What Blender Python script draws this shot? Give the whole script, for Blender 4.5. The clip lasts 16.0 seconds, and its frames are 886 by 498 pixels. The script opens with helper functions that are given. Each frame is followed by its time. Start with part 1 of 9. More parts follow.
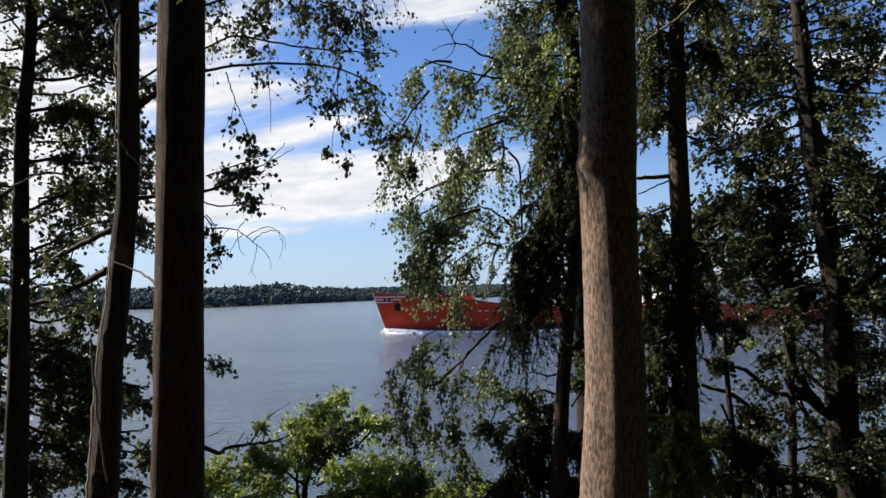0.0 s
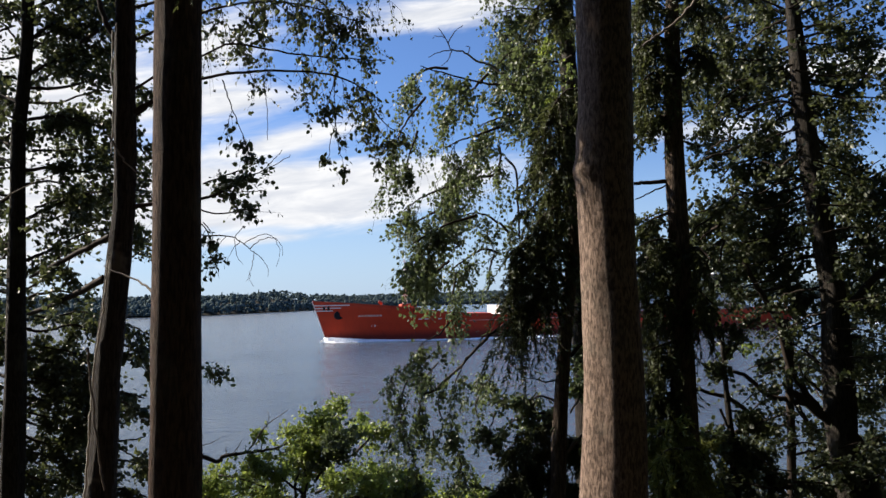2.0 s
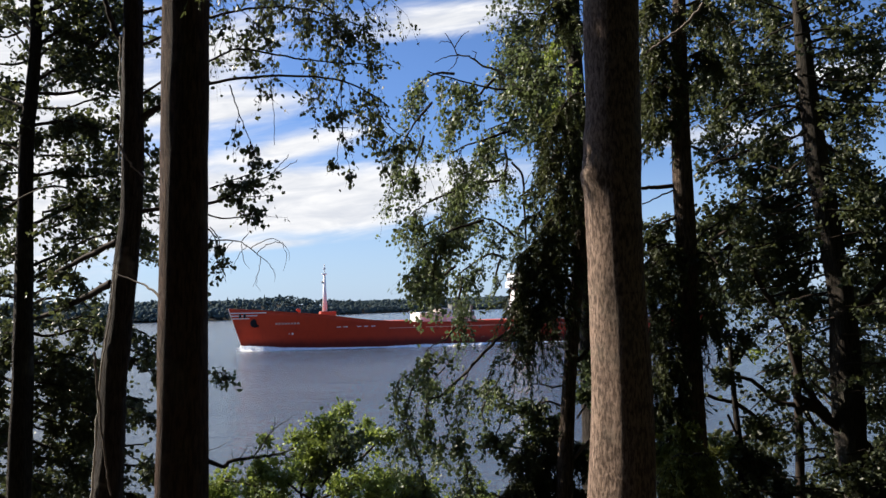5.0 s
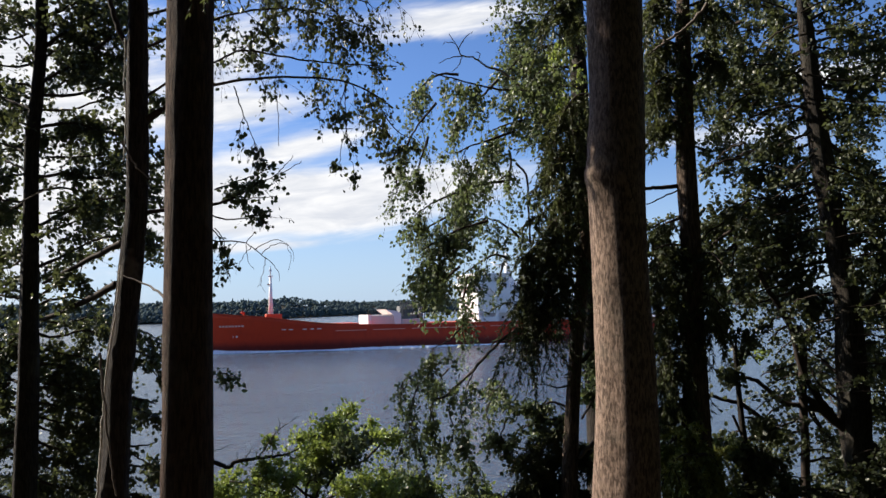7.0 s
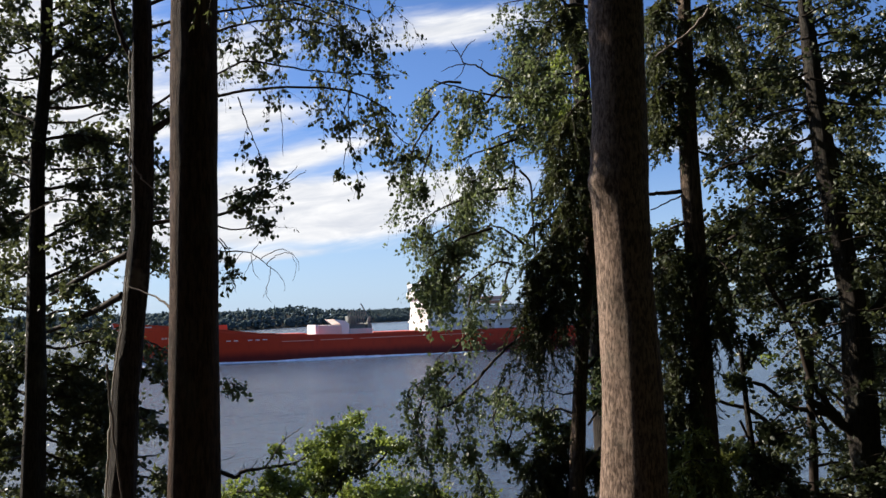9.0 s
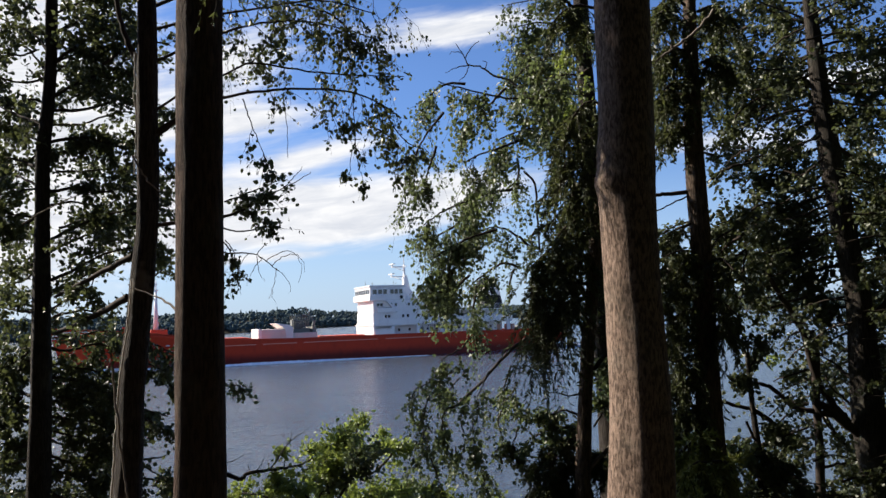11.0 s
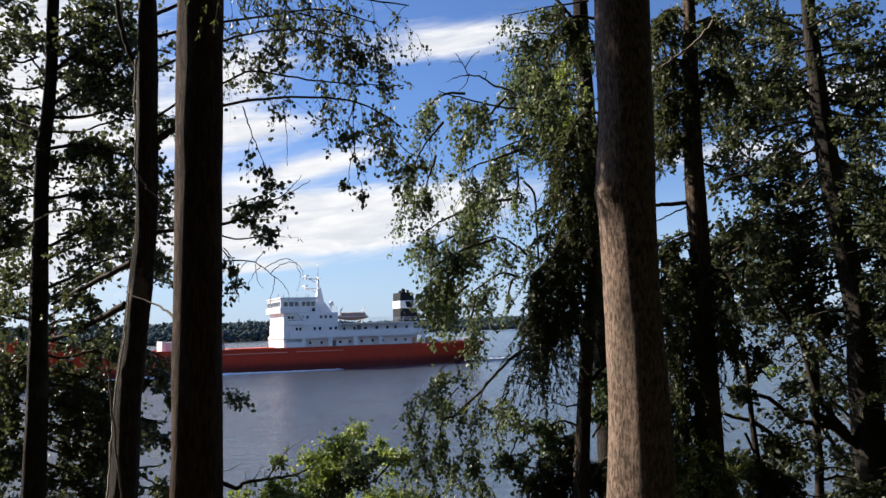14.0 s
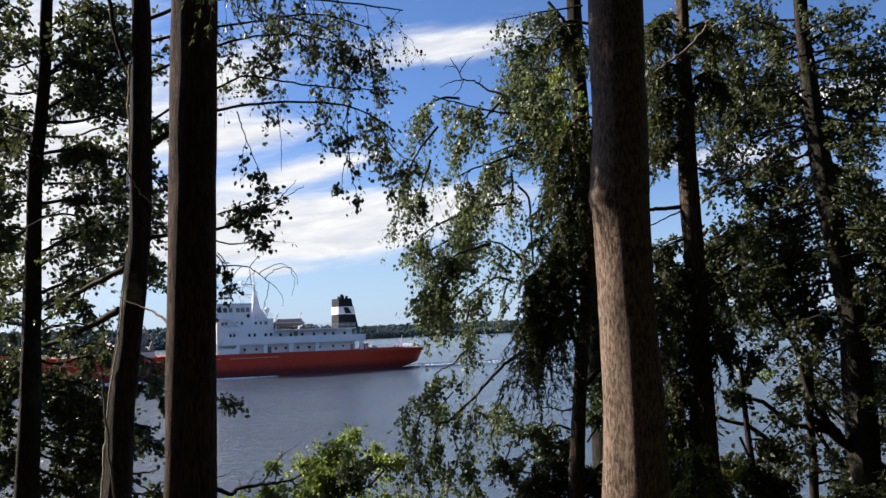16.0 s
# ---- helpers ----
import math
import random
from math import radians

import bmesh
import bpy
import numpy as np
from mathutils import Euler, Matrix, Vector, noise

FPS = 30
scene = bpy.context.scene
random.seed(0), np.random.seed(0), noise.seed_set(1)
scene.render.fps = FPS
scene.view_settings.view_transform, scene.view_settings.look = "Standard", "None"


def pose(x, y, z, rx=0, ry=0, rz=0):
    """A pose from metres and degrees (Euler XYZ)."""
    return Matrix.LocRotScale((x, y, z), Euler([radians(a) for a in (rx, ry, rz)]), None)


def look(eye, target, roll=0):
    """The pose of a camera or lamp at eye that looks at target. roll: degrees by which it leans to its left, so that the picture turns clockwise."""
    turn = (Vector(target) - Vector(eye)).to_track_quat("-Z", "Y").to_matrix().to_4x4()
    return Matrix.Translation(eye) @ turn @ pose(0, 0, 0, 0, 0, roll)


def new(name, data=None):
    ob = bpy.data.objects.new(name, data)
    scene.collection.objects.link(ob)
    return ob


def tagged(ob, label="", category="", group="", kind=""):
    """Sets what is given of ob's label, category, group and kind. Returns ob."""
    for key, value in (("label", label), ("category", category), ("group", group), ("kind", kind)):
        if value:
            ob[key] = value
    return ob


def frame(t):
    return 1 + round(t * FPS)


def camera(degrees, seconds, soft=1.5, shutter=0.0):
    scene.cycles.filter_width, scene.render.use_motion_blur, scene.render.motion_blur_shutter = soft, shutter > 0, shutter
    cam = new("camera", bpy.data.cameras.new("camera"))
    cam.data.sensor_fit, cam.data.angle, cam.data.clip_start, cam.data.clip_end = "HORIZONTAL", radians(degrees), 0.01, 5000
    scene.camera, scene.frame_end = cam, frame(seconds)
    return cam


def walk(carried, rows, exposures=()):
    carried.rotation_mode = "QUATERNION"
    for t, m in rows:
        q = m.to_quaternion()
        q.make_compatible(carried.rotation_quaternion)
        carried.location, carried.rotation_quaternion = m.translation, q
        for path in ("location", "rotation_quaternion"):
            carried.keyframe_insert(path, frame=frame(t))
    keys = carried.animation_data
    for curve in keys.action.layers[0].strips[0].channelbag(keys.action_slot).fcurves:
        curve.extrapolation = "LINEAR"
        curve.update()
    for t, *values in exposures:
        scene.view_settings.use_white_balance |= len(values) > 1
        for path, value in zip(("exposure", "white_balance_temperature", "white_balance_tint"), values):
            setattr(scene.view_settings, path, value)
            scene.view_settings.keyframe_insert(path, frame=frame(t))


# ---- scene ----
LENS = 58.0
cam = camera(LENS, 16.0)
walk(cam, [
    (0, pose(0.000, 0.000, 8.500, 93.237, 0, 0.000) @ pose(0, 0, 0, 0, 0, -1.100)),
    (0.5, pose(0.004, -0.000, 8.501, 93.362, 0, 0.026) @ pose(0, 0, 0, 0, 0, -1.328)),
    (1, pose(-0.001, 0.003, 8.497, 93.524, 0, 0.057) @ pose(0, 0, 0, 0, 0, -1.493)),
    (1.5, pose(-0.000, 0.001, 8.494, 93.579, 0, -0.023) @ pose(0, 0, 0, 0, 0, -1.552)),
    (2, pose(-0.002, 0.004, 8.496, 93.717, 0, -0.206) @ pose(0, 0, 0, 0, 0, -1.443)),
    (2.5, pose(-0.005, 0.009, 8.495, 93.925, 0, -0.193) @ pose(0, 0, 0, 0, 0, -1.399)),
    (3, pose(-0.006, 0.009, 8.491, 94.248, 0, -0.171) @ pose(0, 0, 0, 0, 0, -1.303)),
    (3.5, pose(-0.001, 0.007, 8.495, 94.406, 0, -0.100) @ pose(0, 0, 0, 0, 0, -1.414)),
    (4, pose(-0.005, 0.011, 8.492, 94.239, 0, -0.009) @ pose(0, 0, 0, 0, 0, -1.460)),
    (6.5, pose(-0.013, 0.014, 8.490, 94.089, 0, 0.452) @ pose(0, 0, 0, 0, 0, -1.347)),
    (7, pose(-0.009, 0.009, 8.488, 94.196, 0, 0.502) @ pose(0, 0, 0, 0, 0, -1.460)),
    (7.5, pose(-0.011, 0.004, 8.489, 94.305, 0, 0.559) @ pose(0, 0, 0, 0, 0, -1.614)),
    (8, pose(-0.011, -0.001, 8.490, 94.486, 0, 0.614) @ pose(0, 0, 0, 0, 0, -1.731)),
    (8.5, pose(-0.010, -0.004, 8.487, 94.704, 0, 0.717) @ pose(0, 0, 0, 0, 0, -1.903)),
    (9, pose(-0.008, -0.002, 8.492, 94.724, 0, 0.824) @ pose(0, 0, 0, 0, 0, -2.043)),
    (11.5, pose(-0.035, 0.010, 8.490, 94.959, 0, 1.003) @ pose(0, 0, 0, 0, 0, -2.138)),
    (12, pose(-0.033, 0.015, 8.482, 95.102, 0, 0.876) @ pose(0, 0, 0, 0, 0, -2.075)),
    (12.5, pose(-0.036, 0.015, 8.485, 95.209, 0, 0.659) @ pose(0, 0, 0, 0, 0, -1.866)),
    (13, pose(-0.042, 0.014, 8.491, 95.288, 0, 0.764) @ pose(0, 0, 0, 0, 0, -1.843)),
    (13.5, pose(-0.039, 0.016, 8.485, 95.464, 0, 0.854) @ pose(0, 0, 0, 0, 0, -1.844)),
    (14, pose(-0.035, 0.018, 8.479, 95.596, 0, 0.886) @ pose(0, 0, 0, 0, 0, -1.803)),
    (14.5, pose(-0.036, 0.016, 8.483, 95.578, 0, 0.877) @ pose(0, 0, 0, 0, 0, -1.928)),
    (15, pose(-0.034, 0.013, 8.478, 95.646, 0, 0.824) @ pose(0, 0, 0, 0, 0, -1.999)),
    (15.5, pose(-0.036, 0.018, 8.487, 95.676, 0, 0.673) @ pose(0, 0, 0, 0, 0, -1.938)),
    (16, pose(-0.034, 0.021, 8.483, 95.888, 0, 0.494) @ pose(0, 0, 0, 0, 0, -1.937)),
])

# ---- world, sun, exposure ----
SUN_AZ, SUN_EL = radians(-69), radians(34)      # azimuth from north (+y) towards east (+x)
to_sun = Vector((math.sin(SUN_AZ) * math.cos(SUN_EL), math.cos(SUN_AZ) * math.cos(SUN_EL), math.sin(SUN_EL)))
scene.view_settings.exposure = 0.90

sun = new("sun", bpy.data.lights.new("sun", "SUN"))
sun.data.energy, sun.data.angle, sun.data.color = 5.0, radians(0.6), (1.0, 0.9, 0.76)
sun.matrix_world = look(to_sun * 300, (0, 0, 0))


class Nodes:
    """Short-hand for building a node tree."""

    def __init__(self, tree):
        self.tree = tree
        tree.nodes.clear()

    def add(self, kind, **settings):
        node = self.tree.nodes.new(kind)
        for key, value in settings.items():
            if key == "op":
                node.operation = value
            elif key == "blend":
                node.blend_type = value
            elif key == "data":
                node.data_type = value
            elif key == "sky":
                node.sky_type = value
            elif key == "dims":
                node.noise_dimensions = value
            elif key == "interp":
                node.interpolation_type = value
        return node

    def put(self, node, slot, value):
        if isinstance(value, bpy.types.NodeSocket):
            self.tree.links.new(value, node.inputs[slot])
        else:
            node.inputs[slot].default_value = value

    def math(self, op, a, b=0.0, c=0.0):
        node = self.add("ShaderNodeMath", op=op)
        for i, value in enumerate((a, b, c)):
            self.put(node, i, value)
        return node.outputs[0]

    def mix(self, fac, a, b, blend="MIX"):
        node = self.add("ShaderNodeMix", data="RGBA", blend=blend)
        self.put(node, 0, fac)
        self.put(node, 6, a if isinstance(a, bpy.types.NodeSocket) else (*a, 1.0))
        self.put(node, 7, b if isinstance(b, bpy.types.NodeSocket) else (*b, 1.0))
        return node.outputs[2]

    def noise(self, vector, scale, detail=4.0, rough=0.55, distort=0.0):
        node = self.add("ShaderNodeTexNoise")
        if vector is not None:
            self.put(node, "Vector", vector)
        self.put(node, "Scale", scale)
        self.put(node, "Detail", detail)
        self.put(node, "Roughness", rough)
        self.put(node, "Distortion", distort)
        return node.outputs["Fac"]

    def ramp(self, value, lo, hi, a=0.0, b=1.0):
        node = self.add("ShaderNodeMapRange", interp="SMOOTHSTEP")
        for i, v in enumerate((value, lo, hi, a, b)):
            self.put(node, i, v)
        return node.outputs[0]

    def stretch(self, vector, scale, turn=(0, 0, 0)):
        node = self.add("ShaderNodeMapping")
        self.put(node, "Vector", vector)
        self.put(node, "Scale", scale)
        self.put(node, "Rotation", [radians(a) for a in turn])
        return node.outputs[0]


world = bpy.data.worlds.new("world")
scene.world = world
world.use_nodes = True
n = Nodes(world.node_tree)
sky = n.add("ShaderNodeTexSky", sky="NISHITA")
sky.sun_disc, sky.sun_elevation, sky.sun_rotation = False, SUN_EL, SUN_AZ
sky.air_density, sky.dust_density, sky.ozone_density = 1.0, 0.6, 2.0
way = n.add("ShaderNodeTexCoord").outputs["Generated"]
axes = n.add("ShaderNodeSeparateXYZ")
n.put(axes, 0, way)
ahead = n.math("MAXIMUM", n.math("ABSOLUTE", axes.outputs[1]), 0.12)
u = n.math("DIVIDE", axes.outputs[0], ahead)
v = n.math("DIVIDE", axes.outputs[2], ahead)
flat = n.add("ShaderNodeCombineXYZ")
n.put(flat, 0, u)
n.put(flat, 1, n.math("MULTIPLY_ADD", u, -0.10, v))
streaks = n.noise(n.stretch(flat.outputs[0], (1.6, 9.0, 1.0)), 1.9, 6.0, 0.55, 0.35)
wisps = n.noise(n.stretch(flat.outputs[0], (5.0, 24.0, 1.0)), 2.2, 5.0, 0.6, 0.5)


def bank_of_cloud(u0, v0, su, sv, lean=0.0):
    """A soft bank of cloud around one direction, as density."""
    du = n.math("MULTIPLY", n.math("SUBTRACT", u, u0), 1.0 / su)
    dv = n.math("MULTIPLY", n.math("SUBTRACT", n.math("MULTIPLY_ADD", u, -lean, v), v0 - lean * u0), 1.0 / sv)
    r2 = n.math("ADD", n.math("MULTIPLY", du, du), n.math("MULTIPLY", dv, dv))
    return n.math("POWER", 2.718, n.math("MULTIPLY", r2, -1.0))


density = n.math("MULTIPLY", streaks, 0.75)
for u0, v0, su, sv, lean, amount in (
        (-0.16, 0.150, 0.22, 0.034, 0.02, 0.62), (-0.20, 0.112, 0.16, 0.018, 0.02, 0.50), (-0.17, 0.210, 0.10, 0.016, 0.22, 0.45),
        (-0.26, 0.255, 0.11, 0.022, 0.05, 0.45), (0.01, 0.365, 0.13, 0.028, 0.10, 0.60), (-0.62, 0.24, 0.29, 0.26, 0.0, 0.80),
        (-0.24, 0.082, 0.10, 0.007, 0.03, 0.42), (0.50, 0.285, 0.20, 0.020, 0.06, 0.50), (0.33, 0.205, 0.16, 0.022, 0.0, 0.45),
        (-0.27, 0.335, 0.06, 0.045, 0.3, 0.38), (0.02, 0.155, 0.10, 0.03, 0.05, 0.25)):
    density = n.math("MULTIPLY_ADD", bank_of_cloud(u0, v0, su, sv, lean), amount, density)
density = n.math("MULTIPLY_ADD", wisps, 0.42, density)
cover = n.ramp(density, 0.70, 1.16)
cover = n.math("MULTIPLY", cover, n.ramp(axes.outputs[2], 0.0, 0.06))
shade = n.ramp(wisps, 0.25, 0.75)
cloud = n.mix(shade, (6.6, 6.9, 7.6), (9.4, 9.4, 9.5))
tint = n.mix(1.0, sky.outputs[0], (0.72, 0.94, 1.36), "MULTIPLY")
haze = n.ramp(axes.outputs[2], 0.22, 0.0)
tint = n.mix(n.math("MULTIPLY", haze, 0.65), tint, (5.2, 6.7, 8.9))
colour = n.mix(cover, tint, cloud)
back = n.add("ShaderNodeBackground")
n.put(back, "Color", colour)
n.put(back, "Strength", 0.0585)
n.tree.links.new(back.outputs[0], n.add("ShaderNodeOutputWorld").inputs[0])


# ---- materials ----
def material(name):
    m = bpy.data.materials.new(name)
    m.use_nodes = True
    k = Nodes(m.node_tree)
    return m, k


def finish(k, base, rough, bump=None, strength=0.3, distance=0.02, metal=0.0, spec=0.5):
    p = k.add("ShaderNodeBsdfPrincipled")
    k.put(p, "Base Color", base if isinstance(base, bpy.types.NodeSocket) else (*base, 1.0))
    k.put(p, "Roughness", rough)
    k.put(p, "Metallic", metal)
    k.put(p, "Specular IOR Level", spec)
    if bump is not None:
        b = k.add("ShaderNodeBump")
        k.put(b, "Strength", strength)
        k.put(b, "Distance", distance)
        k.put(b, "Height", bump)
        k.put(p, "Normal", b.outputs[0])
    k.tree.links.new(p.outputs[0], k.add("ShaderNodeOutputMaterial").inputs[0])
    return p


def where(k):
    return k.add("ShaderNodeTexCoord").outputs["Object"]


def bark_material(name, dark, light, scale=1.0, pale=None, length=8, relief=0.03):
    """Furrowed bark: long vertical plates, cracks, blotches of lichen."""
    m, k = material(name)
    at = where(k)
    plates = k.noise(k.stretch(at, (52 * scale, 52 * scale, length * scale)), 1.0, 5.0, 0.62, 0.6)
    fine = k.noise(k.stretch(at, (150 * scale, 150 * scale, 48 * scale)), 1.0, 4.0, 0.6)
    blotch = k.noise(at, 3.0, 3.0)
    base = k.mix(k.ramp(plates, 0.36, 0.64), dark, light)
    base = k.mix(k.math("MULTIPLY", fine, 0.45), base, tuple(c * 0.5 for c in dark))
    if pale:
        base = k.mix(k.ramp(blotch, 0.60, 0.68), base, pale)
    else:
        base = k.mix(k.math("MULTIPLY", k.ramp(blotch, 0.5, 0.75), 0.3), base, (0.17, 0.17, 0.14))
    ring = k.noise(k.stretch(at, (0.35, 0.35, 3.0)), 1.0, 2.0)
    line = k.ramp(k.math("ABSOLUTE", k.math("SUBTRACT", ring, 0.5)), 0.014, 0.002)
    base = k.mix(k.math("MULTIPLY", line, 0.14), base, tuple(c * 0.45 for c in dark))
    finish(k, base, 0.92, k.math("MULTIPLY_ADD", fine, 0.35, plates), 1.0, relief, spec=0.2)
    return m


def leaf_material(name, deep, bright, glow, rough=0.42):
    """A leaf that lets part of the sun through, each leaf a little different."""
    m, k = material(name)
    each = k.add("ShaderNodeNewGeometry").outputs["Random Per Island"]
    patch = k.noise(where(k), 1.3, 2.0)
    base = k.mix(k.math("MULTIPLY_ADD", patch, 0.6, k.math("MULTIPLY", each, 0.45)), deep, bright)
    p = k.add("ShaderNodeBsdfPrincipled")
    k.put(p, "Base Color", base)
    k.put(p, "Roughness", rough)
    k.put(p, "Specular IOR Level", 0.45)
    t = k.add("ShaderNodeBsdfTranslucent")
    k.put(t, "Color", k.mix(each, glow, tuple(c * 0.6 for c in glow)))
    s = k.add("ShaderNodeMixShader")
    k.put(s, 0, 0.36)
    k.tree.links.new(p.outputs[0], s.inputs[1])
    k.tree.links.new(t.outputs[0], s.inputs[2])
    k.tree.links.new(s.outputs[0], k.add("ShaderNodeOutputMaterial").inputs[0])
    return m


def paint_material(name, base, rough=0.4, dirt=(0.2, 0.12, 0.08), amount=0.25, streak=True):
    """Ship's paint with rust runs, patches and a slight unevenness of the plates."""
    m, k = material(name)
    at = where(k)
    runs = k.noise(k.stretch(at, (1.6, 1.6, 0.22 if streak else 1.6)), 1.0, 6.0, 0.65)
    patch = k.noise(at, 0.16, 4.0)
    c = k.mix(k.math("MULTIPLY", k.ramp(runs, 0.5, 0.8), amount), base, dirt)
    c = k.mix(k.math("MULTIPLY", k.ramp(patch, 0.4, 0.7), 0.22), c, tuple(x * 0.62 for x in base))
    finish(k, c, rough, k.noise(at, 0.7, 2.0), 0.15, 0.05)
    return m


def plain_material(name, base, rough=0.5, metal=0.0, spec=0.5):
    m, k = material(name)
    c = k.mix(k.math("MULTIPLY", k.noise(where(k), 4.0, 4.0), 0.4), base, tuple(x * 0.7 for x in base))
    finish(k, c, rough, metal=metal, spec=spec)
    return m


# Two pine barks: paler for the sunlit trunk, darkened for the shaded one.
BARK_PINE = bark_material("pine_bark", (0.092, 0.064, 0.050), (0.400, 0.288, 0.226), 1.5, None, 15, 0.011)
BARK_PINE_SHADED = bark_material("shaded_pine_bark", (0.050, 0.032, 0.025), (0.135, 0.088, 0.066))
BARK_SPRUCE = bark_material("spruce_bark", (0.06, 0.045, 0.036), (0.26, 0.19, 0.145), 1.3)
BARK_ALDER = bark_material("alder_bark", (0.022, 0.019, 0.016), (0.075, 0.062, 0.052), 1.5)
BARK_BIRCH = bark_material("birch_bark", (0.024, 0.020, 0.018), (0.080, 0.066, 0.056), 1.2, (0.17, 0.155, 0.135))
BARK_PEEL = plain_material("peeling_birch_bark", (0.78, 0.74, 0.68), 0.8, spec=0.2)
TWIG = plain_material("twig_wood", (0.045, 0.034, 0.028), 0.85, spec=0.2)
TWIG_DEAD = plain_material("dead_twig_wood", (0.20, 0.17, 0.145), 0.9, spec=0.2)
LEAF_ALDER = leaf_material("alder_leaf", (0.050, 0.065, 0.040), (0.112, 0.131, 0.076), (0.132, 0.155, 0.056))
LEAF_BIRCH = leaf_material("birch_leaf", (0.070, 0.096, 0.058), (0.180, 0.212, 0.125), (0.23, 0.29, 0.11), 0.45)
LEAF_BUSH = leaf_material("willow_leaf", (0.12, 0.17, 0.045), (0.27, 0.34, 0.085), (0.46, 0.56, 0.12))
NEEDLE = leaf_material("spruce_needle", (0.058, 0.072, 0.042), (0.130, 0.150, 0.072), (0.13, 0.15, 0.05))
# Spruce needles again, brightened and yellowed: the sun on the tips is in the colour.
NEEDLE_SUNLIT = leaf_material("sunlit_spruce_needle", (0.13, 0.15, 0.04), (0.32, 0.33, 0.08), (0.42, 0.45, 0.10))

m, k = material("lake_water")
at = where(k)
swell = k.noise(k.stretch(at, (0.11, 0.19, 1.0), (0, 0, 24)), 1.0, 3.0, 0.55, 0.6)
waves = k.noise(k.stretch(at, (0.42, 0.66, 1.0), (0, 0, -18)), 1.0, 4.0, 0.62, 0.6)
ripple = k.noise(k.stretch(at, (1.5, 2.2, 1.0), (0, 0, 8)), 1.0, 4.0, 0.6)
calm = k.ramp(k.noise(k.stretch(at, (0.012, 0.05, 1.0)), 1.0, 3.0), 0.35, 0.65, 0.72, 1.0)
height = k.math("MULTIPLY_ADD", swell, 1.1, k.math("MULTIPLY_ADD", ripple, 0.58, k.math("MULTIPLY", waves, 1.0)))
WATER_BSDF = finish(k, (0.062, 0.082, 0.108), 0.13, k.math("MULTIPLY", height, calm), 1.0, 0.29, spec=0.5)
k.put(WATER_BSDF, "IOR", 1.333)
WATER = m

m, k = material("foam")
f = k.noise(where(k), 1.4, 5.0, 0.7)
FOAM_BSDF = finish(k, k.mix(k.ramp(f, 0.35, 0.65), (0.80, 0.82, 0.84), (0.96, 0.96, 0.96)), 0.8, f, 0.4, 0.12)
k.put(FOAM_BSDF, "Subsurface Weight", 0.5)
k.put(FOAM_BSDF, "Subsurface Radius", (0.6, 0.6, 0.6))
FOAM = m

m, k = material("forest_floor")
at = where(k)
# Soil tones kept very dark in place of shade, so little sun bounces up.
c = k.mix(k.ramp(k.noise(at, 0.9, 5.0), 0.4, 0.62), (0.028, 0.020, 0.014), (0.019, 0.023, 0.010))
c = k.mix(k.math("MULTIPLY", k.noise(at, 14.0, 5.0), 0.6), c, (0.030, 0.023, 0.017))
finish(k, c, 0.95, k.noise(at, 7.0, 6.0, 0.7), 0.8, 0.06, spec=0.2)
SOIL = m

m, k = material("hazed_far_foliage")
each = k.add("ShaderNodeNewGeometry").outputs["Random Per Island"]
# Distance haze is mixed into these greens: bluer, paler and low in contrast.
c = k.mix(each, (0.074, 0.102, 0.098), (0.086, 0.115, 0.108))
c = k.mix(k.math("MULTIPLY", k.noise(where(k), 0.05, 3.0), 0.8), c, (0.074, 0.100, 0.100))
finish(k, c, 0.9, spec=0.1)
FAR_LEAF_HAZED = m

m, k = material("shaded_forest")
# The self-shading of dense conifers is put into this near-black green.
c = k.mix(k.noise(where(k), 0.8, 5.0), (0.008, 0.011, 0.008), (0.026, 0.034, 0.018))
finish(k, c, 0.95, k.noise(where(k), 3.0, 5.0, 0.7), 1.0, 0.3, spec=0.1)
SHADED_WOODS = m

m, k = material("hull_paint")
at = where(k)
z = k.add("ShaderNodeSeparateXYZ")
k.put(z, 0, at)
runs = k.noise(k.stretch(at, (1.1, 1.1, 0.16)), 1.0, 6.0, 0.65)
patch = k.noise(k.stretch(at, (0.12, 0.12, 0.5)), 1.0, 4.0)
c = k.mix(k.math("MULTIPLY", k.ramp(runs, 0.46, 0.8), 0.4), (0.56, 0.050, 0.016), (0.27, 0.032, 0.016))
c = k.mix(k.math("MULTIPLY", k.ramp(patch, 0.42, 0.66), 0.35), c, (0.44, 0.036, 0.014))
c = k.mix(k.ramp(k.math("MULTIPLY_ADD", runs, 1.3, z.outputs[2]), 3.4, 1.4), c, (0.15, 0.020, 0.014))
HULL_BSDF = finish(k, c, 0.5, k.noise(k.stretch(at, (0.4, 0.4, 0.9)), 1.0, 2.0), 0.12, 0.06, spec=0.22)
HULL = m
RED = paint_material("red_deck_paint", (0.50, 0.07, 0.025), 0.6)
WHITE = paint_material("white_paint", (0.82, 0.80, 0.78), 0.45, (0.42, 0.27, 0.18), 0.16)
PINK = paint_material("faded_cream_paint", (0.72, 0.60, 0.54), 0.55, (0.40, 0.20, 0.12), 0.3)
BLACK = plain_material("black_paint", (0.009, 0.009, 0.010), 0.6, spec=0.25)
GREY = paint_material("grey_machinery_paint", (0.17, 0.17, 0.15), 0.6, (0.16, 0.09, 0.06), 0.5)
ORANGE = paint_material("lifeboat_orange", (0.55, 0.30, 0.20), 0.5)
GLASS = plain_material("dark_window_glass", (0.015, 0.018, 0.022), 0.08, spec=0.8)
MARK = plain_material("white_lettering", (0.78, 0.74, 0.70), 0.6)
FADED = plain_material("faded_lettering", (0.62, 0.40, 0.33), 0.6)
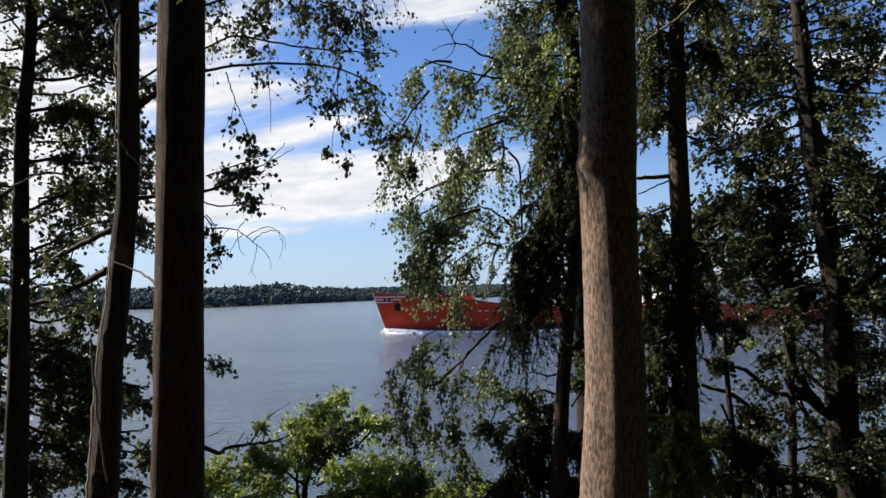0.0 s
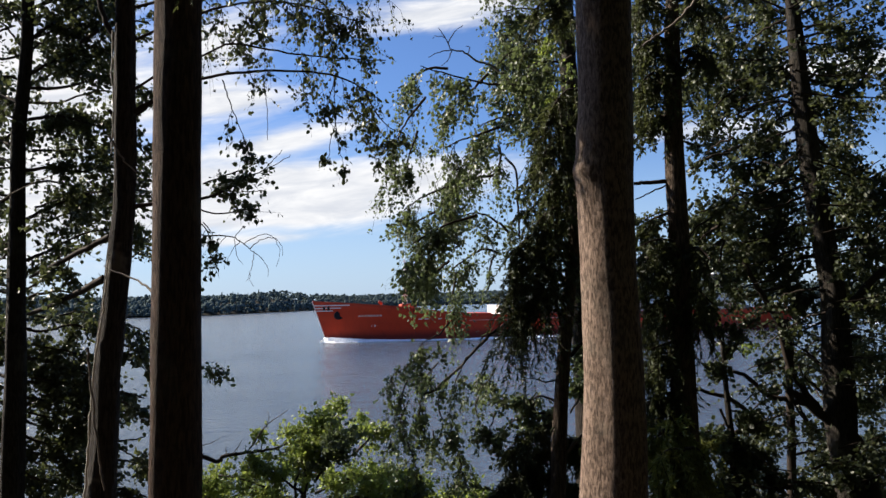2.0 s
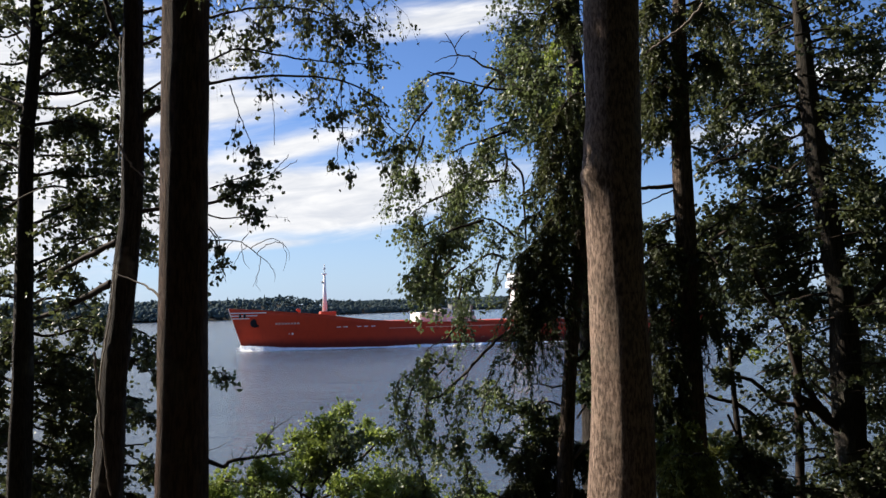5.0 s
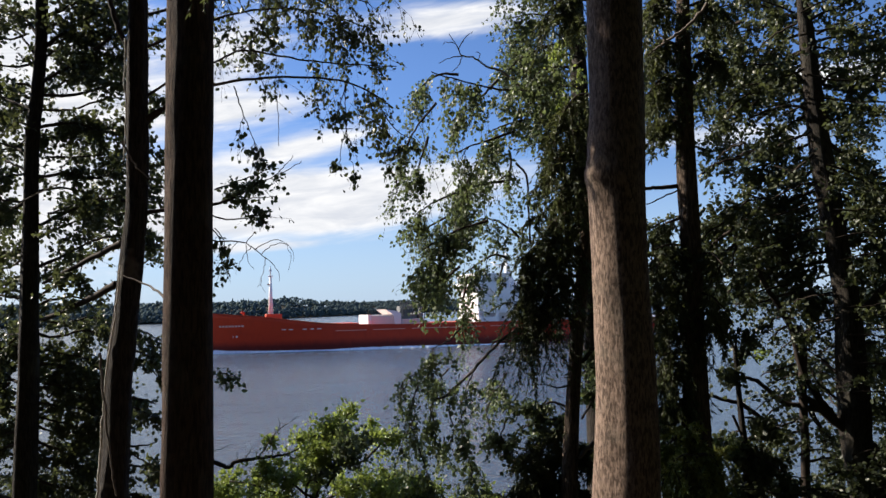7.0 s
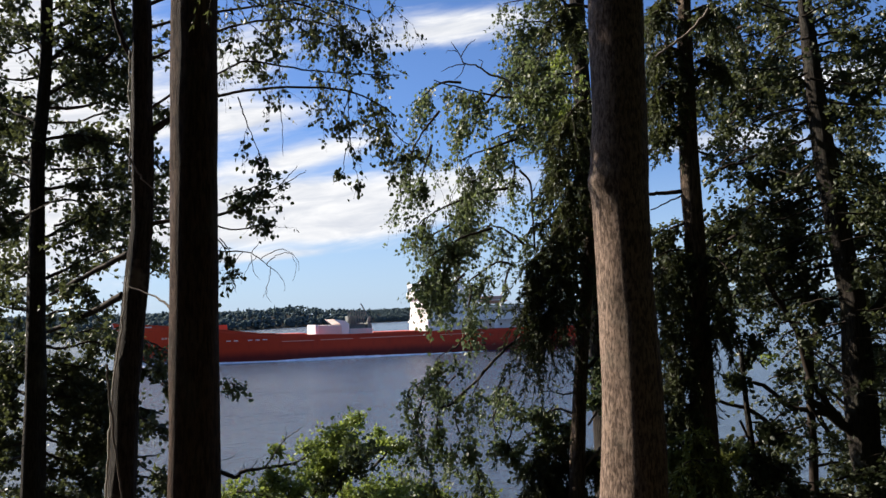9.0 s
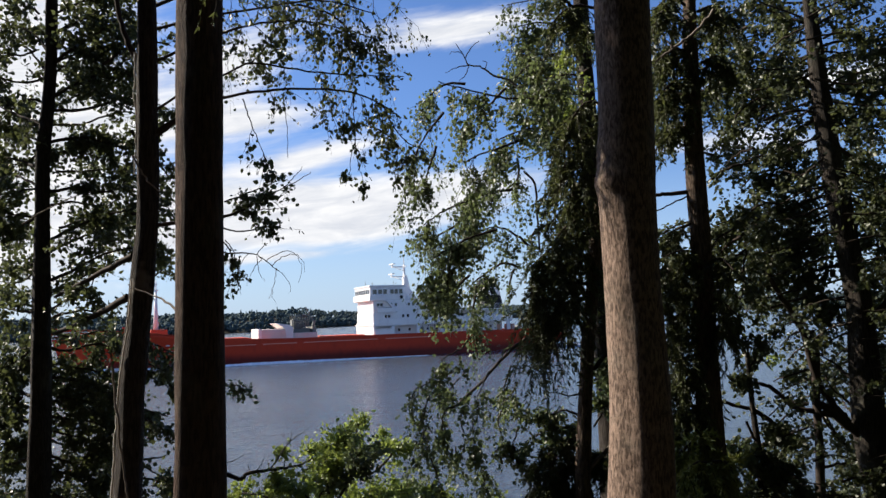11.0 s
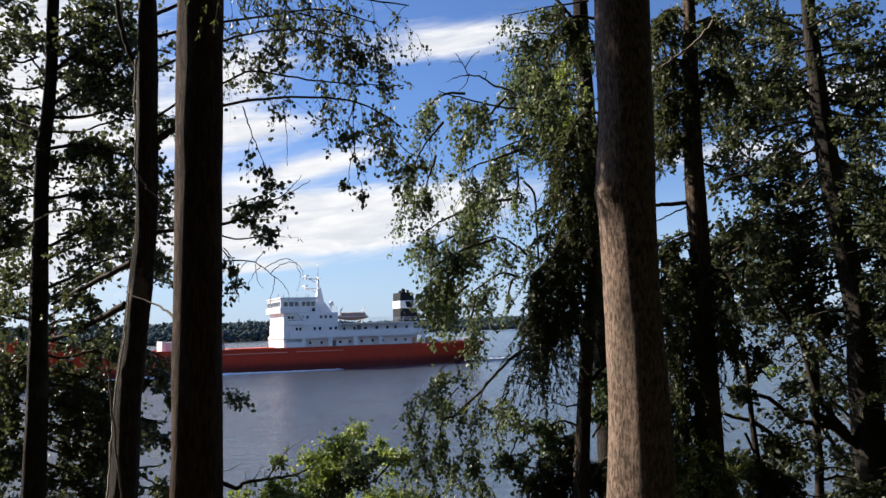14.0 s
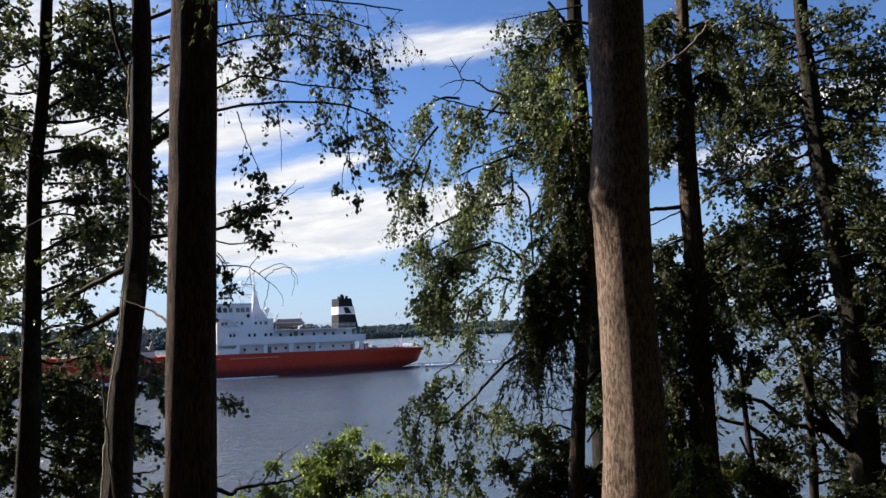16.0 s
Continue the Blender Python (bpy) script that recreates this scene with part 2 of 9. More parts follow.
# Hull red made paler: stands for grazing sun along the strake's top.
STRAKE_SUNLIT = paint_material("sunlit_pale_strake", (0.74, 0.36, 0.26), 0.5)


# ---- building tools ----
def mesh_of(bm, name, smooth=False):
    me = bpy.data.meshes.new(name)
    bmesh.ops.recalc_face_normals(bm, faces=bm.faces)
    bm.to_mesh(me)
    bm.free()
    if smooth:
        me.shade_smooth()
    return me


def part(name, bm, mat, parent, label="", smooth=False):
    """One mesh object under a thing or a part."""
    me = mesh_of(bm, name, smooth) if isinstance(bm, bmesh.types.BMesh) else bm
    if not me.materials:
        me.materials.append(mat)
    ob = new(name, me)
    ob.parent = parent
    return tagged(ob, label)


def thing(name, place, label, category, group="", kind=""):
    ob = new(name)
    ob.matrix_basis = place
    ob.empty_display_size = 0.2
    return tagged(ob, label, category, group, kind)


def block(bm, x0, x1, y0, y1, z0, z1, bevel=0.04):
    """A bevelled box added to a bmesh."""
    made = bmesh.ops.create_cube(bm, size=1.0, matrix=Matrix.LocRotScale(((x0 + x1) / 2, (y0 + y1) / 2, (z0 + z1) / 2), None, (abs(x1 - x0), abs(y1 - y0), abs(z1 - z0))))
    if bevel:
        edges = {e for vert in made["verts"] for e in vert.link_edges}
        bmesh.ops.bevel(bm, geom=list(edges), offset=bevel, segments=1, affect="EDGES", clamp_overlap=True)
    return bm


def boxes(*sizes, bevel=0.04):
    bm = bmesh.new()
    for s in sizes:
        block(bm, *s, bevel=bevel)
    return bm


def rod(bm, a, b, r0, r1=None, sides=6):
    """A tapered rod from a to b."""
    a, b = Vector(a), Vector(b)
    turn = (b - a).to_track_quat("Z", "Y").to_matrix().to_4x4()
    bmesh.ops.create_cone(bm, cap_ends=True, segments=sides, radius1=r0, radius2=r0 if r1 is None else r1, depth=(b - a).length,
                          matrix=Matrix.Translation((a + b) / 2) @ turn)
    return bm


def prism(bm, outline, y0, y1):
    """An outline in x and z, thickened from y0 to y1."""
    ring0 = [bm.verts.new((x, y0, z)) for x, z in outline]
    ring1 = [bm.verts.new((x, y1, z)) for x, z in outline]
    bm.faces.new(ring0)
    bm.faces.new(ring1)
    for i in range(len(outline)):
        j = (i + 1) % len(outline)
        bm.faces.new((ring0[i], ring0[j], ring1[j], ring1[i]))
    return bm


def raw_mesh(name, verts, faces, smooth=False):
    """A mesh from arrays: verts (n, 3), faces (m, 3 or 4)."""
    verts, faces = np.asarray(verts, np.float32), np.asarray(faces, np.int32)
    me = bpy.data.meshes.new(name)
    me.vertices.add(len(verts))
    me.vertices.foreach_set("co", verts.ravel())
    count, k = faces.shape
    me.loops.add(count * k)
    me.loops.foreach_set("vertex_index", faces.ravel())
    me.polygons.add(count)
    me.polygons.foreach_set("loop_start", np.arange(0, count * k, k, dtype=np.int32))
    me.update(calc_edges=True)
    if smooth:
        me.shade_smooth()
    return me


# ---- ground, water, far shore ----
def shore_y(x):
    """Where the far shore meets the water."""
    return float(np.interp(x, (-4500, -900, -400, -231, -200, -133, 0, 180, 340, 600, 900, 4500), (700, 640, 690, 770, 1000, 1330, 1700, 1800, 1700, 1540, 1500, 1400)))


def ridge(x, y):
    """How high the ground of the far shore rises, by direction."""
    return float(np.interp(x / y, (-0.6, -0.3, -0.25, -0.20, -0.17, -0.13, -0.10, -0.05, 0.0, 0.06, 0.2, 0.6), (13, 11, 13, 18, 13.5, 13, 12.5, 16, 19, 22, 19, 17)))


def land(x, y):
    """Height of the ground: the bank, the lake bed, the far hills."""
    if y < 45:
        z = float(np.interp(y, (-60, -14, -3, 3.5, 5.8, 9, 13, 17, 24, 45), (16, 8.6, 7.0, 6.92, 6.55, 4.6, 2.2, 0.1, -2.5, -6)))
        return z + 0.10 * noise.noise((x * 0.35, y * 0.35, 0)) + 0.03 * noise.noise((x * 1.7, y * 1.7, 3))
    d = y - shore_y(x)
    if d < 0:
        return max(-6.0, d * 0.06)
    hill = ridge(x, y) + 2.0 * noise.noise((x / 60, y / 150, 2))
    return min(d * 0.09, max(hill, 2.0)) + 4 * max(0.0, min(1.0, (d - 400) / 600))


def ground_sheet():
    xs = np.concatenate([-np.geomspace(4500, 14, 90), np.linspace(-13, 13, 53), np.geomspace(14, 4500, 90)])
    ys = np.concatenate([-np.geomspace(4500, 16, 20), np.linspace(-15, 30, 91), np.geomspace(32, 560, 18), np.linspace(590, 2300, 88), np.geomspace(2350, 4600, 10)])
    verts = [(x, y, land(x, y)) for y in ys for x in xs]
    w = len(xs)
    i = np.arange((len(ys) - 1) * w).reshape(-1, w)[:, :-1].ravel()
    me = raw_mesh("ground", verts, np.stack([i, i + 1, i + w + 1, i + w], 1), True)
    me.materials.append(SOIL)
    return tagged(new("ground", me), "sloping forest bank with brown soil and moss", "ground", kind="structure")


ground_sheet()


def water_sheet():
    bm = bmesh.new()
    bmesh.ops.create_grid(bm, x_segments=60, y_segments=60, size=0.5, matrix=Matrix.LocRotScale((0, 2300, 0), None, (9000, 4600, 1)))
    me = mesh_of(bm, "water")
    me.materials.append(WATER)
    return tagged(new("water", me), "rippled grey-blue lake water under a bright sky", "water", kind="structure")


water_sheet()


def far_woods():
    """The wooded far shore: thousands of trees, each a heap of leafy lumps or a spire, standing on the hills."""
    rng = np.random.default_rng(5)
    verts, faces = [], []

    def lump(x, y, z, wide, tall):
        at, turn = len(verts), rng.uniform(0, 6)
        verts.append((x, y, z - 0.5 * tall))
        for zz, rr in ((-0.22, 0.46), (0.22, 0.42)):
            for i in range(5):
                a, q = turn + i * 1.2566 + zz, rr * wide * rng.uniform(0.7, 1.25)
                verts.append((x + q * math.cos(a), y + q * math.sin(a), z + tall * (zz + rng.uniform(-0.08, 0.08))))
        verts.append((x + rng.uniform(-.1, .1) * wide, y, z + 0.5 * tall))
        for i in range(5):
            j = (i + 1) % 5
            faces.extend(((at, at + 1 + j, at + 1 + i), (at + 1 + i, at + 1 + j, at + 6 + j), (at + 1 + i, at + 6 + j, at + 6 + i), (at + 6 + i, at + 6 + j, at + 11)))

    for i in range(8600):
        x = rng.uniform(-620, 1000)
        d = 1.5 + abs(rng.normal(0, 16)) if i % 3 == 0 else rng.uniform(0, 330)
        y = shore_y(x) + d
        h = rng.uniform(9.5, 12.5) + 2.5 * rng.random() ** 4
        if d < 8:
            h *= rng.uniform(0.4, 0.85)
        z = land(x, y) - 0.3
        if rng.random() < 0.10:
            h *= 0.85
            for k in range(4):
                lump(x, y, z + h * (0.28 + 0.23 * k), h * (0.40 - 0.085 * k), h * 0.42)
        else:
            for k in range(5):
                a = rng.uniform(0, 6.28)
                up = rng.uniform(0.18, 0.80)
                lump(x + 0.2 * h * math.cos(a), y + 0.2 * h * math.sin(a), z + h * up, h * rng.uniform(0.26, 0.48), h * rng.uniform(0.22, 0.36))
    me = bpy.data.meshes.new("far_woods")
    me.from_pydata(verts, [], faces)
    me.shade_smooth()
    me.materials.append(FAR_LEAF_HAZED)
    return tagged(new("far_woods", me), "mixed forest along the far shore, haze put into its green", "forest", kind="stuff")


far_woods()


def bank_woods():
    """Unseen forest on the slope behind the bank path: dark conifers added to close the place and block skylight."""
    rng = np.random.default_rng(8)
    verts, faces, at = [], [], 0
    for i in range(2300):
        if i % 5 == 0:
            x, y = rng.uniform(7.5, 40), rng.uniform(-6, 14)
        elif i % 5 == 1:
            x, y = rng.uniform(-40, -7.5), rng.uniform(-6, 1.0)
        elif i % 5 == 2:
            x, y = rng.uniform(3.0, 10.0), rng.uniform(-7, 2.5)
        else:
            x, y = rng.uniform(-42, 42), -4.5 - 40 * rng.random() ** 1.6
        z, h, sides, turn = land(x, y), rng.uniform(20, 32), 7, rng.uniform(0, 6)
        reach = 0.18 * h
        if math.hypot(x, y) < reach + 1.6 or (abs(x) - 0.64 * y) / 1.18 < reach + 0.3:
            continue
        for zz, rr in ((0.02, 0.11), (0.10, 0.145), (0.45, 0.12), (0.78, 0.06), (1.0, 0.004)):
            for k in range(sides):
                b, q = turn + k * 2 * math.pi / sides + zz, rr * h * rng.uniform(0.65, 1.2)
                verts.append((x + q * math.cos(b), y + q * math.sin(b), z + h * zz + (h * rng.uniform(-0.04, 0.04) if zz < 1 else 0)))
        for ring in range(4):
            for k in range(sides):
                j = (k + 1) % sides
                faces.append((at + ring * sides + k, at + ring * sides + j, at + (ring + 1) * sides + j, at + (ring + 1) * sides + k))
        at += 5 * sides
    me = raw_mesh("bank_woods", verts, faces)
    me.materials.append(SHADED_WOODS)
    return tagged(new("bank_woods", me), "unseen conifer forest on the slope, added to block skylight", "forest", kind="stuff")


bank_woods()


# ---- the ship ----
# Ship space: x forward from the stem, so that the stern lies at x = -115; y to port; z up from the waterline.
STEM = 4.2          # the raked stem's top lies this far behind the origin
FORE_AND_AFT = 1.033    # the plan below, drawn out to the ship's true length


def true_length(ob):
    for o in ob.children_recursive:
        o.data.transform(Matrix.Diagonal((FORE_AND_AFT, 1, 1, 1)))
    return ob


def true_height(ship):
    """Stretches the plan's superstructure to its true height, and sets the bridge front a little further aft."""
    for o in ship.children_recursive:
        for v in o.data.vertices:
            if v.co.x < -64:
                v.co.z += float(np.interp(v.co.z, (7.15, 12.2, 15.0, 25.0), (0.0, 0.5, 1.2, 1.0)))
                v.co.x -= float(np.interp(-v.co.x, (64, 66, 70, 79), (0.0, 1.7, 1.5, 0.0)))
    return ship


def sheer(s):
    """Height of the rail, s metres behind the stem."""
    return float(np.interp(s, (0, 10, 22, 28, 34, 42, 52, 115), (9.5, 8.7, 7.6, 6.7, 5.9, 5.35, 5.1, 4.9)))


def hull_half(s, k):
    """Half-breadth at s metres behind the stem, k from 0 (foot) to 1 (rail)."""
    rail = 8.0 * (1 - (1 - min(max(s - STEM, 0) / 25.5, 1)) ** 2.3)
    foot = 8.0 * (1 - (1 - min(max(s - 7.1, 0) / 36, 1)) ** 1.8)
    if s > 96:
        rail *= 1 - 0.24 * ((s - 96) / 22) ** 2
        foot *= 1 - 0.75 * ((s - 96) / 23) ** 1.5
    return max(0.05, foot + (rail - foot) * k ** 1.3)


def hull_foot(s):
    if s < 7.1:
        return sheer(STEM) * (1 - (max(s - STEM, 0) / (7.1 - STEM)) ** 0.9)
    if s > 103:
        return -2 + 2.5 * ((s - 103) / 12) ** 1.3
    return max(-2.0, -(s - 7.1) * 1.2)


def hull_mesh():
    stations = [4.2, 4.3, 4.5, 4.8, 5.2, 5.6, 6.0, 6.4, 6.8, 7.2, 7.6, 8.4, 10, 13, 16, 19, 22, 25, 28, 31, 34, 38, 42, 47, 52, 60, 70, 80, 90, 96, 100, 103, 106, 109, 112, 114, 116.5, 118.4]
    levels = [0, 0.15, 0.3, 0.45, 0.6, 0.75, 0.9, 1.0]
    verts = []
    for s in stations:
        zb, zd = hull_foot(s), sheer(s)
        ring = [(-s, hull_half(s, k), zb + (zd - zb) * k) for k in levels]
        top = hull_half(s, 1)
        inner = [(-s, max(top - 0.35, 0.02), zd), (-s, max(top - 0.40, 0.02), zd - (0.9 if zd - zb > 1 else 0.1))]
        half = ring + inner
        verts += half + [(x, -y, z) for x, y, z in reversed(half)]
    w = 2 * (len(levels) + 2)
    faces = []
    for i in range(len(stations) - 1):
        for j in range(w):
            q = (j + 1) % w
            faces.append((i * w + j, i * w + q, (i + 1) * w + q, (i + 1) * w + j))
    me = bpy.data.meshes.new("hull")
    last = (len(stations) - 1) * w
    me.from_pydata(verts, [], faces + [tuple(last + j for j in range(w)), tuple(reversed(range(w)))])
    me.shade_smooth()
    return me


def side_y(s, z):
    """The port side at a height."""
    zb, zd = hull_foot(s), sheer(s)
    return hull_half(s, min(max((z - zb) / (zd - zb), 0), 1))


def side_strip(s0, s1, z0, z1, proud=0.05, steps=8, follow=0.0):
    """A strip that lies on the port side of the hull, between two stations and heights (they may follow the sheer)."""
    bm = bmesh.new()
    rows = []
    for i in range(steps + 1):
        s = s0 + (s1 - s0) * i / steps
        drop = follow * (sheer(s) - sheer(s0))
        rows.append([bm.verts.new((-s, side_y(s, z + drop) + p, z + drop)) for z in (z0, z1) for p in (-0.03, proud)])
    for a, b in zip(rows, rows[1:]):
        for i, j in ((0, 1), (1, 3), (3, 2), (2, 0)):
            bm.faces.new((a[i], a[j], b[j], b[i]))
    bm.faces.new((rows[0][0], rows[0][1], rows[0][3], rows[0][2]))
    bm.faces.new((rows[-1][0], rows[-1][2], rows[-1][3], rows[-1][1]))
    return bm


def window_on(parent, x, y, z, w=0.62, h=0.62):
    """A dark pane with a raised frame on a wall that faces port."""
    frame_ob = part("window", boxes((x - w / 2 - .08, x + w / 2 + .08, y - .02, y + .05, z - h / 2 - .08, z + h / 2 + .08), bevel=0.02), WHITE, parent)
    part("pane", boxes((x - w / 2, x + w / 2, y + .02, y + .07, z - h / 2, z + h / 2), bevel=0.0), GLASS, frame_ob)
    return frame_ob


def front_window(parent, x, y, z, w=0.9, h=0.85):
    frame_ob = part("window", boxes((x - .02, x + .05, y - w / 2 - .07, y + w / 2 + .07, z - h / 2 - .07, z + h / 2 + .07), bevel=0.02), WHITE, parent)
    part("pane", boxes((x + .02, x + .07, y - w / 2, y + w / 2, z - h / 2, z + h / 2), bevel=0.0), GLASS, frame_ob)


def railing(name, parent, points, height=1.0, mat=None, gap=1.6):
    """Posts and three rails along a line of points."""
    bm = bmesh.new()
    for a, b in zip(points, points[1:]):
        a, b = Vector(a), Vector(b)
        count = max(1, round((b - a).length / gap))
        for i in range(count + 1):
            q = a.lerp(b, i / count)
            rod(bm, q, q + Vector((0, 0, height)), 0.035, sides=4)
        for k in (0.4, 0.7, 1.0):
            rod(bm, a + Vector((0, 0, height * k)), b + Vector((0, 0, height * k)), 0.028, sides=4)
    return part(name, bm, mat or WHITE, parent)


def cargo_ship():
    ship = thing("cargo_ship", pose(0, 0, 0), "orange-red coastal cargo ship with white superstructure under way", "ship")
    hull = hull_mesh()
    part("hull", hull, HULL, ship, "weathered orange-red steel hull")
    deck = bmesh.new()
    stations = (5.4, 6.5, 8.5, 14, 20, 26, 32, 40, 52, 70, 90, 104, 117.9)
    left = [deck.verts.new((-s, hull_half(s, 1) - 0.38, sheer(s) - 0.8)) for s in stations]
    right = [deck.verts.new((-s, -hull_half(s, 1) + 0.38, sheer(s) - 0.8)) for s in stations]
    for i in range(len(stations) - 1):
        deck.faces.new((left[i], left[i + 1], right[i + 1], right[i]))
    part("deck", deck, RED, ship, "red-painted steel deck")
    # bow: white stripes, anchor in its recess, name bars, draught marks
    for z, reach in ((8.1, 11.8), (7.5, 10.0), (6.9, 8.4)):
        start = STEM + (7.1 - STEM) * (1 - z / 9.16) ** 1.11 + 0.12
        part("bow_stripe", side_strip(start, reach, z - 0.11, z + 0.11, 0.04, 10), MARK, ship, "white bow stripe")
    part("stem_bar", rod(rod(bmesh.new(), (-4.15, 0, 9.1), (-5.6, 0, 4.6), 0.1), (-5.6, 0, 4.6), (-7.0, 0, 0.2), 0.1), PINK, ship, "pale worn stem bar")
    y = side_y(9.5, 6.0)
    # A closed black disc gives the pocket's shade; the hull has no hollow.
    recess = part("anchor_recess", rod(bmesh.new(), (-9.5, y - 0.9, 5.9), (-9.65, y + 0.16, 5.9), 1.0, 0.95, 20), BLACK, ship, "round anchor pocket, its shade put on as a black disc")
    anchor = boxes((-9.8, -9.4, y + .12, y + .34, 5.3, 6.5), (-10.3, -8.9, y + .12, y + .36, 5.1, 5.5), bevel=0.08)
    part("anchor", anchor, BLACK, recess, "black anchor")
    for i, w in enumerate((0.55, 0.5, 0.5, 0.6, 0.5, 0.55, 0.5, 0.55)):
        s = 13.6 + i * 0.62
        part("name_bar", side_strip(s, s + w * 0.85, 5.45, 5.85, 0.03, 1), FADED, ship, "small faded lettering bar")
    part("bow_mark", side_strip(16.9, 17.25, 3.2, 3.65, 0.03, 1), MARK, ship)
    part("bow_mark", side_strip(16.3, 16.45, 3.2, 3.6, 0.03, 1), MARK, ship)
    for s in (26.0, 27.4, 30.2, 31.7, 33.2):
        part("freeing_port", side_strip(s, s + 0.85, 4.55, 4.75, 0.03, 1), MARK, ship, "pale freeing port")
    for s0, s1 in ((37, 43.6), (45, 52), (53.5, 68), (70, 82)):
        part("rubbing_strake", side_strip(s0, s1, 4.02, 4.16, 0.16, 6), STRAKE_SUNLIT, ship, "rubbing strake, its sunlit top put into the paint")
    part("rail_cap", side_strip(4.5, 117.5, sheer(4.5) - 0.14, sheer(4.5) + 0.02, 0.10, 60, 1.0), RED, ship)
    # forecastle: foremast with its house, windlass, bollards
    z = sheer(22) - 0.8
    mast = part("foremast", rod(rod(bmesh.new(), (-24.4, 0, z), (-24.4, 0, z + 9.6), 0.62, 0.22, 10), (-24.4, 0, z + 9.6), (-24.4, 0, z + 11.9), 0.13, 0.08, 8), WHITE, ship, "tapered white foremast", True)
    part("crosstree", boxes((-24.9, -23.9, -0.45, 0.45, z + 9.55, z + 9.75), bevel=0.03), WHITE, mast)
    part("masthead_lamp", boxes((-24.65, -24.15, -0.2, 0.2, z + 10.7, z + 11.1), bevel=0.03), WHITE, mast)
    part("mast_lamp", boxes((-24.1, -23.75, -0.18, 0.18, z + 7.6, z + 8.0), bevel=0.05), GREY, mast)
    part("mast_house", boxes((-26.6, -23.3, -2.0, 2.0, z, z + 1.25), bevel=0.1), RED, ship, "low red deckhouse at the foremast")
    part("windlass", rod(boxes((-14.5, -12.5, -2.2, 2.2, z - 0.1, z + 1.1), bevel=0.1), (-13.5, -2.6, z + 0.9), (-13.5, 2.6, z + 0.9), 0.6, sides=12), GREY, ship)
    for s in (6.5, 10, 18):
        part("bollard", rod(rod(bmesh.new(), (-s, 2.6, z + .2), (-s, 2.6, z + 1.1), .25, sides=10), (-s - .9, 2.6, z + .2), (-s - .9, 2.6, z + 1.1), .25, sides=10), BLACK, ship)
    part("ventilator", rod(rod(bmesh.new(), (-18.6, 4.4, z), (-18.6, 4.4, z + 1.7), 0.22, sides=8), (-18.6, 4.4, z + 1.5), (-18.0, 4.4, z + 1.9), 0.34, sides=8), RED, ship)
    # cargo deck: hatch covers, elevator house, conveyor machinery
    d = sheer(46) - 0.8
    part("hatch_coaming", boxes((-42.5, -30.0, -5.6, 5.6, sheer(36) - 1.6, sheer(36) - 0.15), bevel=0.1), RED, ship)
    part("low_deckhouse", boxes((-50.6, -45.1, -4.8, 5.6, d, d + 2.7), bevel=0.08), PINK, ship, "low cream deckhouse")
    part("deckhouse_front", boxes((-45.1, -44.4, -5.0, 5.8, d, d + 2.85), bevel=0.05), WHITE, ship, "white front plate")
    chute = prism(bmesh.new(), ((-48.3, d + 4.0), (-50.9, d + 3.55), (-51.7, d + 2.9), (-51.7, d), (-50.2, d), (-50.0, d + 2.7)), -4.9, 5.9)
    part("loading_chute", chute, WHITE, ship, "curved white loading chute cover")
    part("machinery_base", boxes((-57.0, -51.9, -4.6, 5.4, d, d + 1.75), bevel=0.08), PINK, ship)
    part("conveyor_drive", boxes((-55.6, -52.0, -2, 4.4, d + 1.75, d + 2.7), (-53.9, -52.1, 0, 4.2, d + 2.7, d + 4.6), (-56.9, -56.0, -3, 4.9, d + 1.7, d + 2.9), bevel=0.06), GREY, ship, "grey conveyor drive housing")
    gear = bmesh.new()
    for i in range(7):
        rod(gear, (-51.8 - i * 0.55, 4.7, d + 2.4), (-51.8 - i * 0.55, 4.7, d + 5.9), 0.10, sides=4)
        rod(gear, (-51.8 - i * 0.55, 4.7, d + 3.2), (-51.8 - (i + 1) * 0.55, 4.7, d + 5.2), 0.07, sides=4)
    for z in (3.3, 4.4, 5.3):
        rod(gear, (-51.6, 4.7, d + z), (-55.6, 4.7, d + z), 0.09, sides=4)
    part("conveyor_frame", gear, GREY, ship, "grey lattice conveyor frame")
    part("crane_jib", rod(rod(bmesh.new(), (-56.4, 3, d + 2.6), (-56.9, 3, d + 4.4), 0.32, sides=8), (-56.7, 3, d + 4.0), (-55.0, 3, d + 7.4), 0.2, 0.12, 6), GREY, ship, "small grey deck crane")
    part("hatch_cover", boxes((-66.0, -58.8, -5.2, 5.2, d, d + 0.75), bevel=0.1), RED, ship)
    # superstructure
    z0 = sheer(75) - 0.85
    dk = 2.5
    house = part("main_deck_house", boxes((-100.6, -67.6, -6.2, 6.2, z0, z0 + 2.9), bevel=0.05), WHITE, ship, "white deckhouse inside the side passage")
    for s in (71.5, 74.4, 77.4, 82.0, 84.2, 87.0, 89.6, 92.0, 95.2, 97.6):
        window_on(house, -s, 6.2, z0 + 1.75, 0.55, 0.55)
    part("door", boxes((-81.0, -80.1, 6.18, 6.28, z0 + .2, z0 + 2.2), bevel=0.03), GREY, house)
    part("door", boxes((-100.2, -99.3, 6.18, 6.28, z0 + .2, z0 + 2.2), bevel=0.03), ORANGE, house)
    band = boxes((-102.6, -67.2, -7.75, 7.75, z0 + 2.75, z0 + 3.05), (-102.6, -68.6, 7.55, 7.8, z0 + 3.05, z0 + 4.25), (-102.6, -68.6, -7.8, -7.55, z0 + 3.05, z0 + 4.25), bevel=0.04)
    part("bulwark", band, WHITE, ship, "long white bulwark of the boat deck")
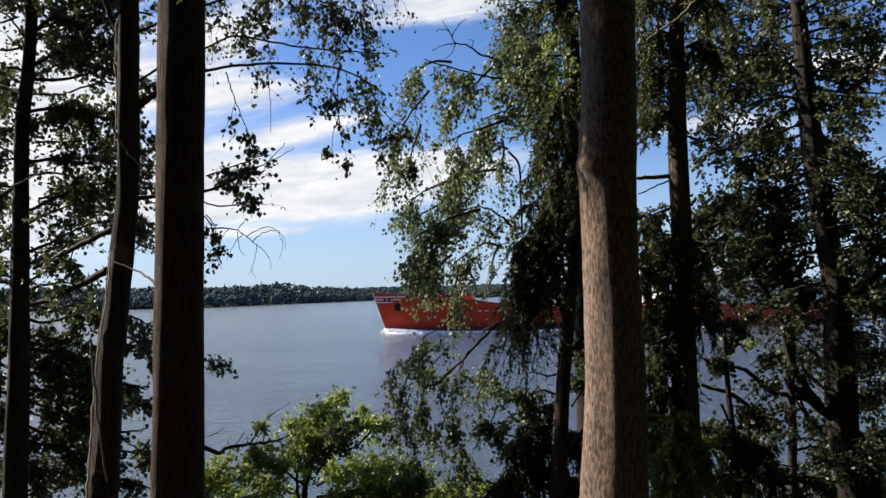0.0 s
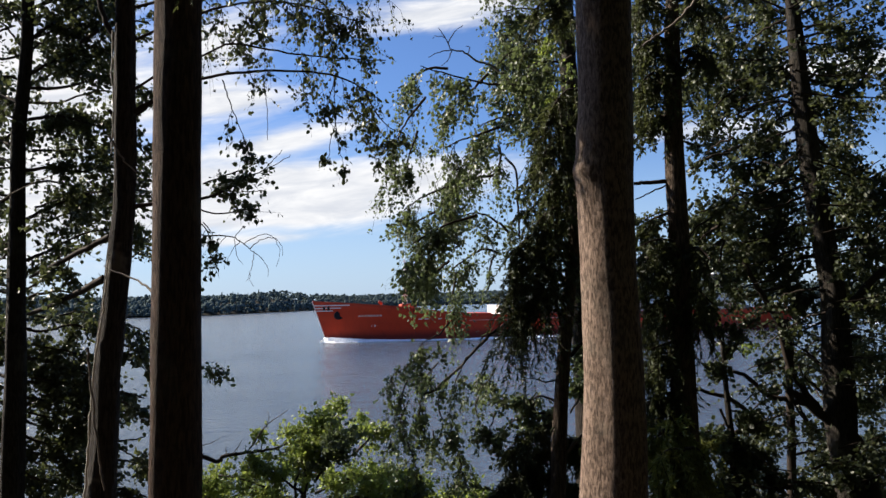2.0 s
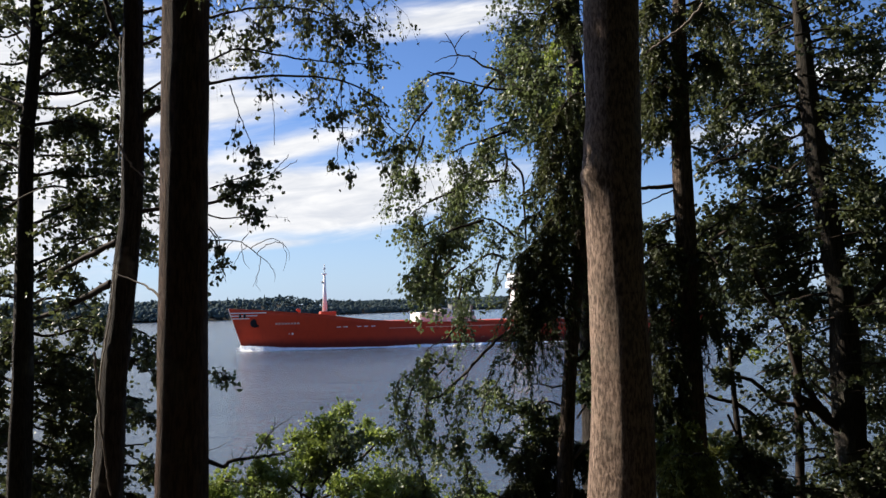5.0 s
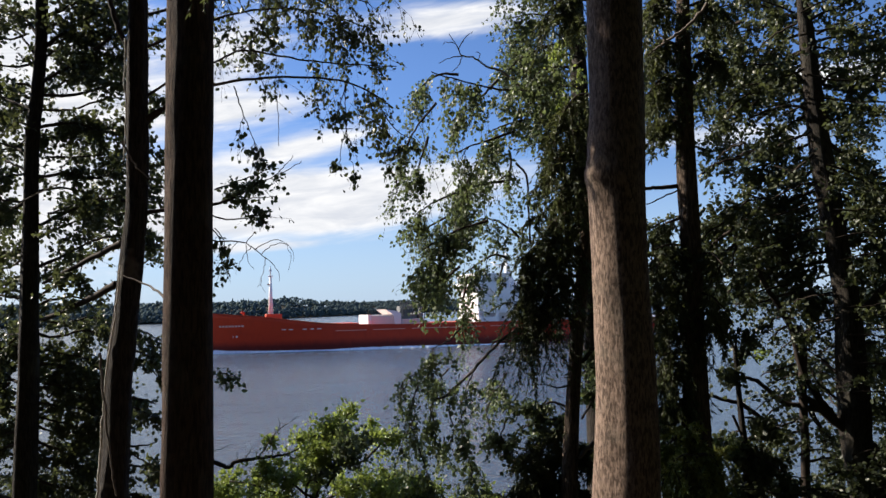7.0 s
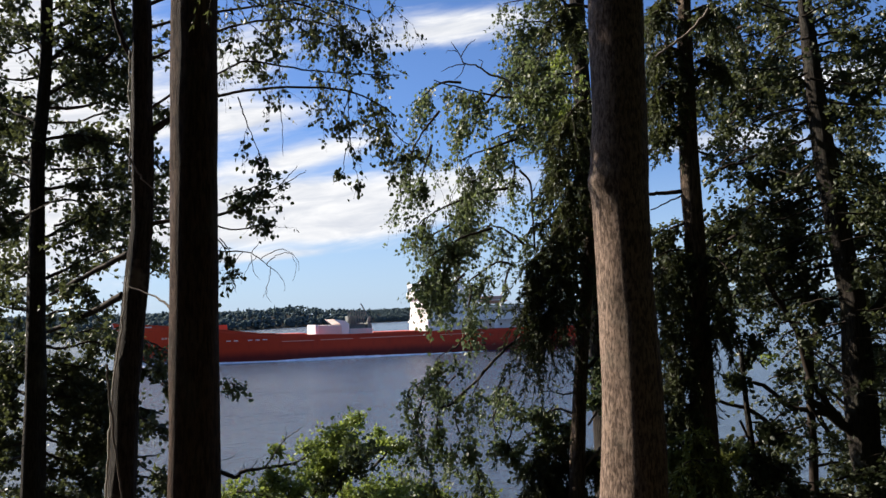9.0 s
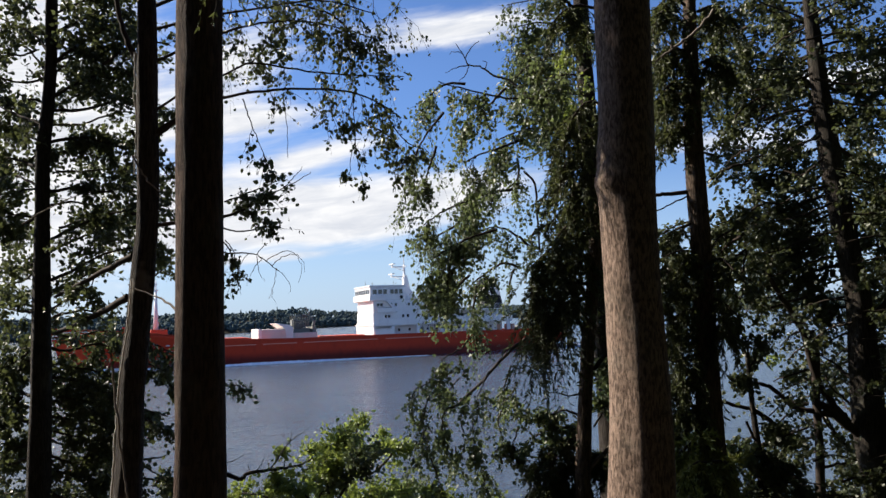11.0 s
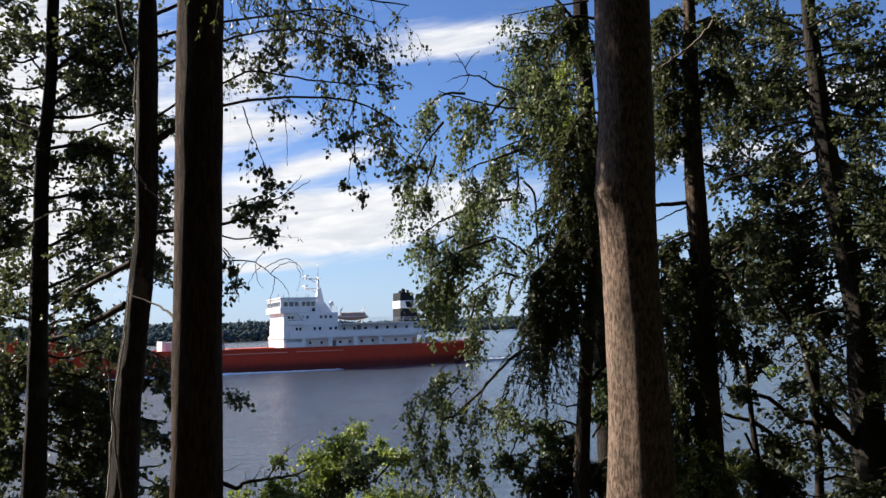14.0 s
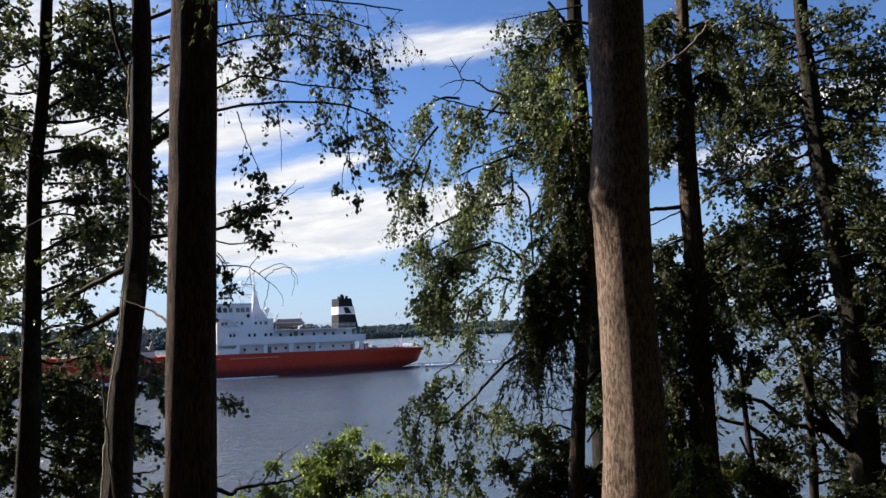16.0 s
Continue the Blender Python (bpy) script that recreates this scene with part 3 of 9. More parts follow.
    part("front_screen", boxes((-67.95, -67.35, -7.4, 7.4, z0, z0 + 3.4), bevel=0.06), WHITE, ship)
    for s in (72.2, 79.3, 80.7 + 4.4, 91.0, 101.6):
        part("pillar", boxes((-s - .45, -s + .45, 7.45, 7.76, z0, z0 + 2.76), bevel=0.05), WHITE, ship)
    part("side_plate", boxes((-72.6, -67.6, 7.42, 7.74, z0, z0 + 2.0), bevel=0.06), WHITE, ship)
    lower = part("second_deck_house", boxes((-81.4, -67.5, -6.9, 6.9, z0 + 3.05, z0 + 3.05 + dk), bevel=0.06), WHITE, ship)
    for s in (70.6, 71.5, 75.4, 76.8, 79.6, 80.8):
        window_on(lower, -s, 6.9, z0 + 4.75)
    upper = part("third_deck_house", boxes((-81.4, -67.6, -6.7, 6.7, z0 + 5.55, z0 + 5.55 + dk), bevel=0.06), WHITE, ship)
    for s in (68.8, 69.6, 72.2, 73.6, 77.2, 78.5, 79.7):
        window_on(upper, -s, 6.7, z0 + 7.15)
    balcony = boxes((-73.2, -68.4, 6.7, 7.5, z0 + 5.5, z0 + 5.65), (-73.2, -68.4, 7.42, 7.5, z0 + 5.65, z0 + 6.5), bevel=0.02)
    # The gallery has no hollow here; a grey slab paints its shade.
    part("gallery_recess", boxes((-73.0, -68.6, 6.66, 6.76, z0 + 5.75, z0 + 6.6), bevel=0.02), GREY, ship, "grey panel standing in for the shade of the gallery")
    part("stair", prism(bmesh.new(), ((-73.4, z0 + 5.6), (-74.0, z0 + 5.6), (-71.2, z0 + 8.0), (-70.6, z0 + 8.0)), 6.75, 7.35), WHITE, ship, "white outside stair")
    part("side_gallery", balcony, WHITE, ship, "white side gallery")
    bridge = part("wheelhouse", boxes((-76.2, -67.0, -6.6, 6.6, z0 + 8.05, z0 + 10.6), bevel=0.10), WHITE, ship, "white wheelhouse with dark windows")
    part("bridge_wing", boxes((-70.4, -66.7, -7.0, 7.2, z0 + 8.0, z0 + 9.15), bevel=0.08), WHITE, ship)
    part("bridge_roof", boxes((-76.4, -66.8, -6.8, 6.8, z0 + 10.55, z0 + 10.85), bevel=0.1), WHITE, ship)
    for s in (68.1, 69.4, 70.7, 72.6, 73.8, 75.1):
        window_on(bridge, -s, 6.6, z0 + 9.65, 0.95, 0.8)
    for i in range(8):
        front_window(bridge, -67.0, -5.4 + i * 1.54, z0 + 9.7, 1.2, 0.8)
    part("vent", boxes((-75.6, -74.9, 6.6, 6.8, z0 + 8.3, z0 + 8.9), bevel=0.03), BLACK, bridge)
    slope = prism(bmesh.new(), ((-77.8, z0 + 8.05), (-82.0, z0 + 8.05), (-80.0, z0 + 10.2), (-79.3, z0 + 13.4), (-78.6, z0 + 13.4), (-78.2, z0 + 10.2)), -0.7, 0.7)
    part("mast_foot", slope, WHITE, ship, "white tapering mast tower")
    top = z0 + 10.8
    main = part("radar_mast", rod(rod(bmesh.new(), (-78.9, 0, top - 0.3), (-78.8, 0, top + 5.3), 0.45, 0.26, 10), (-78.8, 0, top + 5.2), (-78.8, 0, top + 9.0), 0.13, 0.07, 6), WHITE, ship, "white radar mast", True)
    for z, reach in ((top + 2.2, 3.6), (top + 4.6, 3.3)):
        arm = part("radar_platform", rod(boxes((-78.9, -78.5 + reach, -0.3, 0.3, z, z + 0.25), bevel=0.04), (-78.9, 0, z - 0.9), (-78.5 + reach * 0.7, 0, z), 0.10, sides=5), WHITE, main)
        part("radar_scanner", boxes((-79.1 + reach, -78.3 + reach, -1.5, 1.5, z + 0.65, z + 0.9), (-78.85 + reach, -78.55 + reach, -.15, .15, z + .2, z + .65), bevel=0.05), WHITE, arm)
    part("yard", boxes((-79.1, -78.6, -1.9, 1.9, top + 4.75, top + 4.9), bevel=0.03), WHITE, main)
    for x, y, h in ((-67.9, 5.5, 0.9), (-69.0, -4, 1.4), (-73.9, 4.6, 1.0), (-74.6, 4.6, 0.8), (-71, 6.0, 0.6)):
        part("aerial", rod(bmesh.new(), (x, y, top), (x, y, top + h), 0.09, 0.05, 5), GREY, ship)
    search = bmesh.new()
    bmesh.ops.create_uvsphere(search, u_segments=12, v_segments=8, radius=0.55, matrix=Matrix.Translation((-80.6, 4.5, z0 + 9.6)))
    rod(search, (-80.6, 4.5, z0 + 8.0), (-80.6, 4.5, z0 + 9.2), 0.09)
    part("satellite_dome", search, WHITE, ship, smooth=True)
    box_lamp = boxes((-78.2, -77.6, 4.4, 5.0, z0 + 8.05, z0 + 8.9), bevel=0.08)
    part("locker", box_lamp, WHITE, ship)
    railing("top_railing", ship, [(-81.2, 6.5, z0 + 8.05), (-77.0, 6.5, z0 + 8.05)])
    # boat deck, lifeboat in its davits, aft house, funnel
    aft = part("aft_house", boxes((-100.6, -81.4, -5.4, 4.2, z0 + 3.05, z0 + 5.5), bevel=0.06), WHITE, ship)
    for s in (83.6, 86.0, 88.6, 91.4, 94.0, 96.0, 98.8):
        window_on(aft, -s, 4.2, z0 + 4.6)
    part("door", boxes((-87.6, -86.7, 4.18, 4.30, z0 + 3.2, z0 + 5.2), bevel=0.03), GREY, aft)
    part("boat_deck", boxes((-100.8, -81.4, -6.6, 6.6, z0 + 5.5, z0 + 5.72), bevel=0.04), WHITE, ship)
    boat = bmesh.new()
    bmesh.ops.create_uvsphere(boat, u_segments=18, v_segments=10, radius=1.0, matrix=Matrix.LocRotScale((-85.0, 6.4, z0 + 6.95), None, (3.7, 1.1, 0.72)))
    block(boat, -87.9, -82.2, 5.6, 7.2, z0 + 6.9, z0 + 7.9, 0.3)
    lifeboat = part("lifeboat", boat, ORANGE, ship, "orange covered lifeboat in davits", True)
    part("fender_strip", boxes((-88.3, -81.7, 5.2, 7.6, z0 + 6.95, z0 + 7.12), bevel=0.05), WHITE, lifeboat)
    for s in (82.4, 87.6):
        davit = rod(rod(bmesh.new(), (-s, 5.0, z0 + 5.6), (-s, 5.3, z0 + 8.2), 0.16, sides=6), (-s, 5.3, z0 + 8.2), (-s, 7.0, z0 + 8.8), 0.14, sides=6)
        part("davit", davit, WHITE, ship)
    railing("boat_deck_railing", ship, [(-88.8, 6.4, z0 + 5.7), (-100.6, 6.4, z0 + 5.7)])
    railing("poop_railing", ship, [(-102.8, 7.4, sheer(100) - 0.1), (-108, 7.0, sheer(108) - 0.1), (-117.8, 5.6, sheer(114) - 0.1), (-117.8, -5.6, sheer(114) - 0.1)], 0.9)
    fz = z0 + 5.7
    outline = ((-97.90, fz), (-102.90, fz), (-101.20, fz + 6.2), (-98.10, fz + 6.2))
    funnel = part("funnel", prism(bmesh.new(), outline, -2.2, 2.6), BLACK, ship, "black funnel with a white band")
    lo, hi, lean = 2.9, 4.4, 1.7 / 6.2
    ring = ((-97.92, fz + lo), (-102.98 + lo * lean, fz + lo), (-102.98 + hi * lean, fz + hi), (-97.96, fz + hi))
    part("funnel_band", prism(bmesh.new(), ring, -2.26, 2.66), WHITE, funnel, "white funnel band")
    part("emblem", prism(bmesh.new(), ((-99.20, fz + 4.25), (-100.40, fz + 4.25), (-101.20, fz + 3.05), (-99.70, fz + 3.05)), 2.64, 2.72), BLACK, funnel, "dark emblem shape")
    pipes = bmesh.new()
    for x, y, h in ((-99.50, 0.4, 1.1), (-100.20, -.5, 0.9), (-100.70, 0.6, 0.7), (-99.20, -.7, 0.6)):
        rod(pipes, (x, y, fz + 6.1), (x - .15, y, fz + 6.2 + h), 0.38, 0.34, 8)
    part("exhaust_pipes", pipes, BLACK, funnel)
    part("stern_locker", boxes((-104.0, -103.1, 2.0, 6.0, sheer(100) - .8, sheer(100) + 1.3), bevel=0.08), ORANGE, ship)
    part("stern_winch", rod(boxes((-108, -105.5, -2, 2, sheer(106) - .8, sheer(106) + .4), bevel=0.1), (-106.8, -2.4, sheer(106) + .3), (-106.8, 2.4, sheer(106) + .3), .5, sides=10), GREY, ship)
    part("mooring_bollard", rod(rod(bmesh.new(), (-111, 5.0, sheer(111) - .8), (-111, 5.0, sheer(111) + .5), .25, sides=8), (-112, 4.9, sheer(111) - .8), (-112, 4.9, sheer(111) + .5), .25, sides=8), BLACK, ship)
    part("ensign_staff", rod(bmesh.new(), (-114.2, 0, sheer(114) - .8), (-115.4, 0, sheer(114) + 3.0), 0.05, sides=5), WHITE, ship)
    return ship


def churn(rng, centres, widths, heights, count, size):
    """Lumps of white water scattered along a line."""
    verts, faces = [], []
    for _ in range(count):
        q = rng.random() * (len(centres) - 1)
        i = int(q)
        c = centres[i] + (centres[i + 1] - centres[i]) * (q - i)
        w = widths[i] + (widths[i + 1] - widths[i]) * (q - i)
        h = heights[i] + (heights[i + 1] - heights[i]) * (q - i)
        p = c + np.array([rng.normal(0, size), rng.normal(0, w), 0])
        r, top, base = size * rng.uniform(0.4, 1.3), h * rng.uniform(0.3, 1.1), len(verts)
        turn = rng.uniform(0, 6)
        for a in range(6):
            b = turn + a * math.pi / 3
            verts.append((p[0] + 1.8 * r * math.cos(b) * rng.uniform(.7, 1.3), p[1] + 0.7 * r * math.sin(b) * rng.uniform(.7, 1.3), -0.03))
        verts.append((p[0] + rng.uniform(-.3, .3) * r, p[1], top))
        faces += [(base + a, base + (a + 1) % 6, base + 6) for a in range(6)]
    me = bpy.data.meshes.new("foam")
    me.from_pydata(verts, [], faces)
    me.materials.append(FOAM)
    return me


def crest(wave, side):
    """The unbroken sheet of white water that runs up the bow and along the side."""
    verts, faces = [], []
    steps = 90
    for i in range(steps + 1):
        s = 6.5 + 33 * i / steps
        y = side_y(max(s, 7.3), 0.4)
        wob = noise.noise((s * 0.8, side, 0))
        h = (0.95 * math.exp(-((s - 8) / 5.5) ** 2) + 0.30 * math.exp(-(s - 6) / 11)) * (0.85 + 0.5 * wob)
        w = 0.9 + 2.6 * math.exp(-((s - 12) / 8) ** 2) + 0.3 * wob
        for dy, dz in ((-0.3, 0.9), (0.05, 1.0), (0.45, 0.65), (1.0, -0.1)):
            verts.append((-s, side * (y + w * dy), h * dz - 0.02))
    for i in range(steps):
        for j in range(3):
            a = i * 4 + j
            faces.append((a, a + 1, a + 5, a + 4))
    me = raw_mesh("crest", verts, faces, True)
    me.materials.append(FOAM)
    new("crest", me).parent = wave


def bow_wave():
    """The white water that the stem throws up, and the foam line along the side."""
    rng = np.random.default_rng(11)
    wave = thing("bow_wave", pose(0, 0, 0), "white foaming bow wave along the ship's side", "wave", kind="stuff")
    for side in (1, -1):
        line = [np.array([-s, side * (side_y(max(s, 7.3), 0.3) + o), 0.0]) for s, o in ((6.5, .2), (8.0, .8), (10, 1.4), (15, 1.9), (22, 2.0), (30, 1.8), (37, 1.8))]
        ob = new("bow_foam", churn(rng, line, (.15, .4, .6, .5, .35, .3, .2), (.6, 1.0, .95, .6, .4, .3, .2), 4200, 0.24))
        ob.parent = wave
        crest(wave, side)
        line = [np.array([-s, side * (8.0 + o), 0.0]) for s, o in ((36, 2.6), (42, 3.3), (50, 3.4), (60, 3.4), (68, 3.4), (80, 3.6))]
        ob = new("side_foam", churn(rng, line, (.3, .5, .6, .5, .5, .8), (.3, .5, .45, .34, .2, .08), 1400, 0.45))
        ob.parent = wave
    return wave


def wake():
    """Rolling wake behind the stern: low ridges and a smooth, foam-flecked track."""
    rng = np.random.default_rng(12)
    trail = thing("wake", pose(0, 0, 0), "spreading wake ridges behind the ship", "wake", kind="stuff")
    verts, faces = [], []
    for side in (1, -1):
        for ridge in range(7):
            base = len(verts)
            steps = 46
            for i in range(steps + 1):
                s = 112 + ridge * 11 + i * 4.2
                off = side * (6 + (s - 112) * 0.30 - ridge * 2.4) + 0.7 * math.sin(i * 0.7 + ridge)
                h = 0.34 * math.exp(-i / 26) * (0.7 + 0.5 * math.sin(i * 0.55 + ridge * 1.9))
                for k in (-1.5, -0.6, 0, 0.6, 1.5):
                    verts.append((-s + k * 0.6, off + k * 1.2 * side, -0.12 + (max(h, 0.05) + .12) * (1 - (abs(k) / 1.5) ** 1.5)))
            for i in range(steps):
                for j in range(4):
                    a = base + i * 5 + j
                    faces.append((a, a + 1, a + 6, a + 5))
    me = raw_mesh("ridges", verts, faces, True)
    me.materials.append(WATER)
    new("ridges", me).parent = trail
    line = [np.array([-s, 0.0, 0.0]) for s in (117, 120, 128, 150, 190, 240)]
    new("stern_foam", churn(rng, line, (3, 4, 4.5, 5, 6, 7), (.22, .25, .16, .08, .05, .03), 420, 0.4)).parent = trail
    return trail


SHIP = true_length(true_height(cargo_ship()))
BOW_WAVE = true_length(bow_wave())
WAKE = true_length(wake())


def sailing_boat():
    boat = thing("sailing_boat", pose(-60, 1330, 0, 0, 0, 20), "small white sailing boat lying near the far shore", "boat")
    bm = bmesh.new()
    bmesh.ops.create_uvsphere(bm, u_segments=14, v_segments=8, radius=1.0, matrix=Matrix.LocRotScale((0, 0, 0.5), None, (4.5, 1.4, 0.9)))
    hull = part("hull", bm, WHITE, boat, smooth=True)
    part("cabin", boxes((-1.5, 1.5, -.8, .8, 1.1, 1.8), bevel=0.2), WHITE, boat)
    part("mast", rod(bmesh.new(), (0.5, 0, 1.0), (0.5, 0, 12), 0.12, 0.06), WHITE, boat)
    part("furled_sail", rod(bmesh.new(), (0.4, 0, 2.6), (-3.6, 0, 2.5), 0.28, 0.2, 8), WHITE, boat)
    return boat


sailing_boat()


# ---- trees ----
def smooth_line(points, steps=5):
    """A rounded path (Catmull-Rom) through points; extra columns, such as a radius, go along."""
    p = np.asarray(points, float)
    p = np.vstack([2 * p[0] - p[1], p, 2 * p[-1] - p[-2]])
    out = []
    for i in range(1, len(p) - 2):
        for q in np.linspace(0, 1, steps, endpoint=False):
            a, b, c, d = p[i - 1:i + 3]
            out.append(0.5 * (2 * b + (c - a) * q + (2 * a - 5 * b + 4 * c - d) * q * q + (3 * b - a - 3 * c + d) * q ** 3))
    out.append(p[-2])
    return np.array(out)


def tube(verts, faces, line, radii, sides):
    """Adds a tapered tube along a line to lists of vertices and quads."""
    base = len(verts)
    ahead = np.gradient(line, axis=0)
    ahead /= np.linalg.norm(ahead, axis=1)[:, None] + 1e-9
    side = np.cross(ahead, (0.31, 0.92, 0.23))
    side /= np.linalg.norm(side, axis=1)[:, None] + 1e-9
    up = np.cross(side, ahead)
    for i in range(len(line)):
        for j in range(sides):
            a = 2 * math.pi * j / sides
            verts.append(line[i] + radii[i] * (math.cos(a) * side[i] + math.sin(a) * up[i]))
    for i in range(len(line) - 1):
        for j in range(sides):
            k = (j + 1) % sides
            faces.append((base + i * sides + j, base + i * sides + k, base + (i + 1) * sides + k, base + (i + 1) * sides + j))


def trunk_mesh(points, sides=28, steps=14, knobs=(), rough=0.05, seed=0):
    """A trunk through (x, y, z, radius), uneven, with knots as (height, angle, size)."""
    line = smooth_line(points, steps)
    verts, faces = [], []
    rng = np.random.default_rng(seed)
    phase = rng.uniform(0, 6, 4)
    for x, y, z, r in line:
        for j in range(sides):
            a = 2 * math.pi * j / sides
            q = r * (1 + rough * 0.5 * math.sin(3 * a + phase[0] + z * 0.7) + rough * 0.4 * math.sin(5 * a + phase[1] - z * 1.3) + rough * noise.noise((math.cos(a) * 2, math.sin(a) * 2, z * 2.2 + seed)))
            for kz, ka, size in knobs:
                gap = math.atan2(math.sin(a - ka), math.cos(a - ka))
                q += size * math.exp(-((z - kz) / 0.10) ** 2 - (gap / 0.6) ** 2)
            verts.append((x + q * math.cos(a), y + q * math.sin(a), z))
    for i in range(len(line) - 1):
        for j in range(sides):
            k = (j + 1) % sides
            faces.append((i * sides + j, i * sides + k, (i + 1) * sides + k, (i + 1) * sides + j))
    return raw_mesh("trunk", verts, faces, True)


def leaf_mesh(name, at, along, size, wide, rng):
    """Many leaves: each a pointed oval, folded at its rib. at, along: (n, 3); size: (n,)."""
    count = len(at)
    along = along / (np.linalg.norm(along, axis=1)[:, None] + 1e-9)
    side = np.cross(along, rng.normal(size=(count, 3)))
    side /= np.linalg.norm(side, axis=1)[:, None] + 1e-9
    up = np.cross(side, along)
    shape = ((0, 0, 0), (0.5 * wide, 0.28, 0.10), (0.46 * wide, 0.62, 0.06), (0, 1, -0.08), (-0.46 * wide, 0.62, 0.06), (-0.5 * wide, 0.28, 0.10))
    verts = np.stack([at + size[:, None] * (sx * side + sy * along + sz * up) for sx, sy, sz in shape], 1).reshape(-1, 3)
    base = np.arange(count)[:, None] * 6
    faces = np.concatenate([base + np.array([0, 1, 2, 3]), base + np.array([0, 3, 4, 5])], 0)
    return raw_mesh(name, verts, faces)


STAND = []
TREE_RNG = np.random.default_rng(21)
SWAYING = []


def bough(tree, points, r0, r1, twigs=0, length=0.4, hang=0.5, leaves=10, size=0.06, leaf=None, wood=None, wide=0.75, start=0.15, label="", sway=0.0):
    """A bough through points, with side twigs that droop by hang (0 to 1) and leaves along them."""
    rng = TREE_RNG
    line = smooth_line(points, 5)
    origin = line[0].copy()
    line = line - origin
    inner = np.linspace(0, 1, len(line))
    line[1:] += rng.normal(0, 0.004, (len(line) - 1, 3))
    verts, faces = [], []
    tube(verts, faces, line, r0 + (r1 - r0) * inner, 6)
    heads, ways = [], []
    s6 = np.linspace(0, 1, 6)[:, None]
    for _ in range(max(1, round(twigs / 7)) if twigs else 0):
        # a leader off the bough, and a tuft of short leafy twigs on it
        q = (start + (1 - start) * rng.random() ** 0.9) * (len(line) - 1)
        i = min(int(q), len(line) - 2)
        head = line[i] + (line[i + 1] - line[i]) * (q - i)
        ahead = line[i + 1] - line[i]
        ahead = ahead / (np.linalg.norm(ahead) + 1e-9)
        way = rng.normal(size=3) * (0.6, 0.6, 0.5) + 0.5 * ahead
        way = way / np.linalg.norm(way) * (1 - 0.42 * hang) + np.array([0, 0, -0.6 * hang])
        reach = length * rng.uniform(0.3, 1.15)
        leader = head + way * s6 * reach + np.array([0, 0, -1.0]) * hang * s6 ** 2 * reach * 0.7
        leader[1:] += rng.normal(0, 0.03 * reach, (5, 3))
        tube(verts, faces, leader, np.linspace(max(0.003, r1 * 0.6), 0.0016, 6), 3)
        for _ in range(9):
            q = rng.uniform(0.2, 1.0) * 5
            i = min(int(q), 4)
            foot = leader[i] + (leader[i + 1] - leader[i]) * (q - i)
            way2 = rng.normal(size=3) * 0.55 + 0.35 * way + np.array([0, 0, -0.75 * hang])
            reach2 = (0.06 + 0.29 * length) * rng.uniform(0.4, 1.35)
            path = foot + way2 * s6 * reach2 + np.array([0, 0, -0.5]) * hang * s6 ** 2 * reach2
            tube(verts, faces, path[::5], (0.0018, 0.0010), 3)
            count = max(1, int(leaves * rng.uniform(0.6, 1.5)))
            q = rng.uniform(0.1, 1.0, count) * 5
            j = np.minimum(q.astype(int), 4)
            spot = path[j] + (path[j + 1] - path[j]) * (q - j)[:, None]
            run = path[j + 1] - path[j]
            run = run / (np.linalg.norm(run, axis=1)[:, None] + 1e-9)
            heads.append(spot + rng.normal(0, 0.012 + 0.25 * size, (count, 3)))
            ways.append(run * 0.5 + rng.normal(0, 0.6, (count, 3)) + np.array([0, 0, -0.9 * hang]))
    name = "bough" if twigs else "bare_branch"
    ob = part(name, raw_mesh(name, verts, faces, True), wood or TWIG, tree, label)
    ob.location = Vector(origin) - tree.location
    if heads:
        at, along = np.concatenate(heads), np.concatenate(ways)
        part("foliage", leaf_mesh("foliage", at, along, 1.04 * size * rng.uniform(0.6, 1.25, len(at)), wide, rng), leaf or LEAF_ALDER, ob)
    if sway:
        SWAYING.append((ob, sway))
    return ob


def shoots(tree, points, r0, r1, sprays, length, size=0.055, leaf=None, label="", droop=0.85, dense=36, side=0.0):
    """A spruce bough: side shoots that hang like curtains, thick with needles."""
    rng = TREE_RNG
    line = smooth_line(points, 5)
    origin = line[0].copy()
    line = line - origin
    verts, faces = [], []
    tube(verts, faces, line, np.linspace(r0, r1, len(line)), 6)
    heads, ways = [], []
    for _ in range(sprays):
        q = (0.12 + 0.88 * rng.random()) * (len(line) - 1)
        i = min(int(q), len(line) - 2)
        head = line[i] + (line[i + 1] - line[i]) * (q - i)
        reach = length * rng.uniform(0.35, 1.2)
        way = rng.normal(size=3) * 0.42 + np.array([side, 0, -droop])
        s = np.linspace(0, 1, 6)[:, None]
        path = head + way * s * reach + np.array([0, 0, -0.35]) * s ** 2 * reach * droop
        path[1:] += rng.normal(0, 0.02 * reach, (5, 3))
        tube(verts, faces, path, np.linspace(0.004, 0.0015, 6), 3)
        count = int(dense * rng.uniform(0.7, 1.3))
        s = rng.uniform(0.02, 1.0, count) * 5
        j = np.minimum(s.astype(int), 4)
        heads.append(path[j] + (path[j + 1] - path[j]) * (s - j)[:, None])
        run = path[j + 1] - path[j]
        run = run / (np.linalg.norm(run, axis=1)[:, None] + 1e-9)
        ways.append(run * 0.8 + rng.normal(0, 0.5, (count, 3)))
    ob = part("bough", raw_mesh("bough", verts, faces, True), TWIG, tree, label)
    ob.location = Vector(origin) - tree.location
    at, along = np.concatenate(heads), np.concatenate(ways)
    part("needles", leaf_mesh("needles", at, along, size * rng.uniform(0.6, 1.3, len(at)), 0.22, rng), leaf or NEEDLE, ob)
    return ob


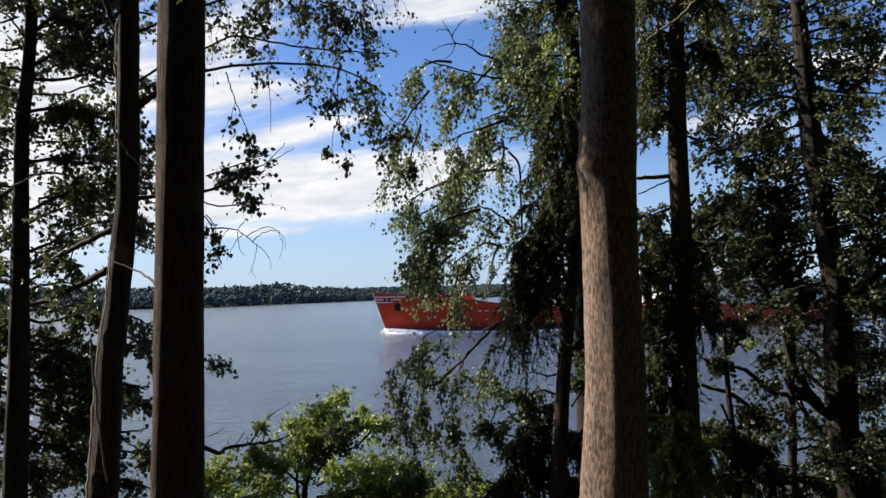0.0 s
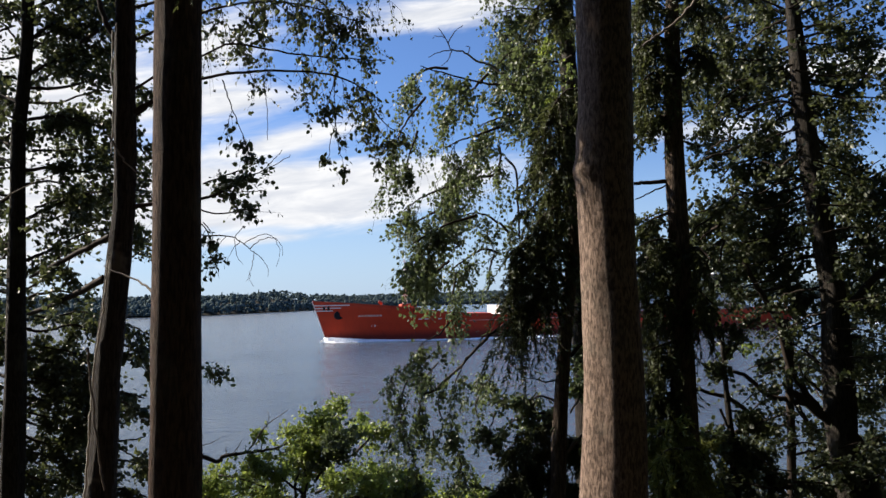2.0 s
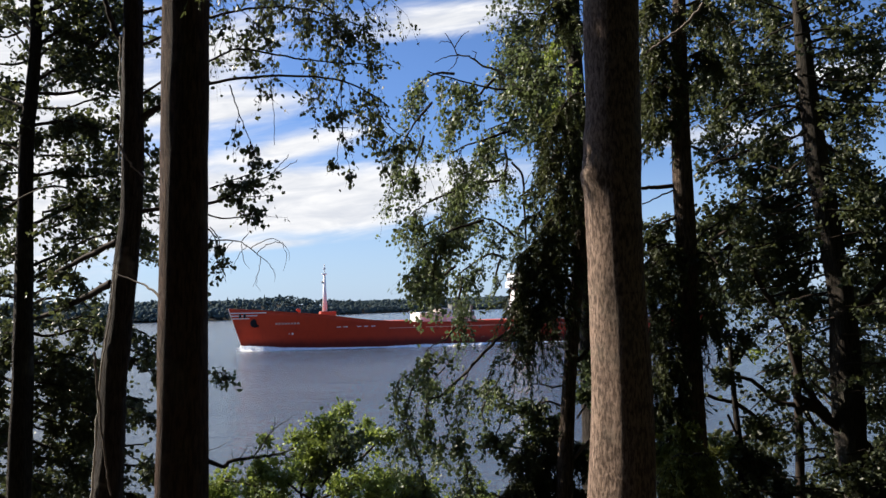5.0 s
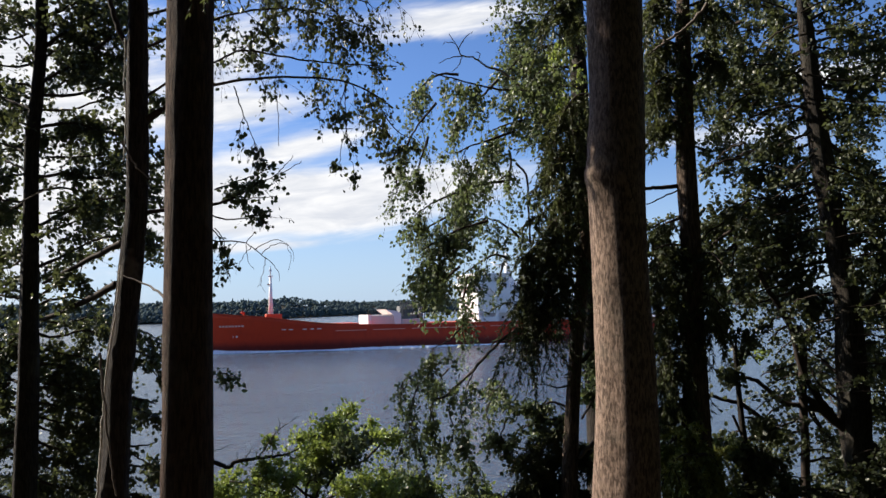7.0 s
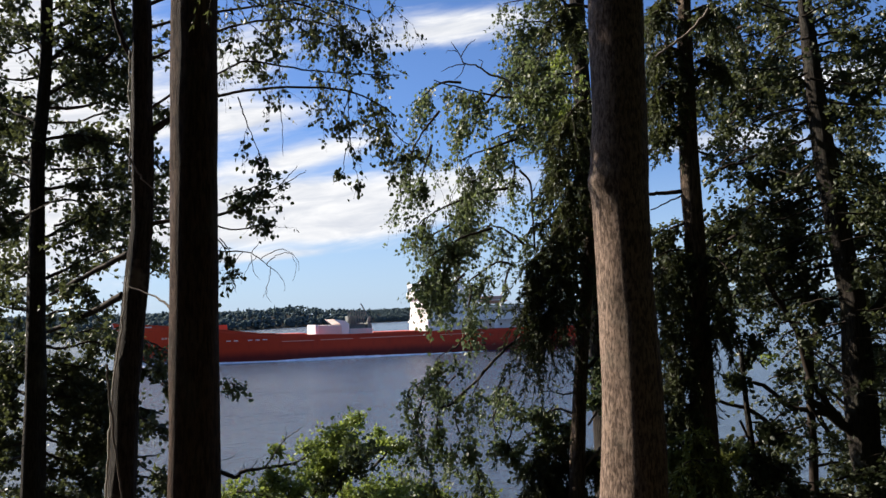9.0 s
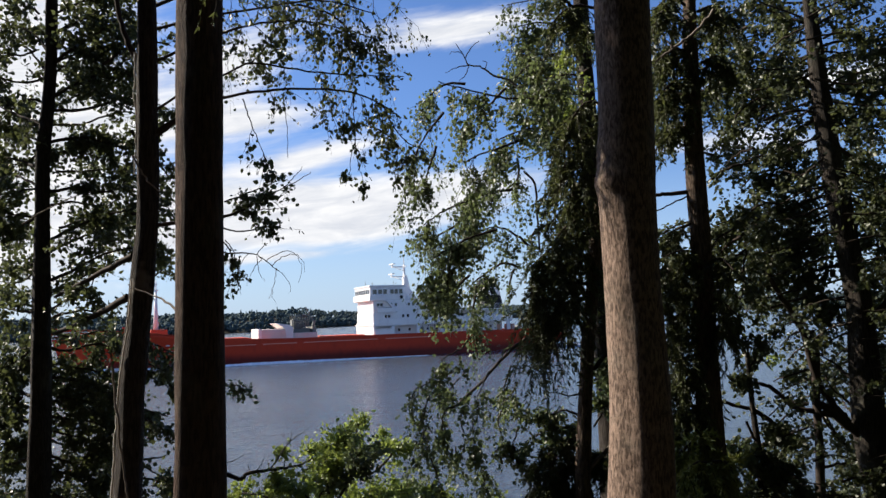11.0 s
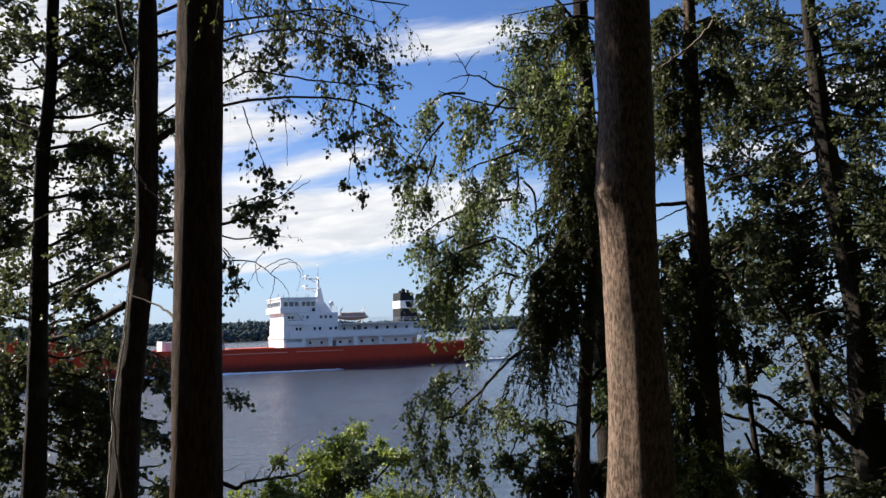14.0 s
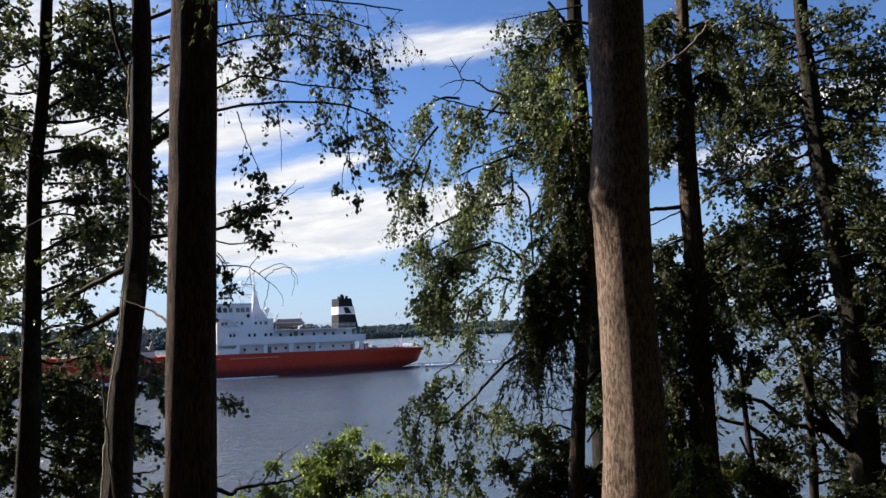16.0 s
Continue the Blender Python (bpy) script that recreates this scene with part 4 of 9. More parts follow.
def tree_at(name, points, bark, label, category="tree", knobs=(), rough=0.05, seed=0, sides=28):
    """A tree's root at the foot of its trunk, with the trunk as its first part."""
    foot = Vector(points[0][:3])
    root = thing(name, Matrix.Translation(foot), label, category, "trees and bushes on the bank")
    STAND.append(root)
    part("trunk", trunk_mesh([(x - foot.x, y - foot.y, z - foot.z, r) for x, y, z, r in points], sides, 14, [(z - foot.z, a, s) for z, a, s in knobs], rough, seed), bark, root)
    return root


def crown_above(tree, base=8.6):
    """The crown of a tall conifer, well above eye level: whorls of needle-covered boughs."""
    trunk = tree.children[0].data
    top = max(v.co.z for v in trunk.vertices)
    axis = {}
    for v in trunk.vertices:
        axis.setdefault(round(v.co.z, 3), []).append(v.co)
    levels = sorted(axis)
    rng = TREE_RNG
    for i in range(16):
        z = base + (top - base - 0.2) * i / 15
        near = axis[min(levels, key=lambda q: abs(q - z))]
        mid = sum(near, Vector()) / len(near) + tree.location
        reach = 3.4 * (1 - 0.65 * i / 15)
        for j in range(4):
            a = i * 2.4 + j * math.pi / 2 + rng.uniform(-.3, .3)
            step = np.array([math.cos(a), math.sin(a), 0])
            root = np.array(mid)
            shoots(tree, [tuple(root), tuple(root + step * reach * .5 + (0, 0, .2)), tuple(root + step * reach)], 0.03, 0.008, 26 if i < 5 else 14, 0.8, 0.16, dense=16)



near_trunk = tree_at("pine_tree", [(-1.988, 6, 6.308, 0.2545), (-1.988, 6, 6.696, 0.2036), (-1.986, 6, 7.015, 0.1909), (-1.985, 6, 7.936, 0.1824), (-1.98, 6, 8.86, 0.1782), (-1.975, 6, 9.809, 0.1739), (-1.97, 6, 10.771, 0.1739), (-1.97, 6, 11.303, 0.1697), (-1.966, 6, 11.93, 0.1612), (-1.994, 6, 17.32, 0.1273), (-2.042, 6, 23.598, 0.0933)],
    BARK_PINE_SHADED, "tall straight conifer trunk with brown furrowed bark, darkened for shade", "tree", (), 0.05, 3, 40)
bough(near_trunk, [(-1.794, 6, 9.024), (-1.654, 6, 9.01), (-1.547, 6, 8.996), (-1.419, 6, 8.901), (-1.351, 6, 8.849)], 0.00632082, 0.00233319, 0, 0.4, 0.5, 10, 0.06, LEAF_ALDER, wood=TWIG_DEAD, label="bare dead branch")
bough(near_trunk, [(-1.547, 6, 8.996), (-1.497, 6, 9.06), (-1.463, 6, 9.081)], 0.00369068, 0.00165444, 0, 0.4, 0.5, 10, 0.06, LEAF_ALDER, wood=TWIG_DEAD)
bough(near_trunk, [(-1.428, 6, 8.91), (-1.369, 6, 8.965), (-1.271, 6, 8.993), (-1.207, 6, 8.963), (-1.181, 6, 8.856)], 0.00369068, 0.00139991, 0, 0.4, 0.5, 10, 0.06, LEAF_ALDER, wood=TWIG_DEAD)
bough(near_trunk, [(-1.547, 6, 8.988), (-1.53, 6, 8.86), (-1.479, 6, 8.795)], 0.0031392, 0.00139991, 0, 0.4, 0.5, 10, 0.06, LEAF_ALDER, wood=TWIG_DEAD)
bough(near_trunk, [(-1.398, 6, 8.892), (-1.411, 6, 8.795), (-1.432, 6, 8.697), (-1.397, 6, 8.625)], 0.0031392, 0.00118781, 0, 0.4, 0.5, 10, 0.06, LEAF_ALDER, wood=TWIG_DEAD)
bough(near_trunk, [(-1.611, 6, 9.005), (-1.666, 6, 8.925), (-1.695, 6, 8.819)], 0.00288467, 0.00118781, 0, 0.4, 0.5, 10, 0.06, LEAF_ALDER, wood=TWIG_DEAD)
bough(near_trunk, [(-1.351, 6, 8.849), (-1.3, 6, 8.772), (-1.292, 6, 8.696)], 0.00263014, 0.00118781, 0, 0.4, 0.5, 10, 0.06, LEAF_ALDER, wood=TWIG_DEAD)
bough(near_trunk, [(-1.479, 6, 8.944), (-1.335, 6, 9.02), (-1.249, 6, 8.985), (-1.207, 6, 8.89), (-1.232, 6, 8.771)], 0.00339373, 0.00127265, 0, 0.4, 0.5, 10, 0.06, LEAF_ALDER, wood=TWIG_DEAD)
bough(near_trunk, [(-1.505, 6, 8.979), (-1.581, 6, 8.877), (-1.623, 6, 8.767)], 0.00296951, 0.00127265, 0, 0.4, 0.5, 10, 0.06, LEAF_ALDER, wood=TWIG_DEAD)
bough(near_trunk, [(-1.427, 6, 8.731), (-1.461, 6, 8.663)], 0.00212108, 0.00127265, 0, 0.4, 0.5, 10, 0.06, LEAF_ALDER, wood=TWIG_DEAD)
bough(near_trunk, [(-2.096, 6, 8.526), (-2.239, 6.133, 8.632), (-2.413, 6.267, 8.707), (-2.692, 6.4, 8.822)], 0.0127265, 0.00509059, 0, 0.4, 0.5, 10, 0.06, LEAF_ALDER, wood=TWIG_DEAD, label="thin pale dead branch")
# Unseen boughs above the view, added to shade the lit trunk's upper part.
shoots(near_trunk, [(-1.819, 5.6, 11.241), (-1.618, 5.533, 11.33), (-1.432, 5.467, 11.396), (-1.167, 5.4, 11.439)], 0.0118781, 0.00475122, 60, 0.42)
shoots(near_trunk, [(-1.789, 5.5, 11.562), (-1.57, 5.433, 11.563), (-1.356, 5.367, 11.572), (-1.107, 5.3, 11.563)], 0.0116659, 0.00466638, 60, 0.42)
shoots(near_trunk, [(-1.857, 5.7, 12.016), (-1.65, 5.633, 12.015), (-1.448, 5.567, 12.035), (-1.189, 5.5, 12.011)], 0.0120902, 0.00483606, 60, 0.42)
shoots(near_trunk, [(-1.723, 5.3, 11.292), (-1.493, 5.233, 11.313), (-1.324, 5.167, 11.353), (-1.065, 5.1, 11.352)], 0.0112417, 0.00449669, 60, 0.42)
shoots(near_trunk, [(-1.921, 5.9, 11.984), (-1.666, 5.833, 11.986), (-1.478, 5.767, 11.987), (-1.191, 5.7, 11.966)], 0.0125144, 0.00500575, 60, 0.42)
shoots(near_trunk, [(-1.794, 5.5, 12.101), (-1.554, 5.433, 12.137), (-1.378, 5.367, 12.172), (-1.108, 5.3, 12.164)], 0.0116659, 0.00466638, 60, 0.42)
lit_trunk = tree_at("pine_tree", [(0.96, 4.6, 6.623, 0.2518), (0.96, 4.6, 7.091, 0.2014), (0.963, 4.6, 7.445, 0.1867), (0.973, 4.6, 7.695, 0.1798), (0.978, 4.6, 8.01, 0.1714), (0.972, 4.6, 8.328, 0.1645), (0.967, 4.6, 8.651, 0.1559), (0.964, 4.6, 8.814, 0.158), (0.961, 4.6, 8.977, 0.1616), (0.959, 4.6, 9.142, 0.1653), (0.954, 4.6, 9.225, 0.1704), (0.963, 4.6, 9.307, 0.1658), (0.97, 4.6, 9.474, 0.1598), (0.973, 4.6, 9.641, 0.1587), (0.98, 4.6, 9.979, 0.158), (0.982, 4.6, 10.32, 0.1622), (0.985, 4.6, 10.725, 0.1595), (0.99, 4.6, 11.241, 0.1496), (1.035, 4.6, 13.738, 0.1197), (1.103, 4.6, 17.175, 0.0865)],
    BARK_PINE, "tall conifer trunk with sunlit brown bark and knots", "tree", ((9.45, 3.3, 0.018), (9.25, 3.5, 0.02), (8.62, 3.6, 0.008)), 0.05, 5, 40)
leaning_trunk = tree_at("birch_tree", [(-2.813, 6.6, 5.942, 0.1679), (-2.813, 6.6, 6.343, 0.1343), (-2.792, 6.6, 6.792, 0.1217), (-2.775, 6.6, 7.087, 0.1163), (-2.752, 6.6, 7.448, 0.1053), (-2.743, 6.6, 7.905, 0.1036), (-2.725, 6.6, 8.134, 0.1085), (-2.701, 6.6, 8.365, 0.1019), (-2.679, 6.6, 8.598, 0.0975), (-2.661, 6.6, 8.832, 0.0978), (-2.641, 6.6, 9.067, 0.0911), (-2.618, 6.6, 9.303, 0.0867), (-2.615, 6.6, 9.781, 0.0872), (-2.622, 6.6, 10.265, 0.0877), (-2.624, 6.6, 10.755, 0.0835), (-2.631, 6.6, 11.251, 0.0792), (-2.654, 6.6, 11.588, 0.0747), (-2.692, 6.6, 12.279, 0.0629)],
    BARK_BIRCH, "slightly leaning old birch with peeling pale bark", "tree", (), 0.09, 7, 28)
bough(leaning_trunk, [(-2.696, 6.6, 10.713), (-2.779, 6.6, 10.883), (-2.854, 6.6, 11.103), (-2.905, 6.6, 11.395)], 0.0279983, 0.0186655, 0, 0.4, 0.5, 10, 0.06, LEAF_ALDER)
bough(leaning_trunk, [(-2.575, 6.6, 10.088), (-2.392, 6.6, 10.205), (-2.275, 6.6, 10.276)], 0.0233319, 0.0186655, 0, 0.4, 0.5, 10, 0.06, LEAF_ALDER)
bough(leaning_trunk, [(-2.618, 6.3, 9.858), (-2.549, 6.3, 9.721), (-2.481, 6.3, 9.629), (-2.399, 6.3, 9.551)], 0.00979939, 0.00534512, 0, 0.4, 0.5, 10, 0.06, LEAF_ALDER, wood=TWIG_DEAD)
bough(leaning_trunk, [(-2.774, 6.3, 8.179), (-2.748, 6.3, 7.915), (-2.699, 6.3, 7.564), (-2.664, 6.3, 7.259), (-2.627, 6.3, 7.085)], 0.00979939, 0.00712683, 0, 0.4, 0.5, 10, 0.06, LEAF_ALDER, wood=TWIG_DEAD, label="pale climbing stem")
bough(leaning_trunk, [(-3.341, 6, 9.285), (-3.151, 6, 9.399), (-2.917, 6, 9.495)], 0.00678746, 0.00339373, 0, 0.4, 0.5, 10, 0.06, LEAF_ALDER, wood=TWIG_DEAD)
bough(leaning_trunk, [(-2.575, 6.6, 10.04), (-2.334, 6.771, 10.322), (-2.07, 6.943, 10.486), (-1.739, 7.114, 10.593), (-1.362, 7.286, 10.644), (-0.966, 7.457, 10.641), (-0.716, 7.629, 10.56), (-0.554, 7.8, 10.474)], 0.016799, 0.00559965, 85, 0.352, 0.65, 4, 0.04, LEAF_ALDER, start=0.38)
bough(leaning_trunk, [(-2.577, 6.6, 10.279), (-2.336, 6.771, 10.519), (-2.071, 6.943, 10.688), (-1.867, 7.114, 10.854), (-1.467, 7.286, 10.831), (-1.127, 7.457, 10.828), (-0.769, 7.629, 10.855), (-0.506, 7.8, 10.888)], 0.0130659, 0.00466638, 80, 0.352, 0.6, 4, 0.04, LEAF_ALDER, start=0.38)
bough(leaning_trunk, [(-1.942, 7.4, 10.948), (-1.836, 7.4, 11.05), (-1.73, 7.4, 11.239), (-1.651, 7.4, 11.511)], 0.0083712, 0.0041856, 46, 0.33, 0.5, 5, 0.048, LEAF_ALDER, start=0.2)
bough(leaning_trunk, [(-2.582, 6.6, 10.712), (-2.215, 6.84, 10.988), (-1.834, 7.08, 11.201), (-1.474, 7.32, 11.315), (-1.087, 7.56, 11.319), (-0.728, 7.8, 11.261)], 0.0139991, 0.00466638, 106, 0.396, 0.65, 5, 0.04, LEAF_ALDER, start=0.35)
bough(leaning_trunk, [(-1.531, 7.6, 11.59), (-1.202, 7.6, 11.475), (-0.983, 7.6, 11.249), (-0.918, 7.6, 11.025)], 0.0107468, 0.00429872, 46, 0.33, 0.6, 5, 0.048, LEAF_ALDER)
bough(leaning_trunk, [(-1.966, 7.2, 10.547), (-1.903, 7.2, 10.353), (-1.835, 7.2, 10.169), (-1.768, 7.2, 9.987)], 0.00712683, 0.00356342, 18, 0.154, 0.8, 3, 0.05, LEAF_ALDER, start=0.1)
bough(leaning_trunk, [(-1.758, 7.2, 9.987), (-1.726, 7.2, 9.846)], 0.00407247, 0.00305436, 5, 0.088, 0.8, 3, 0.05, LEAF_ALDER)
bough(leaning_trunk, [(-1.627, 7.3, 10.614), (-1.584, 7.3, 10.348), (-1.573, 7.3, 10.005)], 0.00464517, 0.00258065, 0, 0.4, 0.5, 10, 0.06, LEAF_ALDER)
bough(leaning_trunk, [(-0.985, 7.6, 10.682), (-0.996, 7.6, 10.473), (-0.986, 7.6, 10.225), (-1.03, 7.6, 10.077), (-1.052, 7.6, 9.897)], 0.00591074, 0.00322404, 7, 0.077, 0.9, 3, 0.05, LEAF_ALDER, start=0.85, sway=0.8)
bough(leaning_trunk, [(-0.986, 7.6, 10.225), (-0.955, 7.6, 9.978), (-0.922, 7.6, 9.84)], 0.00483606, 0.0026867, 5, 0.066, 0.9, 3, 0.05, LEAF_ALDER, start=0.8)
bough(leaning_trunk, [(-0.985, 7.6, 10.682), (-1.04, 7.6, 10.473), (-1.095, 7.6, 10.253), (-0.932, 7.6, 10.224)], 0.00591074, 0.00322404, 18, 0.176, 0.8, 4, 0.05, LEAF_ALDER, start=0.3)
bough(leaning_trunk, [(-0.732, 7.8, 10.606), (-0.632, 7.8, 10.407), (-0.511, 7.8, 10.237), (-0.344, 7.8, 10.15)], 0.00772073, 0.00386037, 28, 0.286, 0.85, 5, 0.05, LEAF_ALDER, start=0.2)
bough(leaning_trunk, [(-0.9, 7.8, 10.41), (-0.678, 7.8, 10.295), (-0.456, 7.8, 10.011)], 0.00772073, 0.00386037, 30, 0.242, 0.85, 4, 0.05, LEAF_ALDER, start=0.1)
bough(leaning_trunk, [(-2.566, 6.6, 9.318), (-2.321, 6.76, 9.369), (-2.057, 6.92, 9.421), (-1.928, 7.08, 9.506), (-1.818, 7.24, 9.605), (-1.753, 7.4, 9.734)], 0.0186655, 0.00559965, 34, 0.264, 0.3, 6, 0.05, LEAF_ALDER, start=0.42)
bough(leaning_trunk, [(-1.805, 7.4, 9.682), (-1.647, 7.4, 9.733), (-1.542, 7.4, 9.839), (-1.463, 7.4, 9.934)], 0.0062784, 0.002616, 7, 0.11, 0.2, 3, 0.04, LEAF_ALDER, start=0.2)
bough(leaning_trunk, [(-1.647, 7.4, 9.733), (-1.489, 7.4, 9.811), (-1.384, 7.4, 9.88)], 0.0047088, 0.002616, 0, 0.4, 0.5, 10, 0.06, LEAF_ALDER, wood=TWIG_DEAD)
bough(leaning_trunk, [(-1.857, 7.4, 9.534), (-1.726, 7.4, 9.543), (-1.605, 7.4, 9.563)], 0.005232, 0.002616, 0, 0.4, 0.5, 10, 0.06, LEAF_ALDER, wood=TWIG_DEAD)
bough(leaning_trunk, [(-2.473, 7.2, 9.451), (-2.267, 7.2, 9.295), (-2.102, 7.2, 9.165), (-2.07, 7.2, 8.934)], 0.0101812, 0.00407247, 18, 0.176, 0.7, 4, 0.05, LEAF_ALDER, start=0.5)
bough(leaning_trunk, [(-2.307, 7.2, 7.873), (-2.156, 7.2, 7.921), (-2.029, 7.2, 7.93), (-1.963, 7.2, 7.869)], 0.00814495, 0.00356342, 21, 0.165, 0.5, 4, 0.045, LEAF_BIRCH, start=0.35)
bough(leaning_trunk, [(-2.702, 6.5, 8.878), (-2.73, 6.5, 8.533), (-2.78, 6.5, 8.205), (-2.821, 6.5, 7.805), (-2.839, 6.5, 7.49), (-2.861, 6.5, 7.131), (-2.879, 6.5, 6.819)], 0.006, 0.010, 0, 0.4, 0.5, 10, 0.06, LEAF_ALDER, wood=BARK_PEEL, label="pale strip of peeling bark")
bough(leaning_trunk, [(-2.685, 6.5, 10.775), (-2.691, 6.5, 10.49), (-2.672, 6.5, 10.112), (-2.686, 6.5, 9.737)], 0.00689351, 0.00551481, 0, 0.4, 0.5, 10, 0.06, LEAF_ALDER, wood=BARK_PEEL)
bough(leaning_trunk, [(-3.058, 7.8, 11.687), (-2.587, 7.8, 11.855), (-1.91, 7.8, 11.906), (-1.177, 7.8, 11.84), (-0.444, 7.8, 11.717)], 0.0220592, 0.00661777, 138, 0.55, 0.7, 4, 0.04, LEAF_ALDER, start=0.3)
bough(leaning_trunk, [(-2.86, 7.3, 11.268), (-2.366, 7.3, 11.37), (-1.839, 7.3, 11.445), (-1.26, 7.3, 11.493), (-0.733, 7.3, 11.353)], 0.0154839, 0.0051613, 99, 0.44, 0.65, 4, 0.04, LEAF_ALDER, start=0.3)
bough(leaning_trunk, [(-2.171, 7.3, 9.607), (-1.989, 7.3, 9.668), (-1.781, 7.3, 9.745), (-1.651, 7.3, 9.796)], 0.00825807, 0.00361291, 25, 0.242, 0.25, 4, 0.04, LEAF_ALDER)
bough(leaning_trunk, [(-2.236, 7.1, 9.385), (-2.008, 7.1, 9.307), (-1.807, 7.1, 9.32), (-1.681, 7.1, 9.405)], 0.0090358, 0.00351392, 30, 0.242, 0.35, 4, 0.04, LEAF_ALDER)
bough(leaning_trunk, [(-2.109, 7.1, 9.232), (-2.033, 7.1, 9.13), (-2.007, 7.1, 8.978)], 0.00602387, 0.00301193, 9, 0.176, 0.5, 4, 0.04, LEAF_ALDER)
left_alder = tree_at("alder_tree", [(-4.261, 8, 5.089, 0.1573), (-4.261, 8, 5.894, 0.1258), (-4.25, 8, 6.439, 0.1157), (-4.247, 8, 6.81, 0.1109), (-4.242, 8, 7.249, 0.1059), (-4.231, 8, 7.803, 0.0981), (-4.234, 8, 8.364, 0.093), (-4.234, 8, 8.931, 0.085), (-4.237, 8, 9.506, 0.0741), (-4.24, 8, 10.087, 0.0688), (-4.232, 8, 10.379, 0.069), (-4.202, 8, 10.673, 0.0635), (-4.169, 8, 11.267, 0.058), (-4.172, 8, 11.869, 0.0584), (-4.144, 8, 13.09, 0.0516)],
    BARK_ALDER, "dark alder with dense small-leaved crown", "tree", (), 0.08, 9, 28)
bough(left_alder, [(-4.18, 8, 11.31), (-4.517, 8.25, 11.642), (-5.026, 8.5, 11.929)], 0.0197968, 0.00622184, 44, 0.46, 0.16, 8, 0.05, LEAF_ALDER)
bough(left_alder, [(-4.764, 9, 11.49), (-5.128, 9.25, 11.847), (-5.682, 9.5, 12.151)], 0.0165444, 0.00699957, 35, 0.5, 0.1, 8, 0.046, LEAF_ALDER)
bough(left_alder, [(-4.189, 8, 11.193), (-3.94, 8.167, 11.485), (-3.722, 8.333, 11.726), (-3.554, 8.5, 11.976)], 0.0197968, 0.00622184, 69, 0.46, 0.16, 8, 0.05, LEAF_ALDER)
bough(left_alder, [(-4.774, 9, 11.359), (-4.485, 9.167, 11.676), (-4.234, 9.333, 11.935), (-4.038, 9.5, 12.203)], 0.0165444, 0.00699957, 54, 0.5, 0.1, 8, 0.046, LEAF_ALDER)
bough(left_alder, [(-4.194, 8, 10.842), (-3.933, 8.167, 11.066), (-3.655, 8.333, 11.236), (-3.453, 8.5, 11.226)], 0.0197968, 0.00622184, 78, 0.46, 0.16, 8, 0.05, LEAF_ALDER)
bough(left_alder, [(-4.78, 9, 10.966), (-4.477, 9.167, 11.207), (-4.159, 9.333, 11.388), (-3.925, 9.5, 11.367)], 0.0165444, 0.00699957, 62, 0.5, 0.1, 8, 0.046, LEAF_ALDER)
bough(left_alder, [(-4.2, 8, 10.552), (-4.618, 8.25, 10.739), (-5.127, 8.5, 10.996)], 0.0197968, 0.00622184, 47, 0.46, 0.16, 8, 0.05, LEAF_ALDER)
bough(left_alder, [(-4.786, 9, 10.639), (-5.24, 9.25, 10.836), (-5.795, 9.5, 11.11)], 0.0165444, 0.00699957, 37, 0.5, 0.1, 8, 0.046, LEAF_ALDER)
bough(left_alder, [(-4.197, 8, 10.378), (-3.981, 8.167, 10.473), (-3.764, 8.333, 10.45), (-3.564, 8.5, 10.394)], 0.0197968, 0.00622184, 81, 0.46, 0.16, 8, 0.05, LEAF_ALDER)
bough(left_alder, [(-4.783, 9, 10.444), (-4.532, 9.167, 10.543), (-4.279, 9.333, 10.509), (-4.049, 9.5, 10.439)], 0.0165444, 0.00699957, 64, 0.5, 0.1, 8, 0.046, LEAF_ALDER)
bough(left_alder, [(-4.214, 8, 10.089), (-4.608, 8.25, 10.261), (-5.052, 8.5, 10.379)], 0.0197968, 0.00622184, 37, 0.46, 0.16, 8, 0.05, LEAF_ALDER)
bough(left_alder, [(-4.802, 9, 10.12), (-5.229, 9.25, 10.301), (-5.711, 9.5, 10.422)], 0.0165444, 0.00699957, 29, 0.5, 0.1, 8, 0.046, LEAF_ALDER)
bough(left_alder, [(-4.21, 8, 9.859), (-3.973, 8.167, 9.943), (-3.696, 8.333, 9.908), (-3.59, 8.5, 10.057)], 0.0197968, 0.00622184, 69, 0.46, 0.16, 8, 0.05, LEAF_ALDER)
bough(left_alder, [(-4.797, 9, 9.862), (-4.521, 9.167, 9.949), (-4.204, 9.333, 9.904), (-4.078, 9.5, 10.063)], 0.0165444, 0.00699957, 54, 0.5, 0.1, 8, 0.046, LEAF_ALDER)
bough(left_alder, [(-4.217, 8, 9.63), (-4.566, 8.25, 9.667), (-4.978, 8.5, 9.766)], 0.0197968, 0.00622184, 39, 0.46, 0.16, 8, 0.05, LEAF_ALDER)
bough(left_alder, [(-4.805, 9, 9.604), (-5.182, 9.25, 9.637), (-5.627, 9.5, 9.739)], 0.0165444, 0.00699957, 31, 0.5, 0.1, 8, 0.046, LEAF_ALDER)
bough(left_alder, [(-4.223, 8, 9.344), (-3.966, 8.167, 9.533), (-3.693, 8.333, 9.669), (-3.525, 8.5, 9.751)], 0.0197968, 0.00622184, 69, 0.46, 0.16, 8, 0.05, LEAF_ALDER)
bough(left_alder, [(-4.811, 9, 9.283), (-4.513, 9.167, 9.49), (-4.2, 9.333, 9.637), (-4.005, 9.5, 9.722)], 0.0165444, 0.00699957, 54, 0.5, 0.1, 8, 0.046, LEAF_ALDER)
